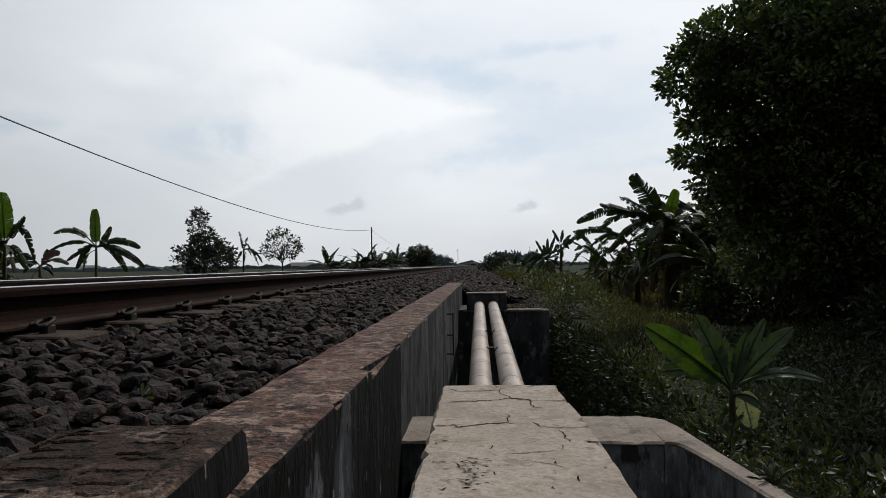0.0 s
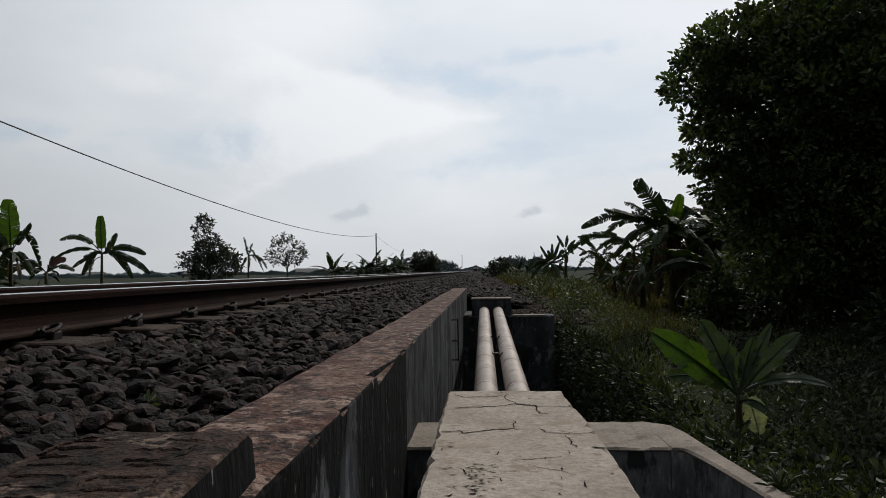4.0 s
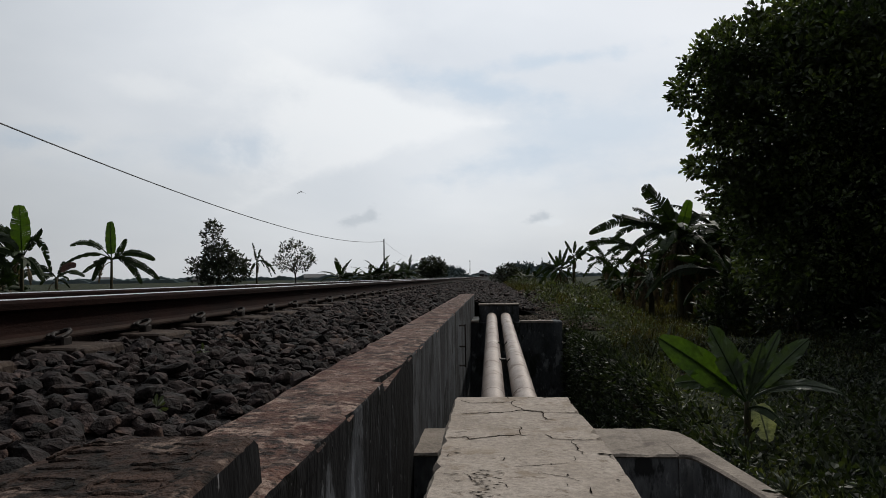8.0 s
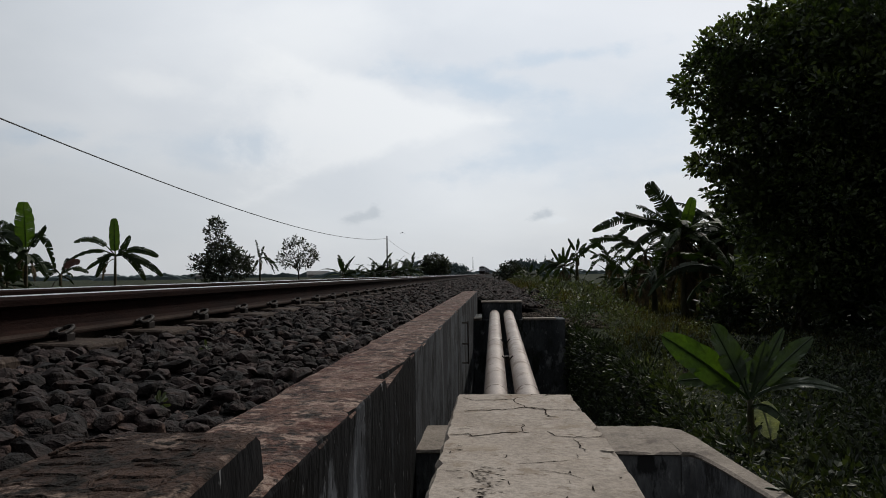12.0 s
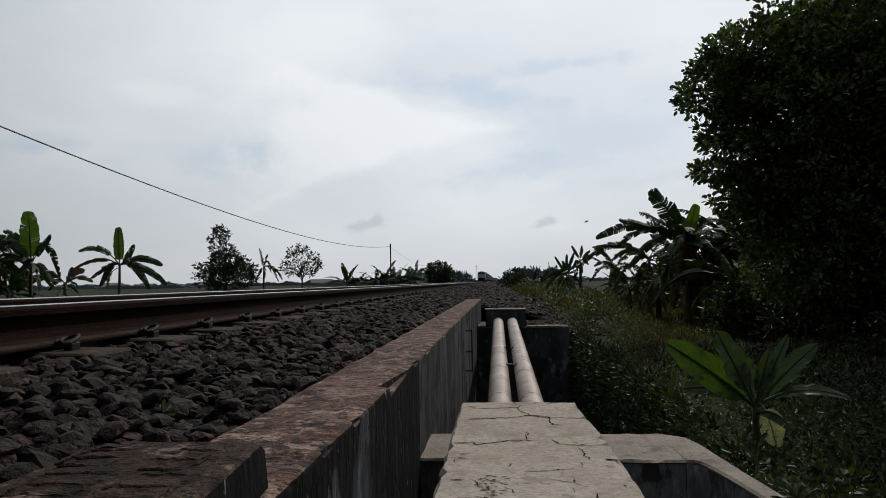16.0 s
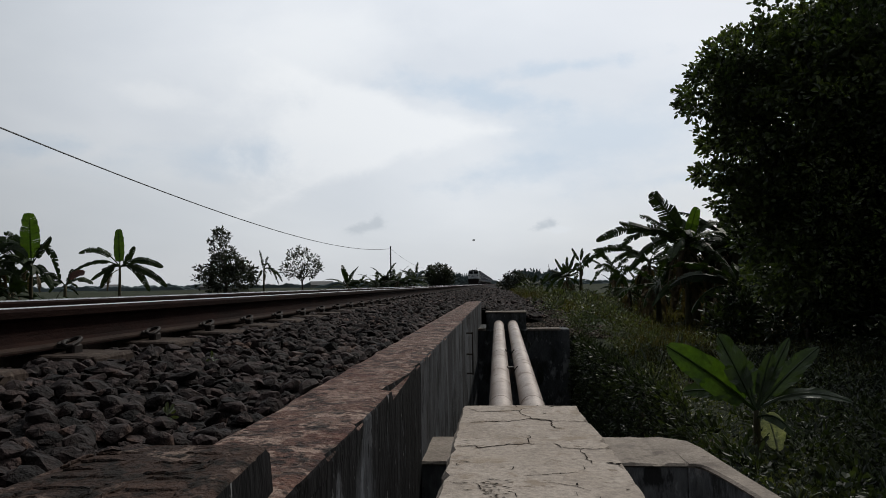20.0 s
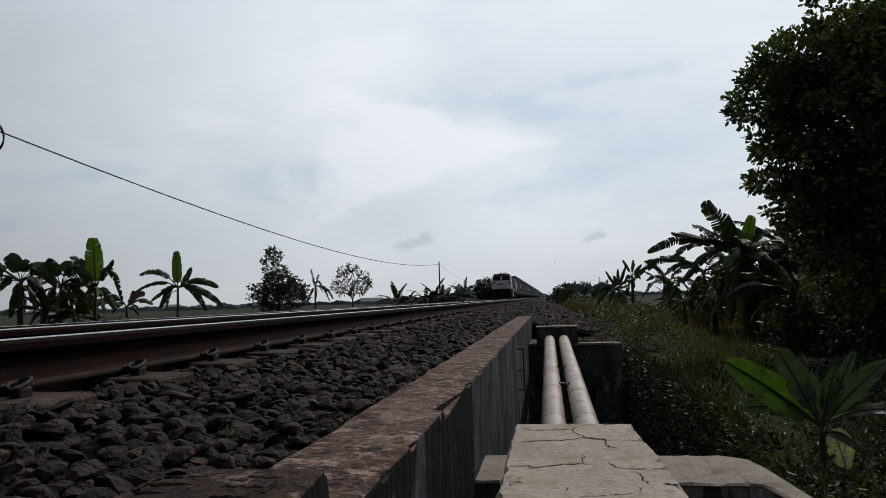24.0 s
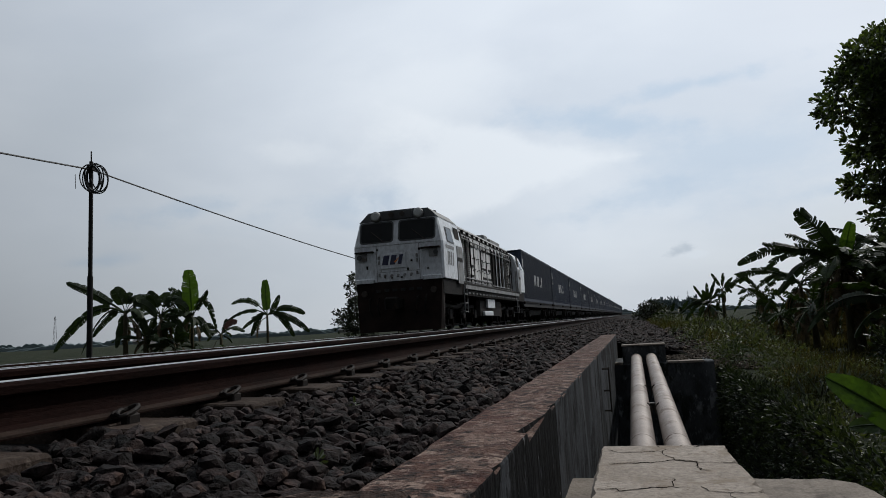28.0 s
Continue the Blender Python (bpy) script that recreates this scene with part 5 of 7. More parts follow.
    for i in range(6):
        nb = Mesh()
        x = -0.62 + 0.25 * i
        box(nb, x - 0.07, -0.055, 1.12, x + 0.07, -0.03, 1.20)
        part("number_bar", nb, M["sill"], pil, "grimy grey number bar")
    for s in (-1, 1):
        dl = Mesh()
        tube(dl, [(s * 1.05, -0.02, 1.10), (s * 1.05, -0.09, 1.10)], 0.09, 14)
        part("ditch_lamp", dl, M["iron"], pil, "small dark round lower lamp")
    bogie(lo, 3.35, 3, 1.65, 1.0, True)
    bogie(lo, 11.25, 3, 1.65, 1.0, True)
    raise_body(lo)
    MOVING.append((lo, 0.0, LOW_B))


build_loco()


def build_wagons():
    """Flat wagons with one container each; built once and copied down the train."""
    wg = thing("flat_wagon", "dark flat container wagon with blackened side sills", "wagon", "flat wagons of the train")
    ms = Mesh()
    box(ms, -0.35, 0.15, 0.62, 0.35, 12.25, 0.86, 0.03)
    for y in (1.2, 3.2, 5.2, 7.2, 9.2, 11.2):
        box(ms, -1.12, y - 0.08, 0.66, 1.12, y + 0.08, 0.86)
    loft(ms, [[(x, y, z) for y, z in ((3.3, 0.63), (4.2, 0.34), (8.2, 0.34), (9.1, 0.63))] for x in (-0.85, 0.85)])
    for y in (0.5, 11.9):
        box(ms, -1.0, y - 0.35, 0.45, 1.0, y + 0.35, 0.66, 0.04)
    part("centre_frame", ms, M["ldark"], wg, "black centre frame")
    for s in (-1, 1):
        sd = Mesh()
        sec = [(s * 1.05, 0.76), (s * 1.24, 0.76), (s * 1.24, 0.79), (s * 1.19, 0.80), (s * 1.19, 0.97), (s * 1.24, 0.98), (s * 1.24, 1.01), (s * 1.05, 1.01)]
        prism(sd, sec, 0.05, 12.35)
        part("side_sill", sd, M["sill"], wg, "dark side sill")
        for y in (0.25, 6.2, 12.1):
            lk = Mesh()
            box(lk, min(s * 1.05, s * 1.27), y - 0.09, 0.90, max(s * 1.05, s * 1.27), y + 0.09, 1.035, 0.01)
            part("container_lock", lk, M["ldark"], wg)
    for y in (-0.1, 12.5):
        c = Mesh()
        box(c, -0.13, y - 0.25, 0.60, 0.13, y + 0.25, 0.88, 0.03)
        part("coupler", c, M["ldark"], wg, "black coupler")
    bogie(wg, 2.0, 2, 1.75, 1.0, False)
    bogie(wg, 10.4, 2, 1.75, 1.0, False)

    raise_body(wg)
    ct = thing("shipping_container", "dark navy steel shipping container on a flat wagon", "container", "containers of the train")
    zb, zt, w, l0, l1 = 1.035, 3.63, 1.22, 0.10, 12.29
    # corrugated side walls
    for s in (-1, 1):
        prof = []
        y = l0 + 0.12
        while y < l1 - 0.35:
            prof += [(w - 0.006, y), (w - 0.006, y + 0.072), (w - 0.042, y + 0.14), (w - 0.042, y + 0.21)]
            y += 0.278
        prof.append((w - 0.006, l1 - 0.12))
        ms = Mesh()
        n = len(prof)
        ms.add([(s * x, y, z) for z in (zb + 0.14, zt - 0.08) for x, y in prof], [(i, i + 1, n + i + 1, n + i) for i in range(n - 1)])
        side = part("side_wall", ms, M["box"], ct, "corrugated navy side wall")
        for x0, x1, z0, z1 in ((0.2, 0.45, 2.75, 3.15), (0.45, 0.65, 2.55, 2.6), (0.25, 0.65, 2.40, 2.47)):
            b = Mesh()
            box(b, min(s * (w + 0.001), s * (w + 0.004)), l0 + x0, z0, max(s * (w + 0.001), s * (w + 0.004)), l0 + x1, z1)
            part("number_bar", b, M["boxmark"], side, "faded white number bar")
        for k, (y0, y1) in enumerate(((4.2, 4.45), (4.6, 4.85), (5.35, 5.6), (5.75, 6.0), (6.5, 6.7), (7.1, 7.35))):
            b = Mesh()
            xs = sorted((s * (w + 0.001), s * (w + 0.004)))
            box(b, xs[0], y0, 1.95, xs[1], y1, 2.55 if k != 4 else 2.1)
            part("mark", b, M["boxmark"], side, "faded white mark")
    for y, d in ((l0 + 0.03, -1), (l1 - 0.03, 1)):
        ms = Mesh()
        prof = []
        x = -w + 0.12
        while x < w - 0.3:
            prof += [(x, 0), (x + 0.08, 0), (x + 0.14, -0.035), (x + 0.21, -0.035)]
            x += 0.27
        prof.append((w - 0.1, 0))
        n = len(prof)
        ms.add([(x, y + d * q, z) for z in (zb + 0.14, zt - 0.08) for x, q in prof], [(i, i + 1, n + i + 1, n + i) for i in range(n - 1)])
        part("end_wall", ms, M["box"], ct, "corrugated navy end wall")
    for s in (-1, 1):
        for y in (l0, l1 - 0.15):
            b = Mesh()
            box(b, min(s * w, s * (w - 0.16)), y, zb, max(s * w, s * (w - 0.16)), y + 0.15, zt, 0.01)
            part("corner_post", b, M["box"], ct)
        for z0, z1 in ((zb, zb + 0.15), (zt - 0.09, zt - 0.005)):
            b = Mesh()
            box(b, min(s * w, s * (w - 0.09)), l0 + 0.15, z0, max(s * w, s * (w - 0.09)), l1 - 0.15, z1)
            part("side_rail", b, M["box"], ct)
    rf = Mesh()
    box(rf, -w + 0.02, l0 + 0.02, zt - 0.04, w - 0.02, l1 - 0.02, zt - 0.012)
    part("roof", rf, M["box"], ct, "navy container roof")
    fl = Mesh()
    box(fl, -w + 0.04, l0 + 0.04, zb + 0.02, w - 0.04, l1 - 0.04, zb + 0.13)
    part("floor_frame", fl, M["ldark"], ct)

    PITCH, FIRST = 12.62, 14.95
    for i in range(22):
        for ob in (wg, ct):
            o = ob if i == 0 else copy_thing(ob, pose(0, 0, 0))
            MOVING.append((o, FIRST + PITCH * i, LOW_B if ob is wg else 0.0))


build_wagons()

# ---- poles and cables ----


def build_poles():
    p = thing("cable_pole", "dark slim steel pole with a coil of spare cable", "utility pole", "cable poles", m=pose(-13.33, 14.1, -1.75))
    ms = Mesh()
    tube(ms, [(-0.07, 0, 0), (-0.03, 0, 3.6)], [0.072, 0.068], 12)
    tube(ms, [(-0.03, 0, 3.6), (0, 0, 6.62)], [0.054, 0.050], 12)
    part("shaft", ms, M["pole"], p, "dark stepped steel shaft")
    t = Mesh()
    tube(t, [(0, 0, 6.6), (0, 0, 6.9)], 0.018, 6)
    part("spike", t, M["pole"], p, "thin top spike")
    cl = Mesh()
    box(cl, -0.085, -0.085, 6.38, 0.085, 0.085, 6.5, 0.02)
    part("clamp", cl, M["pole"], p, "dark cable clamp")
    rng = random.Random(2)
    for i in range(7):
        c = Mesh()
        dx, dz, rx, rz, tw = 0.17 + rng.gauss(0, 0.05), 6.14 + rng.gauss(0, 0.03), 0.31 + rng.gauss(0, 0.05), 0.39 + rng.gauss(0, 0.03), 0.45 + rng.gauss(0, 0.25)
        pts = []
        for k in range(29):
            q = 6.28318 * k / 28
            x, z = rx * math.cos(q), rz * math.sin(q)
            pts.append((dx + x * math.cos(tw) - z * math.sin(tw), -0.12 + 0.03 * i * 0.5, dz + x * math.sin(tw) + z * math.cos(tw)))
        tube(c, pts, 0.017, 6, caps=False)
        part("cable_loop", c, M["cable"], p, "loop of black spare cable")
    hook = Mesh()
    tube(hook, [(-0.52, 0, 6.35), (-0.51, 0, 6.1), (-0.50, 0, 5.95)], 0.008, 5)
    part("hanging_end", hook, M["cable"], p, "loose cable end")

    tops = [(-13.2, -48.0, 5.2), (-13.33, 14.1, 4.66), (-13.1, 81.0, 4.50), (-13.0, 150.0, 4.4)]
    for x, y, z in tops[2:]:
        q = thing("cable_pole", "slim dark pole carrying a single cable", "utility pole", "cable poles", m=pose(x, y, -1.7))
        ms = Mesh()
        tube(ms, [(0, 0, 0), (0, 0, z + 2.0)], [0.10, 0.07], 8)
        part("shaft", ms, M["pole"], q)
    for (xa, ya, za), (xb, yb, zb), sag in zip(tops, tops[1:], (1.2, 1.25, 1.5)):
        ms = Mesh()
        tube(ms, [(xa + (xb - xa) * t, ya + (yb - ya) * t, za + (zb - za) * t - 4 * sag * t * (1 - t)) for t in steps(0, 1, 40)], 0.022 if yb < 100 else 0.012, 5)
        tagged(part("overhead_cable", ms, M["cable"]), "thin black sagging cable strung between poles", "cable", "overhead cables")


build_poles()

# ---- plants ----


def banana_leaf(ms, base, az, el, length, width, droop, tear, rng, petiole=0.18, roll=0.0, tilt=0.28):
    """One arching blade with a midrib, torn into strips along its veins."""
    n = max(10, int(length / 0.11))
    d = Vector((math.cos(az) * math.cos(el), math.sin(az) * math.cos(el), math.sin(el)))
    p = Vector(base)
    mid, way = [p.copy()], [d.copy()]
    for i in range(n):
        t = (i + 1) / n
        d = (d + Vector((0, 0, -droop * (0.4 + 1.2 * t) / n))).normalized()
        p = p + d * (length / n)
        mid.append(p.copy())
        way.append(d.copy())
    blade(ms, mid, way, length, width, tear, rng, petiole, roll, tilt, Vector((0, 0, 1)))
    return mid[-1]


def blade(ms, mid, way, length, width, tear, rng, petiole, roll, tilt, face, full=0.55, wave=0.0):
    """The midrib and the two torn halves of a leaf along a bent line; face is the way that its upper side looks."""
    n = len(mid) - 1
    ph = rng.uniform(0, 6.28)
    tube(ms, mid, [0.028 * length * (1.0 - 0.85 * i / n) * 0.5 + 0.004 for i in range(n + 1)], 5)
    for side in (-1, 1):
        i0 = petiole * n
        t = i0
        held = (0.0, 0.0, 1.0)
        while t < n - 0.3:
            step = rng.uniform(0.5, 1.0)
            if tear > 0.05 and rng.random() < tear * 0.75:
                torn = (rng.uniform(0.15, 0.95) * tear, tear * abs(rng.gauss(0, 0.5)), 1 - tear * abs(rng.gauss(0, 0.2)))
            else:
                torn = (0.0, held[1] * 0.8, 1 - (1 - held[2]) * 0.5)
            held = torn
            a, b = t, min(n, t + step)
            pts = []
            g, sag, short = torn
            for q in (a, b):
                k = min(n - 1, int(q))
                f = q - k
                c = mid[k].lerp(mid[k + 1], f)
                w = way[k]
                across = w.cross(face)
                across = across.normalized() if across.length > 0.05 else Vector((1, 0, 0))
                up = across.cross(w).normalized()
                s = (q / n - petiole) / (1 - petiole)
                wd = width * 0.5 * max(0.02, (math.sin(math.pi * min(1, 0.06 + 0.94 * s) ** 0.8)) ** full) * short
                ripple = wave * (math.sin(q * 1.7 + ph + side) + 0.6 * math.sin(q * 3.9 + 2 * ph)) * wd
                pts.append((c, across, up, w, wd, ripple))
            (c0, a0, u0, w0, d0, r0), (c1, a1, u1, w1, d1, r1) = pts

            def out(c, ac, u, w, dd, f, lean, rip):
                ang = tilt - sag * f * 1.3 + roll * side
                return c + ac * (side * dd * f * math.cos(ang)) + u * (dd * f * math.sin(ang) + rip * f * f) + w * (dd * 0.30 * f + lean)
            quads = []
            for f in (0.0, 0.55, 1.0):
                sh = (c1 - c0).length * 0.5 * g * f
                quads += [out(c0, a0, u0, w0, d0, f, sh, r0), out(c1, a1, u1, w1, d1, f, -sh, r1)]
            ms.add(quads, [(0, 1, 3, 2), (2, 3, 5, 4)] if side > 0 else [(0, 2, 3, 1), (2, 4, 5, 3)])
            t = b


def fan_banana(x, y, zb, crown, unit, turn, leaves, seed, label, group, tear=0.5, extra=4, dry=2, stem_r=0.1, lean=0.0, wave=0.10, full=0.36):
    """A banana plant whose main leaves are told apart: (reach, rise, arch, width, kind) each, in units.
    turn: the way, in degrees, along which reach counts; kind: "banana", "young", "pale" or "redleaf"."""
    rng = random.Random(seed)
    p = thing("banana_plant", label, "banana plant", group, m=pose(x, y, zb))
    h = crown - zb
    st = Mesh()
    tube(st, [(lean * (t - 1), 0, h * t) for t in steps(-0.04, 1, 6)], [stem_r * (1.15 - 0.55 * t) for t in steps(0, 1, 6)], 10)
    part("pseudostem", st, M["stem"], p, "fibrous brownish green stem", smooth=True)
    right = Vector((math.cos(radians(turn)), math.sin(radians(turn)), 0))
    deep = Vector((-right.y, right.x, 0))
    top = Vector((0, 0, h * 0.985))
    for reach, rise, arch, wide, kind in leaves:
        end = top + right * (reach * unit) + Vector((0, 0, rise * unit))
        length = (end - top).length * 1.06
        out = rng.uniform(-0.18, 0.18) * length
        end = end + deep * out
        knee = top.lerp(end, 0.45) + Vector((0, 0, 2.7 * arch * unit)) - deep * out * 0.2
        n = max(12, int(length / 0.09))
        mid = [top * (1 - t) ** 2 + knee * (2 * t * (1 - t)) + end * t * t for t in steps(0, 1, n)]
        way = [(mid[min(i + 1, n)] - mid[max(i - 1, 0)]).normalized() for i in range(n + 1)]
        q = rng.uniform(0.15, 1.15) if kind == "freshleaf" else rng.uniform(0.85, 1.25) if kind in ("banana", "redleaf") else 1.35
        face = Vector((0, 0, 1)) * math.cos(q) - deep * math.sin(q)
        lf = Mesh()
        blade(lf, mid, way, length, wide * unit * (0.8 if kind == "banana" else 1.0), tear * rng.uniform(0.6, 1.4) * (1.0 if kind == "banana" else 0.35), rng, {"young": 0.14, "pale": 0.52}.get(kind, 0.24), rng.gauss(0, 0.15), rng.uniform(-0.3, 0.05) if kind == "banana" else 0.12, face, full if kind in ("banana", "freshleaf") else 0.30 if full < 0.5 else 0.48, wave)
        part("leaf", lf, M[kind], p, {"young": "bright young upright leaf", "pale": "pale yellowed hanging leaf", "redleaf": "reddish torn leaf"}.get(kind, ""))
    size = sum(math.hypot(l[0], l[1]) for l in leaves) / len(leaves) * unit
    for i in range(extra):
        lf = Mesh()
        az = radians(turn) + rng.choice((1.57, -1.57)) + rng.gauss(0, 0.6)
        banana_leaf(lf, top - Vector((0, 0, 0.05)), az, radians(rng.uniform(5, 50)), size * rng.uniform(0.8, 1.05), size * 0.22, rng.uniform(0.9, 1.8), tear, rng, 0.2, tilt=rng.uniform(-0.7, 0))
        part("leaf", lf, M["banana"], p)
    for i in range(dry):
        lf = Mesh()
        banana_leaf(lf, top - Vector((0, 0, 0.12)), rng.uniform(0, 6.28), radians(rng.uniform(-25, 5)), min(size * 0.8, h * 0.9), size * 0.13, 3.4, 0.8, rng, 0.3)
        part("dead_leaf", lf, M["dry"], p, "hanging dry brown leaf")
    return p


BANANA_LABEL = "banana plant with broad arching torn leaves"


def banana(x, y, zb, stem_h, leaves, size, seed, label=BANANA_LABEL, tear=0.5, young=0, dry=2, group="banana plants", red=0, upright=None, young_size=0.92):
    """stem_h: the false stem's height; size: the leaf length; young: upright pale leaves; dry: hanging dead leaves."""
    rng = random.Random(seed)
    p = thing("banana_plant", label, "banana plant", group, m=pose(x, y, zb))
    ms = Mesh()
    lx, ly = rng.gauss(0, 0.05), rng.gauss(0, 0.05)
    tube(ms, [(lx * t * stem_h, ly * t * stem_h, stem_h * t) for t in steps(-0.05, 1, 6)], [0.105 * (1.15 - 0.5 * t) * max(0.5, size / 1.6) for t in steps(0, 1, 6)], 10)
    part("pseudostem", ms, M["stem"], p, "fibrous brownish green stem", smooth=True)
    top = Vector((lx * stem_h, ly * stem_h, stem_h * 0.96))
    a0 = rng.uniform(0, 6.28)
    for i in range(leaves):
        az = a0 + i * 2.4 + rng.gauss(0, 0.25)
        t = i / max(1, leaves - 1)
        el = radians(60 - 50 * t + rng.gauss(0, 8))
        lf = Mesh()
        L = size * rng.uniform(0.85, 1.12)
        banana_leaf(lf, top - Vector((0, 0, 0.12 * t)), az, el, L, L * 0.235, 0.75 + 0.6 * t + rng.uniform(0, 0.4), tear * rng.uniform(0.6, 1.4), rng, 0.14, tilt=0.2 - 1.2 * t * rng.uniform(0.5, 1.1), roll=rng.gauss(0, 0.55))
        part("leaf", lf, M["redleaf"] if i < red else M["banana"], p)
    for i in range(young):
        lf = Mesh()
        az, el = (rng.uniform(0, 6.28), radians(86)) if upright is None else upright
        banana_leaf(lf, top, az, el, size * young_size, size * young_size * 0.30, 0.05, 0.3, rng, 0.2)
        part("leaf", lf, M["young"], p, "bright young upright leaf")
    for i in range(dry):
        lf = Mesh()
        banana_leaf(lf, top - Vector((0, 0, 0.15)), rng.uniform(0, 6.28), radians(rng.uniform(-20, 10)), size * 0.75, size * 0.14, 3.2, 0.8, rng, 0.3)
        part("dead_leaf", lf, M["dry"], p, "hanging dry brown leaf")
    return p


def leaf_cloud(ms, centre, axis, count, spread, leaf, rng, flat=0.0, fat=1.0):
    """A spray of small folded leaves about a twig end."""
    for k in range(count):
        d = Vector((rng.gauss(0, 1), rng.gauss(0, 1), rng.gauss(0, 1) * (1 - flat)))
        d = (d.normalized() + axis * 0.7).normalized()
        o = Vector(centre) + d * spread * rng.uniform(0.15, 1.0)
        l, w = leaf * rng.uniform(0.7, 1.25), fat * leaf * rng.uniform(0.32, 0.5)
        n = (d.cross(Vector((rng.gauss(0, 1), rng.gauss(0, 1), rng.gauss(0, 1))))).normalized()
        f = n.cross(d) * (w * 0.22)
        p, q = o + d * (l * 0.36), o + d * (l * 0.76)
        ms.add([o, p + n * w * 0.46 + f, q + n * w * 0.44 + f, o + d * l, q - n * w * 0.44 + f, p - n * w * 0.46 + f], [(0, 3, 2, 1), (0, 5, 4, 3)])


def tree(x, y, zb, name, label, lobes, clumps, leaf, seed, material, trunk=(0.2, 2.0), per=14, spread=0.3, group="", fork=6, fat=1.0, holes=-0.34, ragged=0.22):
    """lobes: (x, y, z, rx, rz) balls that the crown's twigs fill, chiefly near their skins; the outline stays uneven."""
    rng = random.Random(seed)
    tr = thing(name, label, "tree" if name == "tree" else "shrub", group, m=pose(x, y, zb))
    r, h = trunk
    wood = Mesh()
    tube(wood, [(rng.gauss(0, 0.04) * h * t, rng.gauss(0, 0.04) * h * t, h * t) for t in steps(-0.03, 1, 6)], [r * (1.2 - 0.5 * t) for t in steps(0, 1, 6)], 9)
    part("trunk", wood, M["bark"], tr, "rough dark bark", smooth=True)
    crown = Mesh()
    for i in range(fork):
        lx, ly, lz, rx, rz = lobes[i % len(lobes)]
        end = Vector((lx + rng.gauss(0, 0.35) * rx, ly + rng.gauss(0, 0.35) * rx, lz + rng.gauss(0, 0.3) * rz))
        start = Vector((0, 0, h * rng.uniform(0.65, 1.0)))
        midp = start.lerp(end, 0.5) + Vector((rng.gauss(0, 0.12), rng.gauss(0, 0.12), 0.1)) * rx
        b = Mesh()
        tube(b, [start, start.lerp(midp, 0.5), midp, midp.lerp(end, 0.5), end], [r * 0.5, r * 0.4, r * 0.3, r * 0.2, r * 0.08], 6)
        part("limb", b, M["bark"], tr, smooth=True)
    weights = [max(l[3], 0.45) ** 2 for l in lobes]
    for i in range(clumps):
        lx, ly, lz, rx, rz = rng.choices(lobes, weights)[0]
        d = Vector((rng.gauss(0, 1), rng.gauss(0, 1), rng.gauss(0, 1))).normalized()
        k = 0.35 + 0.65 * rng.random() ** 0.45
        k *= 1 + ragged * noise.noise(Vector((d.x * 2.2 + lx, d.y * 2.2 + ly, d.z * 2.2 + seed)))
        c = Vector((lx + d.x * rx * k, ly + d.y * rx * k, lz + d.z * rz * k))
        if noise.noise(Vector((c.x * 1.4, c.y * 0.5, c.z * 1.6)) * (1.9 / max(0.5, min(max(rx, 1.0), 1.6)))) < holes:
            continue
        leaf_cloud(crown, c, (d + Vector((0, 0, 0.3))).normalized(), per, spread, leaf, rng, fat=fat)
    part("crown", crown, material, tr)
    return tr


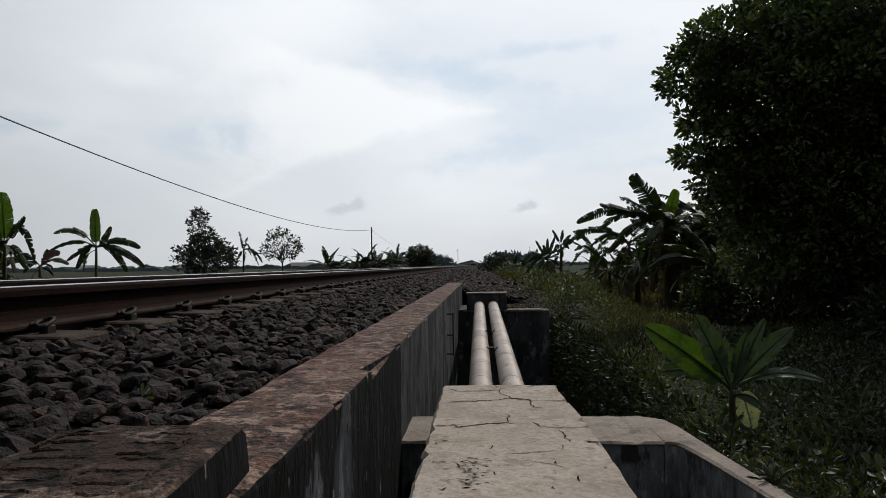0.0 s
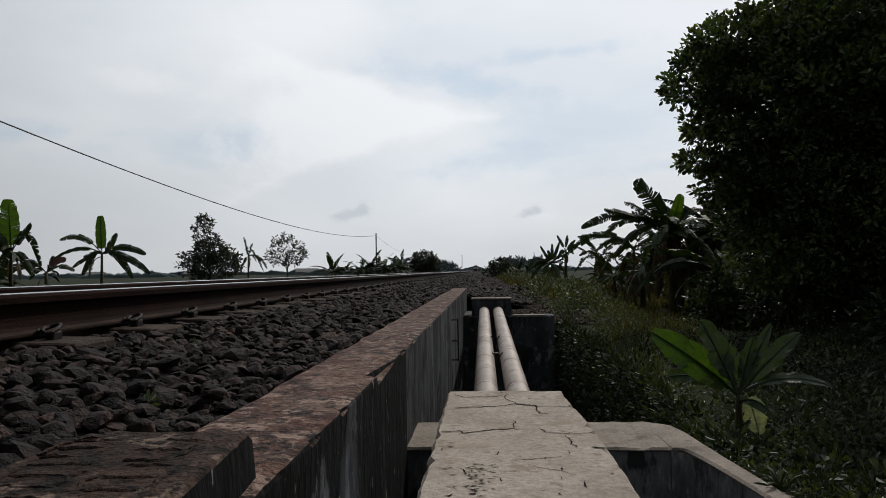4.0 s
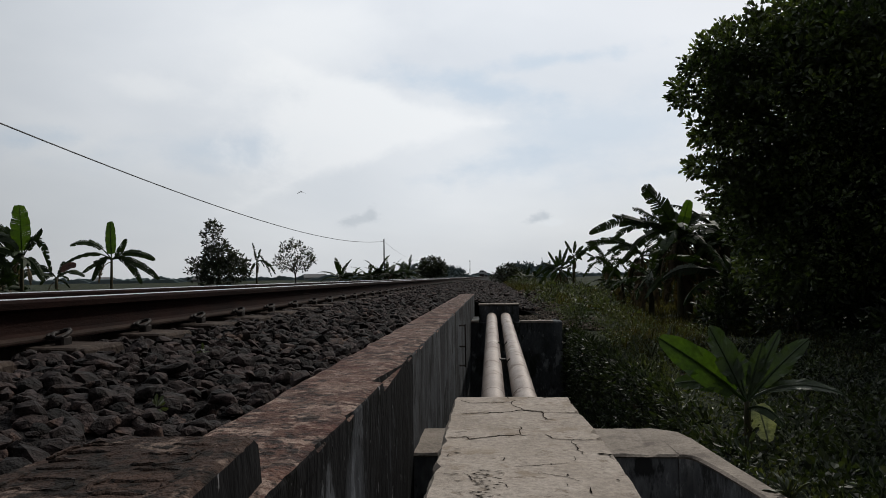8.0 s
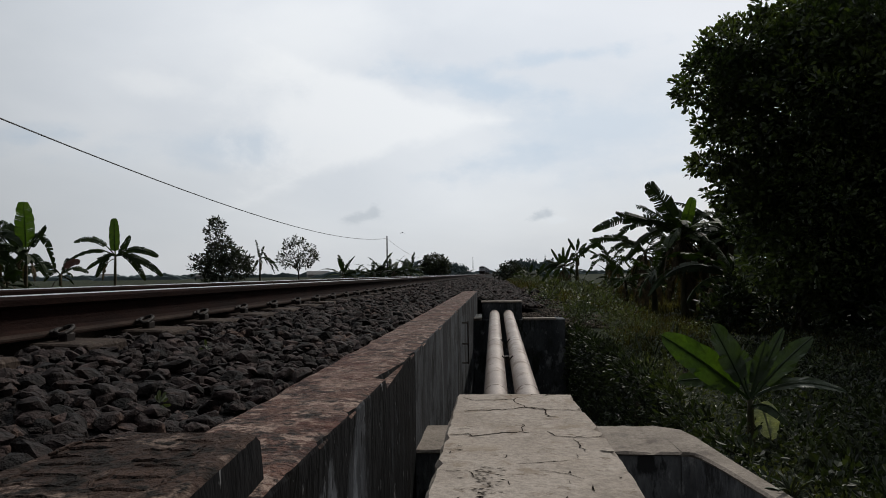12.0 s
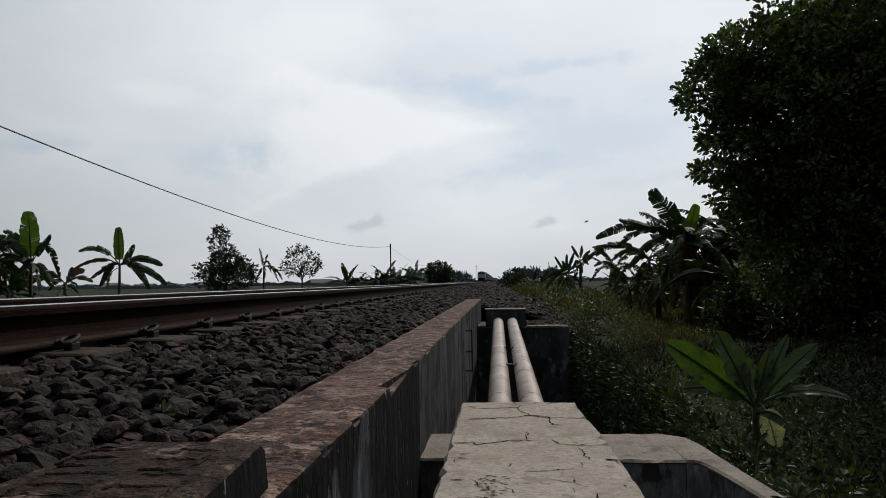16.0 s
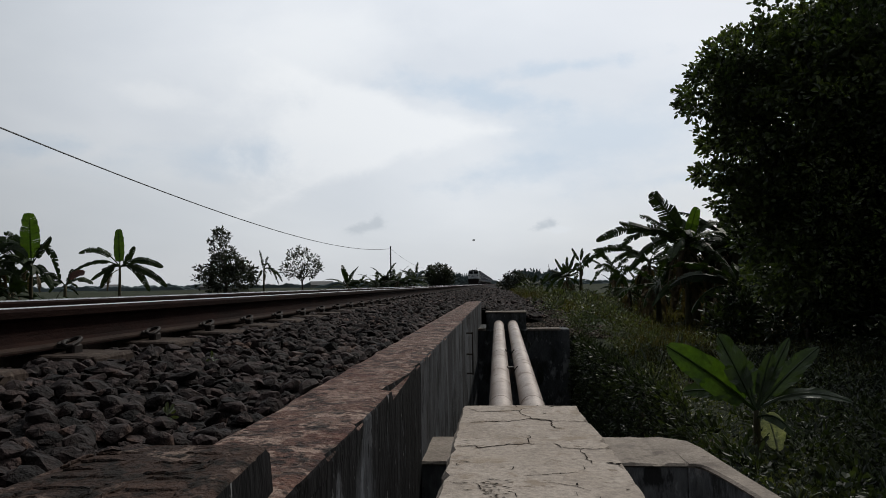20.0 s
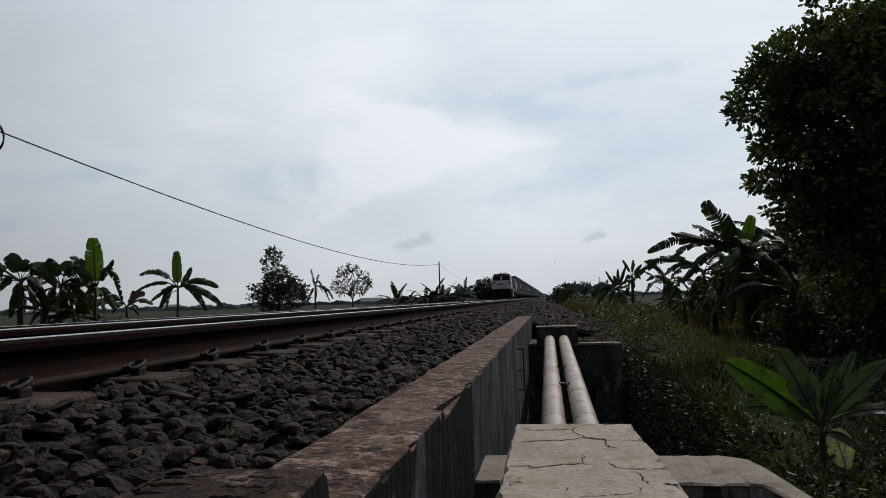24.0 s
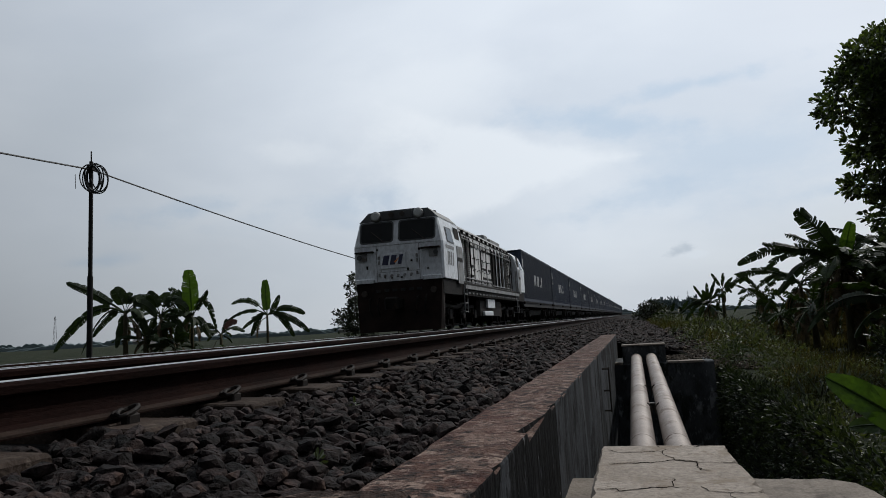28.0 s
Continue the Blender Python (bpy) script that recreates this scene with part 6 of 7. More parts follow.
def plants_left():
    G = "banana plants beside the field"
    B, Y = "banana", "young"
    fan_banana(-15.85, 27.0, -1.7, 1.03, 0.0251, 12.6, ((-65, 23, 12, 17, B), (-76, -7, 10, 17, B), (25, 34, -3, 16, B), (-5, 64, 0, 17, Y), (66, -2, 9, 17, B), (72, -35, 9, 17, B), (-46, -22, 5, 15, B), (47, -42, 12, 16, B), (-30, -36, 10, 15, B)),
               11, "banana plant with one bright upright young leaf", G, tear=0.3, extra=1, dry=1, stem_r=0.075)
    fan_banana(-16.9, 25.0, -1.7, 0.25, 0.022, 12.6, ((-48, 10, 10, 16, B), (30, 22, 6, 14, "redleaf"), (-30, -12, 8, 14, B), (48, 2, 8, 16, B), (10, 30, 0, 14, B), (-62, -6, 14, 15, B)),
               12, "low banana plant with reddish torn leaves", G, extra=5, dry=1, stem_r=0.09)
    fan_banana(-14.87, 20.3, -1.7, 0.89, 0.0194, 12.6, ((-2, 86, 0, 30, Y), (-86, 12, 26, 24, B), (-42, 55, 9, 18, B), (34, 47, 2, 19, B), (46, -24, 32, 17, B), (36, -38, 8, 18, B), (-50, -20, 14, 20, B), (-28, 22, 8, 20, B), (-20, -48, 10, 20, B)),
               13, "tall banana plant with a pale green upright leaf", G, tear=0.5, extra=5, dry=4, stem_r=0.07)
    fan_banana(-15.6, 19.6, -1.7, 0.96, 0.022, 12.6, ((-46, 28, 10, 22, B), (-20, 38, 6, 22, B), (14, 30, 8, 22, B), (45, 6, 12, 22, B), (-28, -46, 12, 22, B), (40, -42, 12, 22, B), (4, -50, 5, 22, B), (-54, -8, 14, 20, B), (30, 22, 12, 22, B), (60, -16, 12, 20, B)),
               14, "banana plant with dense torn dark leaves", G, tear=0.45, extra=6, dry=6, stem_r=0.07)
    fan_banana(-16.45, 18.9, -1.7, 1.12, 0.0185, 12.6, ((-128, 66, 5, 25, B), (-22, 46, 6, 34, B), (8, 30, 10, 26, B), (34, 16, 14, 22, B), (-126, -64, 26, 22, B), (-94, -70, 24, 20, B), (-62, -40, 12, 20, B), (-18, -62, 10, 20, B), (44, -48, 14, 22, B), (62, -10, 16, 22, B)),
               15, "banana plant with long drooping dark leaves", G, tear=0.22, extra=2, dry=5, stem_r=0.1)
    banana(-16.0, 19.3, -1.7, 2.0, 8, 1.2, 216, tear=0.45, dry=5, group=G)
    banana(-15.2, 19.7, -1.7, 1.7, 8, 1.1, 217, tear=0.45, dry=5, group=G)
    banana(-15.9, 20.8, -1.7, 1.9, 12, 1.5, 16, tear=0.7, group=G)
    banana(-14.5, 20.9, -1.7, 1.2, 8, 1.2, 53, tear=0.7, group=G)
    fan_banana(-16.15, 45.2, -1.7, 1.28, 0.038, 1.7, ((-8, 36, 0, 10, B), (-3, 18, 0, 9, B), (9, 24, 2, 8, B), (12, 2, 8, 8, B), (36, -22, 8, 9, B), (26, -28, 10, 8, B), (-14, -24, 4, 8, B), (14, -10, 6, 8, B)), 17, "thin banana plant with two torn upright leaves", G, tear=0.9, extra=2, dry=2, stem_r=0.08)
    banana(-13.8, 60.0, -1.7, 1.9, 11, 2.3, 18, group=G)
    banana(-13.0, 61.5, -1.7, 1.7, 9, 1.8, 19, group=G)
    for i, x in enumerate((-14.8, -14.0, -13.2, -12.3, -11.2, -10.2)):
        banana(x, 80.0 + (i % 3), -1.7, 2.0 + 0.25 * (i % 2), 13, 2.5, 20 + i, group=G)
    tree(-18.8, 45.0, -1.7, "tree", "small dark tree with a pointed leafy crown", [(0.2, 0, 2.3, 1.8, 0.8), (1.0, 0, 2.6, 1.1, 0.9), (-0.9, 0, 2.7, 0.9, 0.8), (0, 0, 3.3, 1.2, 0.7), (-0.25, 0, 4.1, 0.75, 0.5), (-0.4, 0, 4.75, 0.5, 0.35), (-0.35, 0, 5.25, 0.42, 0.22), (-0.4, 0, 5.6, 0.3, 0.15)], 640, 0.22, 31, M["shrubleaf"], (0.12, 2.8), per=10, spread=0.26, ragged=0.4, holes=-0.25)
    tree(-17.9, 60.0, -1.7, "tree", "slender tree with a sparse round crown", [(0, 0, 3.9, 1.5, 1.3), (-0.9, 0, 3.2, 0.9, 0.6), (0.9, 0, 3.3, 0.9, 0.6)], 170, 0.22, 32, M["shrubleaf"], (0.08, 3.2), per=9, spread=0.3, fork=12)
    tree(-10.8, 120.0, -1.5, "tree", "dense rounded tree beyond the tracks", [(0, 0, 3.2, 2.2, 1.9), (-1.3, 0, 2.4, 1.4, 1.4), (1.4, 0, 2.5, 1.4, 1.4)], 380, 0.42, 33, M["shrubleaf"], (0.2, 2.2), per=10, spread=0.5)


def plants_right():
    G = "banana plants on the right bank"
    B, Y = "banana", "young"
    fan_banana(4.98, 18.2, -1.25, 1.04, 0.0152, 1.7, ((-60, 92, 8, 46, B), (-82, 54, 6, 24, B), (-115, 42, 4, 24, B), (-154, 10, 20, 26, B), (-120, -4, 22, 24, B), (18, 66, 0, 22, Y), (-95, -42, 22, 24, B), (48, -46, 16, 20, B), (66, -58, 22, 18, B), (60, 40, 10, 28, B), (-40, -70, 14, 24, B), (30, -80, 10, 24, B)),
               41, "tall banana plant with a broad raised leaf and hanging dead ones", G, tear=0.75, extra=9, dry=18, stem_r=0.085)
    banana(5.75, 19.2, -1.25, 2.15, 13, 1.6, 143, tear=0.6, dry=8, group=G)
    banana(6.35, 18.2, -1.3, 2.4, 13, 1.7, 144, tear=0.6, dry=8, group=G)
    banana(5.35, 18.8, -1.25, 1.7, 12, 1.7, 42, tear=0.7, dry=12, group=G)
    banana(4.55, 19.6, -1.25, 1.35, 11, 1.35, 141, tear=0.8, dry=12, group=G)
    banana(4.3, 22.3, -1.2, 1.1, 10, 1.1, 142, tear=0.8, dry=9, group=G)
    fan_banana(4.62, 21.0, -1.2, 0.69, 0.0176, 1.7, ((-98, 22, 10, 18, B), (-128, -20, 26, 20, B), (-70, -4, 14, 18, B), (-60, -46, 14, 18, B), (30, 30, 6, 20, B), (-40, 14, 8, 20, B), (40, -30, 14, 20, B), (-20, -60, 8, 18, B)),
               44, "banana plant with torn dark leaves and dry hanging ones", G, tear=0.8, extra=7, dry=15, stem_r=0.075)
    fan_banana(4.1, 24.0, -1.15, 0.4, 0.0201, 1.7, ((-24, 34, 4, 14, B), (-36, 8, 8, 14, B), (-44, -22, 12, 14, B), (22, 22, 6, 14, B), (34, -10, 8, 14, B), (-10, -34, 6, 14, B)),
               45, "small banana plant with torn dark leaves", G, tear=0.8, extra=6, dry=10, stem_r=0.06)
    banana(5.5, 16.2, -1.25, 1.3, 11, 1.7, 43, tear=0.7, young=0, dry=8, group=G)
    banana(5.9, 21.5, -1.3, 1.6, 10, 1.8, 54, tear=0.6, young=0, dry=6, group=G)
    banana(6.4, 14.6, -1.3, 1.2, 10, 1.6, 51, tear=0.6, young=0, dry=8, group=G)
    banana(6.8, 19, -1.3, 1.6, 10, 1.8, 52, tear=0.6, young=0, dry=6, group=G)
    banana(5.1, 29.5, -1.1, 0.9, 9, 1.0, 50, tear=0.7, young=0, dry=5, group=G)
    fan_banana(3.59, 36.0, -0.95, 0.35, 0.050, 1.7, ((-12, 20, 0, 4.5, B), (-17, 8, 1, 4.5, B), (-27, -8, 4, 4.5, B), (1, 22, 0, 4.5, B), (9, 24, 0, 4.5, B), (-20, -2, 4, 4.5, B), (-14, -24, 4, 4.5, B), (8, -20, 4, 4.5, B), (14, 8, 3, 4.5, B), (-24, -20, 6, 4.5, B), (-4, 15, 1, 5, B), (-9, 4, 2, 5, B)),
               47, "clump of narrow upright dark banana leaves", G, tear=0.3, extra=12, dry=16, stem_r=0.07)
    fan_banana(4.39, 36.5, -0.95, 1.07, 0.0305, 1.7, ((-15, 28, 1, 8, B), (4, 28, 0, 8, B), (17, 19, 1, 8, B), (28, 12, 3, 8, B), (14, -6, 4, 8, B), (-14, -14, 4, 8, B), (38, -2, 6, 8, B)),
               49, "slender banana plant with narrow raised leaves", G, tear=0.4, extra=2, dry=3, stem_r=0.1)
    for i, (x, y) in enumerate(((2.7, 60), (3.2, 61), (3.8, 60.5), (4.6, 58), (5.4, 57), (6.2, 56))):
        banana(x, y, -1.0, 0.9, 8, 1.2, 60 + i, tear=0.5, group=G)
    tree(1.6, 71.0, -0.8, "bush", "dark rounded bush beside the gravel path", [(0, 0, 1.1, 1.1, 0.95), (-0.8, 0, 0.7, 0.8, 0.7), (1.1, 0, 0.8, 1.0, 0.7)], 240, 0.25, 71, M["shrubleaf"], (0.1, 0.7), per=10, spread=0.3)
    # the big dark tree
    tree(8.0, 12.6, -1.3, "tree", "large dense broad-leaved tree with dark glossy foliage", [(-1.4, 0, 4.3, 2.6, 2.2), (-2.4, -0.1, 4.5, 1.6, 1.25), (-2.2, 0.3, 3.0, 1.4, 1.0), (1.3, 0, 4.8, 3.0, 2.8), (-0.2, 0.6, 5.6, 2.3, 1.9), (-0.8, -0.3, 2.3, 2.3, 1.3), (-1.2, -0.6, 4.8, 2.0, 1.7),
          # the first four lobes here, unseen high up, are added to shade the bank
          (1.4, -0.6, 8.6, 2.9, 2.4), (1.9, 0.5, 10.8, 2.9, 2.3), (4.2, 0.6, 10.6, 3.0, 2.6), (4.4, -0.4, 7.6, 2.8, 2.4), (-2.0, 0.2, 6.5, 1.1, 0.8), (-3.2, 0, 2.85, 0.8, 0.5), (-2.8, 0, 2.35, 1.0, 0.6), (-2.2, -0.2, 1.6, 1.4, 0.8), (-1.2, 0, 1.2, 1.6, 0.8),
          (-3.75, 0, 4.85, 0.85, 0.55), (-3.2, 0, 5.45, 1.0, 0.5), (-3.9, 0.1, 3.33, 0.42, 0.10), (-3.5, 0, 4.1, 0.75, 0.5)],
         19000, 0.105, 81, M["treeleaf"], (0.32, 2.6), per=12, spread=0.16, fork=18, fat=1.45, holes=-0.33, ragged=0.10)
    tree(11.5, 10.0, -1.3, "tree", "dark leafy tree behind the bank", [(0, 0, 4.6, 3.4, 3.2), (-1.4, -1, 2.6, 2.4, 1.6)], 1500, 0.22, 82, M["treeleaf"], (0.28, 2.4), per=12, spread=0.4)
    tree(10.5, 17.0, -1.3, "tree", "dark leafy tree behind the bank", [(0, 0, 4.4, 3.2, 3.2), (-1.0, -1, 2.2, 2.4, 1.5)], 1300, 0.22, 83, M["treeleaf"], (0.28, 2.4), per=12, spread=0.4)
    # bushes and thickets take the leaf colour darkened for shade
    for i, (x, y, s) in enumerate(((5.9, 13.4, 0.9), (6.6, 11.8, 1.1), (5.0, 14.8, 0.6), (7.6, 10.2, 1.1), (5.8, 15.6, 1.0), (6.0, 9.6, 0.7), (8.0, 8.4, 1.0))):
        tree(x, y, ground_z(x, y), "bush", "leafy undergrowth bush with shade put into its leaf colour", [(0, 0, 0.6 * s, 0.9 * s, 0.7 * s), (0.3, 0.2, 1.1 * s, 0.6 * s, 0.6 * s)], 170, 0.13, 90 + i, M["shadetonedweed"], (0.04, 0.5), per=11, spread=0.24, group="undergrowth bushes")
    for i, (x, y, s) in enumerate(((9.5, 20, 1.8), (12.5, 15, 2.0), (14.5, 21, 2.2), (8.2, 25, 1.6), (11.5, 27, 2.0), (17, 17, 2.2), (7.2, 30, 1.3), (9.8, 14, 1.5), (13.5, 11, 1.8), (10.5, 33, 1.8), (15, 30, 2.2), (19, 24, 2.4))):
        tree(x, y, ground_z(x, y) - 0.1, "bush", "dense thicket beneath the trees, shade put into its leaf colour", [(0, 0, 0.5 * s, 1.0 * s, 0.7 * s), (0.4, 0.2, 1.0 * s, 0.8 * s, 0.6 * s)], 260, 0.2, 190 + i, M["shadetonedweed"], (0.05, 0.6), per=11, spread=0.34, group="thickets under the trees")
    # the young banana plant on the near bank
    F = "freshleaf"
    fan_banana(1.84, 5.0, -1.34, -0.86, 0.0042, 1.7, ((-150, 112, 4, 56, Y), (-66, 130, 4, 54, F), (62, 122, 2, 22, F), (102, 108, 4, 34, F), (150, 16, 16, 24, F), (30, -66, 22, 44, "pale"), (-20, 84, 6, 44, F), (-118, 30, 12, 34, F), (84, 56, 8, 26, F), (30, 100, 3, 24, F)),
               7, "young banana plant with wide glossy leaves on the near bank", "", tear=0.10, extra=1, dry=0, stem_r=0.03, wave=0.14, full=0.52)


plants_left()
plants_right()


def grass_and_weeds():
    rng = random.Random(21)
    blades = Mesh()
    for i in range(15000):
        y = 3.5 + 62 * rng.random() ** 1.7
        x = 0.95 + (5.2 + 0.05 * y) * rng.random()
        if noise.noise(Vector((x * 0.8, y * 0.5, 9))) < -0.12 or (y < 12 and x < 1.3) or (y < 9 and x > 1.7 + 0.2 * max(0, y - 5)) or (y < 30 and x < 1.75 + 0.7 * noise.noise(Vector((y * 0.7, 2, 0)))):
            continue
        z = ground_z(x, y)
        if z < -1.85:
            continue
        for k in range(4):
            a, h = rng.uniform(0, 6.28), rng.uniform(0.08, 0.26) * (1.3 if y > 25 else 1)
            bx, by = x + rng.gauss(0, 0.07), y + rng.gauss(0, 0.07)
            w = 0.006 + 0.0004 * y
            lean = rng.uniform(0.2, 0.8) * h
            c, s = math.cos(a), math.sin(a)
            blades.add([(bx - s * w, by + c * w, z - 0.01), (bx + s * w, by - c * w, z - 0.01), (bx + c * lean * 0.4 + s * w * 0.7, by + s * lean * 0.4 - c * w * 0.7, z + h * 0.6), (bx + c * lean * 0.4 - s * w * 0.7, by + s * lean * 0.4 + c * w * 0.7, z + h * 0.6),
                        (bx + c * lean, by + s * lean, z + h)], [(0, 1, 2, 3), (3, 2, 4)])
    tagged(part("grass", blades, M["grass"]), "rough grass on the bank beside the tracks", "grass", kind="stuff")
    weeds, shade = Mesh(), Mesh()
    for i in range(5600):
        y = 1.2 + 11.5 * rng.random() ** 1.2
        x = 1.24 + 5.5 * rng.random() ** 1.2
        if y < 3.4 and x < 1.5:
            continue
        z, lush = ground_z(x, y), noise.noise(Vector((x * 1.1, y * 1.1, 3)))
        if lush < -0.15 - 0.15 * rng.random():
            continue
        if z < -1.6:
            continue
        tall = 0.05 + 0.30 * max(0.0, lush + 0.1)
        leaf_cloud(weeds, (x, y, z + tall * rng.uniform(0.3, 1.0)), Vector((rng.gauss(0, 0.3), rng.gauss(0, 0.3), 0.8)), 10, 0.10, rng.uniform(0.022, 0.042 + 0.03 * max(0, lush)), rng, fat=rng.choice((0.7, 1.0, 1.5)))
    for i in range(900):      # creepers hanging over the lip of the ditch, darkened in colour for its shadow
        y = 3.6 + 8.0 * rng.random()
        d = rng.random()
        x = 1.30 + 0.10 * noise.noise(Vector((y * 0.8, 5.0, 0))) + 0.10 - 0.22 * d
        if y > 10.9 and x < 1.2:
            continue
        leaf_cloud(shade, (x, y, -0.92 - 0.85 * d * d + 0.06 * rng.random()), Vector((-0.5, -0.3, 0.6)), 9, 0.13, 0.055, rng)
    for i in range(750):      # bushy weeds scattered over the sunlit bank
        y = 11.5 + 40 * rng.random() ** 1.5
        x = 1.15 + (2.0 + 0.05 * y) * rng.random()
        big = max(0.0, noise.noise(Vector((x * 0.9, y * 0.35, 31))))
        if rng.random() > 0.25 + 2.2 * big:
            continue
        s = (0.5 + 1.3 * big) * (1 + 0.012 * y)
        for k in range(3):
            leaf_cloud(weeds, (x + rng.gauss(0, 0.1) * s, y + rng.gauss(0, 0.1) * s, ground_z(x, y) + rng.uniform(0.04, 0.34) * s), Vector((0, 0, 1)), 12, 0.17 * s, rng.uniform(0.05, 0.085) * s, rng)
    # undergrowth leaves with the tree's shade in their colour
    for i in range(5200):
        y = 1.0 + 10.0 * rng.random() ** 1.2
        x = 1.55 + 6.5 * rng.random()
        if x < 1.5 + 0.10 * (y - 1) * (1 if y < 6 else 2):
            continue
        z, lush = ground_z(x, y), noise.noise(Vector((x * 0.8, y * 0.8, 13)))
        tall = 0.10 + 0.38 * max(0.0, lush + 0.2) * (0.6 if x < 2.6 else 1.0)
        for k in range(2):
            leaf_cloud(shade, (x + rng.gauss(0, 0.08), y + rng.gauss(0, 0.08), z + tall * rng.uniform(0.1, 1.0)), Vector((rng.gauss(0, 0.4), rng.gauss(0, 0.4), 0.7)), 9, 0.12, rng.uniform(0.03, 0.06), rng, fat=rng.choice((0.8, 1.2, 1.7)))
    tagged(part("undergrowth", shade, M["shadetonedweed"]), "dense glossy undergrowth with the tree's shade put into its leaf colour", "undergrowth", kind="stuff")
    tagged(part("weeds", weeds, M["weed"]), "low leafy weeds and creepers on the stream bank", "weeds", kind="stuff")
    field = Mesh()
    for i in range(5200):
        y = 10 + 110 * rng.random() ** 1.3
        x = -10.5 - 40 * rng.random() ** 1.4
        z, h, w, a = ground_z(x, y), rng.uniform(0.15, 0.5), 0.02 + 0.0006 * y, rng.uniform(0, 6.28)
        for k in range(3):
            a += 2.1
            c, s = math.cos(a), math.sin(a)
            field.add([(x - s * w, y + c * w, z), (x + s * w, y - c * w, z), (x + c * h * 0.5, y + s * h * 0.5, z + h)], [(0, 1, 2)])
    tagged(part("field_grass", field, M["field"]), "green field grass beyond the embankment", "grass", kind="stuff")
    for x, y, z in ((-0.84, 1.69, -0.28), (-1.13, 2.63, -0.235)):
        weed = thing("ballast_weed", "tiny green weed growing among the ballast stones", "weed", "weeds in the ballast", m=pose(x, y, z))
        for k in range(9):
            w = Mesh()
            leaf_cloud(w, (0, 0, 0.01), Vector((0, 0, 1)), 1, 0.015, 0.024, rng)
            part("leaf", w, M["weed"], weed)
    sprout = thing("weed_sprout", "small green weed sprouting at the wing wall's edge", "weed", m=pose(1.062, 2.47, -0.735))
    r2 = random.Random(411)
    for k in range(9):
        w = Mesh()
        banana_leaf(w, (r2.gauss(0, 0.008), r2.gauss(0, 0.008), 0), r2.uniform(0, 6.28), radians(r2.uniform(35, 80)), r2.uniform(0.05, 0.10), 0.020, r2.uniform(0.6, 1.6), 0.0, r2, 0.1)
        part("leaf", w, M["weed"], sprout)
    # weeds between the sunlit path and the right bank
    for i, (x, y, s) in enumerate(((1.35, 17.5, 0.5), (1.6, 20.0, 0.6), (1.2, 23.0, 0.5), (1.9, 15.0, 0.45), (2.3, 8.8, 0.5), (2.6, 7.6, 0.5), (2.0, 8.2, 0.4), (3.4, 6.6, 0.45), (1.75, 7.4, 0.4), (3.7, 7.6, 0.4))):
        w = Mesh()
        r2 = random.Random(300 + i)
        for k in range(16):
            banana_leaf(w, (r2.gauss(0, 0.06), r2.gauss(0, 0.06), 0), r2.uniform(0, 6.28), radians(r2.uniform(45, 85)), s * r2.uniform(0.6, 1.1), 0.045, r2.uniform(0.5, 1.6), 0.0, r2, 0.05)
        tagged(part("broad_grass_clump", w, M["weed"], m=pose(x, y, ground_z(x, y) - 0.02)), "clump of broad green grass leaves on the bank", "grass clump", "grass clumps on the bank")


grass_and_weeds()


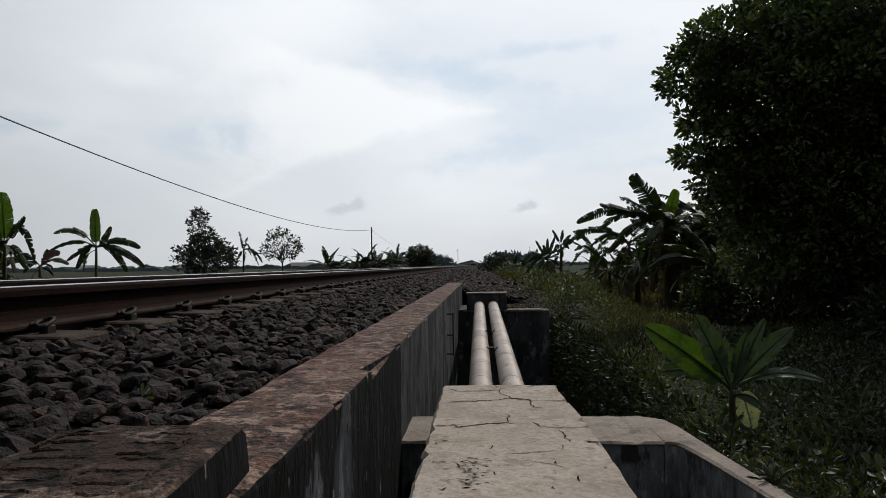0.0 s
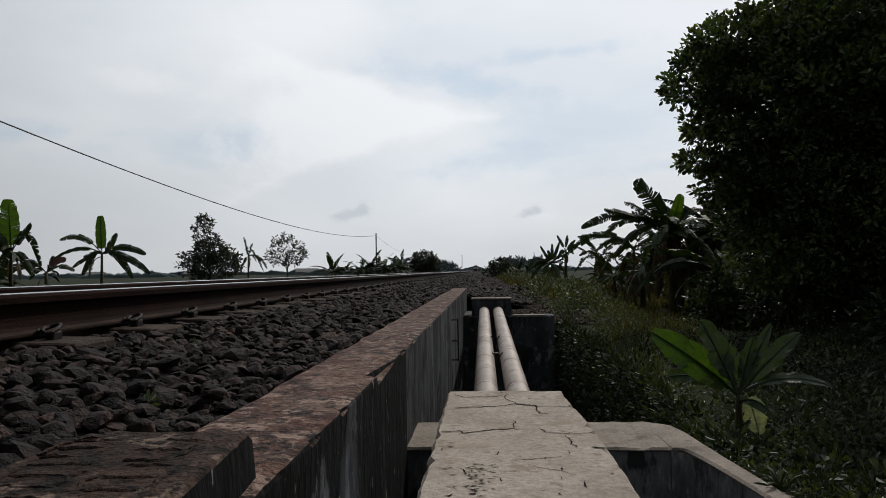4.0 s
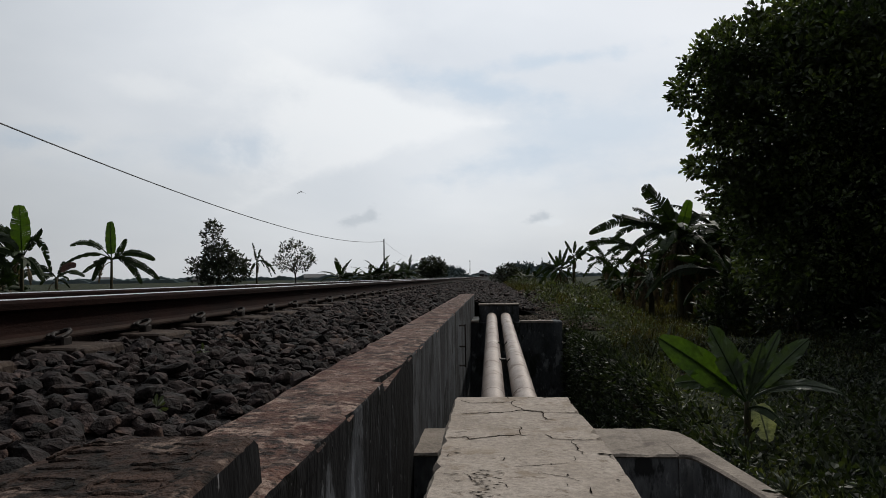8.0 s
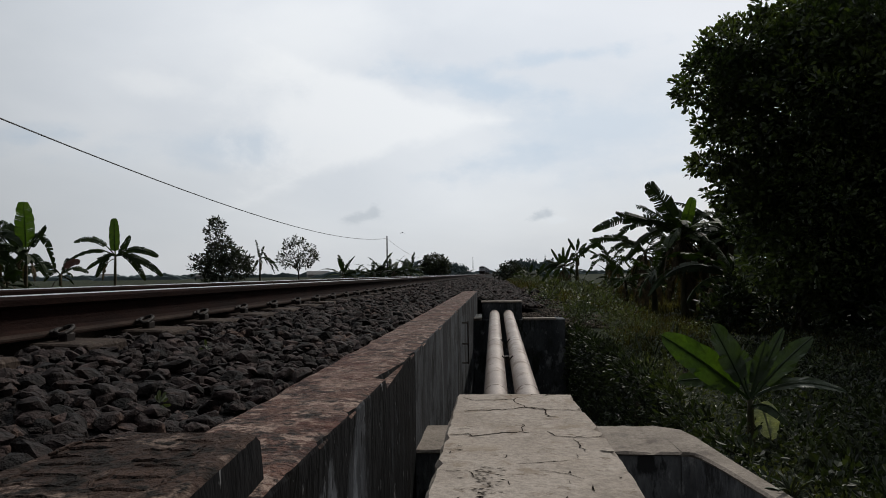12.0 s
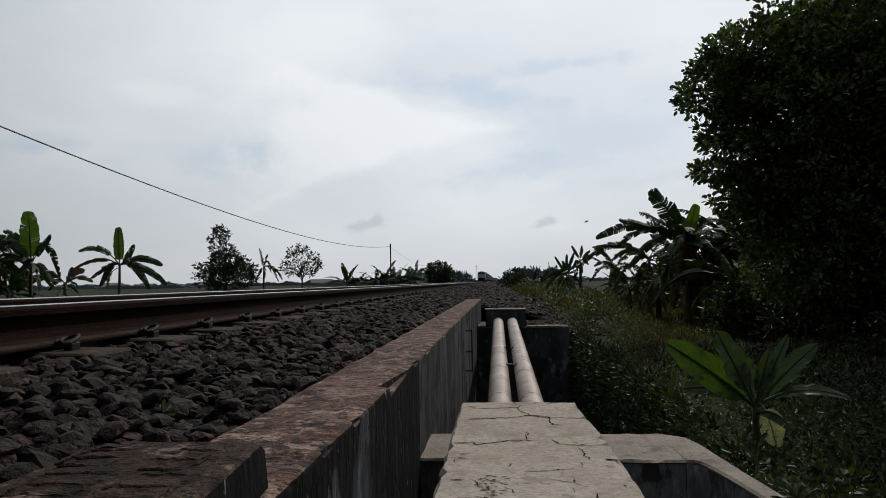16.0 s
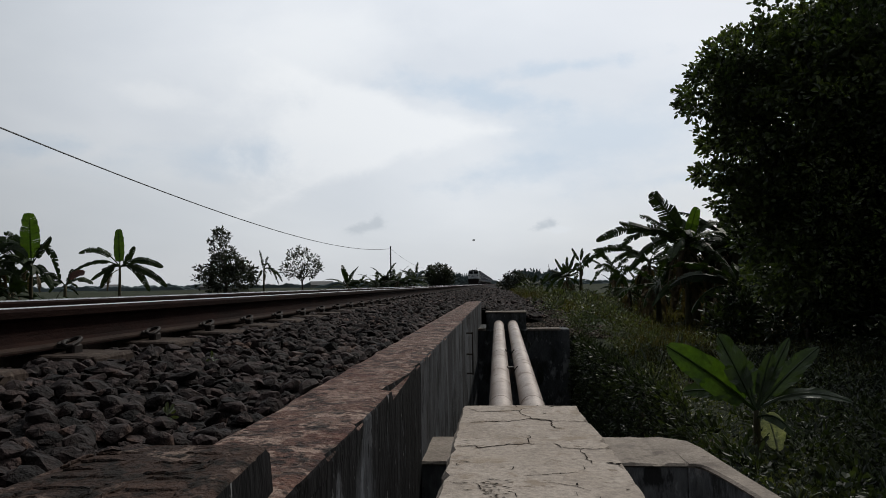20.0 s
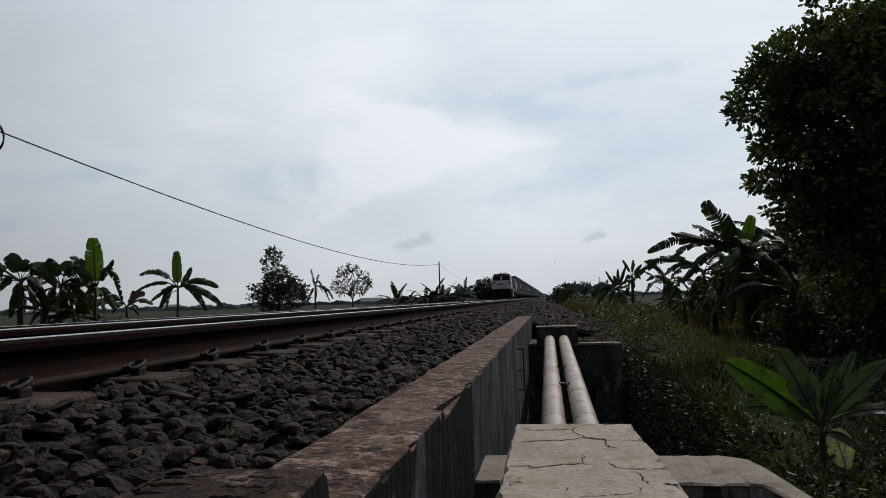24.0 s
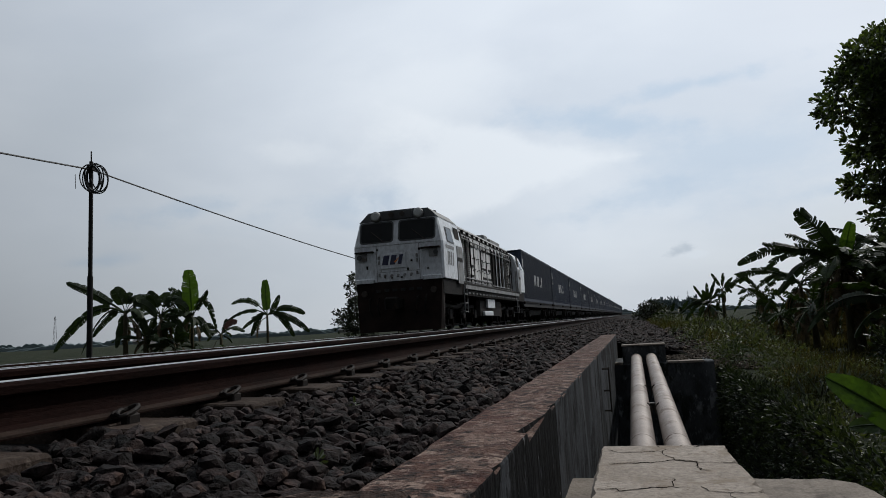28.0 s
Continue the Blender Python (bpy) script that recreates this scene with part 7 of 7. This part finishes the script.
def far_distance():
    rng = random.Random(77)
    woods = Mesh()
    for i in range(60):
        y, side = rng.uniform(190, 420), rng.choice((-1, 1))
        x = side * rng.uniform(10, 26) - 4
        for k in range(3):
            leaf_cloud(woods, (x + rng.gauss(0, 1.2), y, rng.uniform(-0.5, 2.2)), Vector((0, 0, 1)), 46, 2.4, 1.3, rng)
    for k, (dist, tall, gaps) in enumerate(((520, 1.0, 0.12), (620, 1.1, 0.05), (740, 1.25, -0.1), (840, 1.3, -0.2), (930, 1.5, -0.9))):
        ridge = [radians(q) for q in steps(-80, 66, 1100)]
        rings = []
        for q in ridge:
            here = noise.noise(Vector((q * 7, 3.0 + k, 0))) - gaps
            h = -2.0 if here < 0 else -1.4 + tall * (min(1.0, here * 9) * (2.0 + 4.0 * abs(noise.noise(Vector((q * 31, 8.0 + k, 0)))) + 2.6 * abs(noise.noise(Vector((q * 120, k, 2))))))
            rings.append([(math.sin(q) * (dist + o), math.cos(q) * (dist + o), z) for o, z in ((0, -3), (0, h - 0.5), (0.6, h), (3, -3))])
        loft(woods, rings)
    tagged(part("far_woods", woods, M["farwood"]), "distant belt of trees round the fields, haze tinted into their colour", "woods", kind="stuff")
    for i, (x, y, w, h) in enumerate(((-230, 520, 14, 4), (-150, 560, 18, 4.5), (-90, 610, 12, 4), (-390, 470, 16, 4), (-300, 500, 12, 4), (-120, 700, 10, 4))):
        hs = thing("house", "small distant house with a tiled gable roof", "house", "distant houses", m=pose(x, y, -1.5, 0, 0, rng.uniform(-30, 30)))
        b = Mesh()
        box(b, -w / 2, -4, 0, w / 2, 4, h * 0.6)
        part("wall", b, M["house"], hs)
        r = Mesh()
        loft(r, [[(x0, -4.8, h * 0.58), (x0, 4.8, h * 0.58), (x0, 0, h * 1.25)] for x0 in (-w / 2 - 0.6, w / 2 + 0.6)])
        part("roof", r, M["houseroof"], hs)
    for i, (x, y, h) in enumerate(((-410, 400, 24), (-262, 640, 26), (-120, 760, 26), (60, 820, 24), (-33, 330, 10), (-22, 300, 9), (-14, 420, 12), (22, 260, 7.5))):
        t = thing("mast", "thin distant lattice mast above the tree belt", "mast", "distant masts", m=pose(x, y, -1.5))
        ms = Mesh()
        w = 0.045 * h
        for sx in (-1, 1):
            for sy in (-1, 1):
                tube(ms, [(sx * w, sy * w, 0), (sx * w * 0.2, sy * w * 0.2, h)], 0.004 * h, 4)
        for k in range(7):
            z = h * k / 7
            q = w * (1 - 0.8 * k / 7)
            tube(ms, [(-q, -q, z), (q, -q, z + h / 7)], 0.003 * h, 4)
        part("lattice", ms, M["pole"], t)
        ar = Mesh()
        tube(ar, [(-w * 1.6, 0, h * 0.9), (w * 1.6, 0, h * 0.9)], 0.004 * h, 4)
        part("cross_arm", ar, M["pole"], t)


far_distance()


# ---- loose stones ----


def stone_templates(rng, count):
    """Angular broken stones: hulls of a few random points."""
    out = []
    for i in range(count):
        bm = bmesh.new()
        sx, sy, sz = rng.uniform(0.9, 1.5), rng.uniform(0.65, 1.05), rng.uniform(0.40, 0.78)
        for k in range(25):
            d = Vector((rng.gauss(0, 1), rng.gauss(0, 1), rng.gauss(0, 1))).normalized() * rng.uniform(0.88, 1.0)
            bm.verts.new((d.x * sx, d.y * sy, d.z * sz))
        res = bmesh.ops.convex_hull(bm, input=bm.verts)
        bmesh.ops.delete(bm, geom=[g for g in res["geom_interior"] if isinstance(g, bmesh.types.BMVert)], context="VERTS")
        bm.verts.index_update()
        out.append((np.array([v.co[:] for v in bm.verts]), [tuple(v.index for v in f.verts) for f in bm.faces]))
        bm.free()
    return out


def scatter(name, label, spots, rng, temps, material):
    vs, fs, o = [], [], 0
    for x, y, z, r in spots:
        v, f = temps[rng.randrange(len(temps))]
        e = np.array(Euler((rng.uniform(-0.6, 0.6), rng.uniform(-0.6, 0.6), rng.uniform(0, 6.28))).to_matrix())
        vs.append(v @ e.T * r + (x, y, z))
        fs += [tuple(i + o for i in q) for q in f]
        o += len(v)
    me = bpy.data.meshes.new(name)
    me.from_pydata(np.concatenate(vs).tolist(), [], fs)
    me.materials.append(material)
    return tagged(part(name, me, None), label, "ballast", kind="stuff")


def loose_stones():
    rng = random.Random(55)
    temps = stone_templates(rng, 24)
    spots = []

    def strip(y0, y1, gap, x0, x1, r0, r1, lift=0.4):
        y = y0
        while y < y1:
            x = x0
            while x < x1:
                px, py = x + rng.gauss(0, gap * 0.35), y + rng.gauss(0, gap * 0.35)
                r = rng.uniform(r0, r1) * rng.choice((0.55, 0.75, 0.9, 1.0, 1.1, 1.3))
                if not (py < WALL_END + 0.05 and px > -0.64) and not (py < 1.16 and px > -0.76):
                    # sleepers stay clear
                    k = (py - 2.45) / 0.605
                    on_sleeper = abs(k - round(k)) * 0.605 < 0.125 + r * 0.5 and px < -1.40
                    if not on_sleeper:
                        spots.append((px, py, bed_z(px, py) + r * lift + rng.uniform(-0.01, 0.012), r))
                x += gap
            y += gap
    strip(0.3, 4.5, 0.046, -1.63, -0.62, 0.022, 0.039)
    strip(4.5, 13.0, 0.056, -1.63, -0.62, 0.025, 0.044)
    strip(13.0, 26.0, 0.085, -1.63, 0.95, 0.034, 0.052)
    strip(26.0, 60.0, 0.17, -1.63, 1.0, 0.05, 0.08)
    # the stones beside the end block lie singly
    shapes = []
    for v, f in temps:
        me = bpy.data.meshes.new("ballast_stone")
        me.from_pydata((v * 0.036).tolist(), [], f)
        me.materials.append(M["stonepiece"])
        shapes.append(me)
    single = [s for s in spots if 1.15 < s[1] < 1.95 and s[0] > -1.5][:300]
    for x, y, z, r in single:
        k = r / 0.036
        turn = Euler((rng.uniform(-0.6, 0.6), rng.uniform(-0.6, 0.6), rng.uniform(0, 6.28))).to_matrix().to_4x4()
        part("ballast_stone", shapes[rng.randrange(len(shapes))], None, BED, m=pose(x, y, z) @ turn @ Matrix.Diagonal((k, k, k, 1)))
    apart = set(single)
    scatter("ballast_stones", "dark angular crushed stone ballast beside the rail", [s for s in spots if s not in apart], rng, temps, M["stone"])
    spots = []
    strip(1.0, 14.0, 0.16, -8.4, -2.0, 0.04, 0.06)
    strip(14.0, 45.0, 0.34, -8.4, -2.0, 0.06, 0.1)
    scatter("ballast_between_tracks", "dark crushed stone ballast between the two tracks", spots, rng, temps, M["stone"])
    big = []
    for i in range(3600):
        y = 11.6 + 34 * rng.random() ** 1.6
        x = 0.35 + 1.6 * rng.random() ** 0.9 + 0.012 * (y - 12)
        if y < 12.5 and x < 0.6:
            continue
        big.append((x, y, max(ground_z(x, y), (bed_z(x, y) if x < 0.9 else -0.72) if y > 13.3 else -9) + 0.012, rng.uniform(0.015, 0.042) * (1 + 0.02 * (y - 12))))
    for i in range(1300):
        x, y = rng.uniform(0.2, 1.5), 11.3 + 2.9 * rng.random()
        if y < 11.45 and x < 0.5:
            continue
        big.append((x, y, max(ground_z(x, y), -0.68 if x < 1.14 and y < 12.4 else -9) + 0.008, rng.uniform(0.012, 0.035)))
    scatter("path_gravel", "loose gravel spilled beside the grassy bank", big, rng, temps, M["debris"])


loose_stones()

# ---- birds ----


def build_bird(label):
    b = thing("bird", label, "bird", "flying birds")
    ms = Mesh()
    tube(ms, [(0, -0.10, 0), (0, -0.06, 0.005), (0, 0.0, 0.01), (0, 0.06, 0.012), (0, 0.09, 0.014), (0, 0.115, 0.012)], [0.006, 0.022, 0.032, 0.026, 0.018, 0.004], 8)
    part("body", ms, M["bird"], b, smooth=True)
    t = Mesh()
    t.add([(-0.008, -0.08, 0), (0.008, -0.08, 0), (0.035, -0.19, 0), (0.0, -0.15, 0.004), (-0.035, -0.19, 0), (0, -0.09, 0.006)], [(0, 5, 4), (5, 3, 4), (5, 2, 3), (5, 1, 2)])
    part("tail", t, M["bird"], b)
    wings = []
    for s in (-1, 1):
        w = Mesh()
        w.add([(0, 0.05, 0.015), (0, -0.03, 0.012), (s * 0.10, 0.06, 0.02), (s * 0.10, -0.03, 0.014), (s * 0.24, -0.05, 0.01), (s * 0.06, 0.02, 0.028)], [(0, 5, 2), (0, 1, 5), (1, 3, 5), (2, 5, 4), (5, 3, 4)])
        wings.append((part("wing", w, M["bird"], b), s))
    return b, wings


BIRD_A, WINGS_A = build_bird("small dark swallow gliding over the tracks")
BIRD_B, WINGS_B = build_bird("small dark swallow circling above the far track")

# ---- what moves ----


def motions():
    # the train comes on along the second track at a steady pace
    for ob, off, dz in MOVING:
        walk(ob, [(t, pose(TRACK_B, 18.2 + 18.8 * (28.0 - t) + off, dz)) for t in (0.0, 7.0, 14.0, 21.0, 28.0)])
    for w, y in SPINNING:
        rows, n = [(0.0, pose(0, y, 0.485))], 0
        for i in range(181):
            rows.append((22.0 + i / 30.0, pose(0, y, 0.485, 74.0 * i)))
        walk(w, rows)

    def fly(bird, wings, rows):
        keyed = []
        for i, (t, x, y, z) in enumerate(rows):
            ta, xa, ya, za = rows[max(0, i - 1)]
            tb, xb, yb, zb = rows[min(len(rows) - 1, i + 1)]
            keyed.append((t, x, y, z, math.degrees(math.atan2(-(xb - xa), yb - ya))))
        heads = [keyed[0][4]]
        for k in keyed[1:]:
            d = (k[4] - heads[-1] + 180) % 360 - 180
            heads.append(heads[-1] + max(-85, min(85, d)))
        walk(bird, [(k[0], pose(k[1], k[2], k[3], 0, 0, h)) for k, h in zip(keyed, heads)])
        for w, s in wings:
            walk(w, [(0.1 * i, pose(0, 0, 0, 0, s * (-28 if i % 2 else 24), 0)) for i in range(281)])

    fly(BIRD_A, WINGS_A, [(0.0, 22, 24, 6.0), (3.0, 16, 26, 5.0), (5.0, 9.0, 29, 4.4), (6.5, 1.76, 30, 4.0), (7.3, -5.0, 30.5, 3.9), (7.7, -8.0, 31.5, 3.9), (8.0, -8.62, 30, 4.03), (8.5, -4.31, 30, 4.14), (9.0, -1.07, 30, 4.37), (9.5, 1.18, 30, 4.80),
                             (11.0, 5.16, 30, 4.23), (13.0, 13.0, 32, 4.6), (20.0, 45.0, 40, 6.0), (28.0, 80.0, 50, 8.0)])
    fly(BIRD_B, WINGS_B, [(0.0, -30, 420, 6.0), (8.0, -12, 170, 3.0), (11.0, -7.5, 80, 2.7), (12.5, -5.16, 35, 2.75), (13.7, -4.6, 35.5, 2.9), (15.0, -2.99, 35, 3.39), (15.5, 1.07, 35, 3.64), (16.0, 4.58, 35, 3.07), (16.7, 6.0, 36.5, 3.0), (17.3, 4.6, 38.5, 3.1),
                             (18.0, 1.63, 40, 3.17), (18.8, -1.8, 40.5, 3.0), (19.4, -3.0, 40.3, 2.8), (20.0, -1.45, 40, 2.68), (20.5, 1.46, 40, 2.39), (22.0, 3.2, 46, 2.6), (24.5, -0.92, 60, 3.02), (26.0, -8.0, 75, 4.0), (28.0, -20.0, 95, 6.0)])


motions()
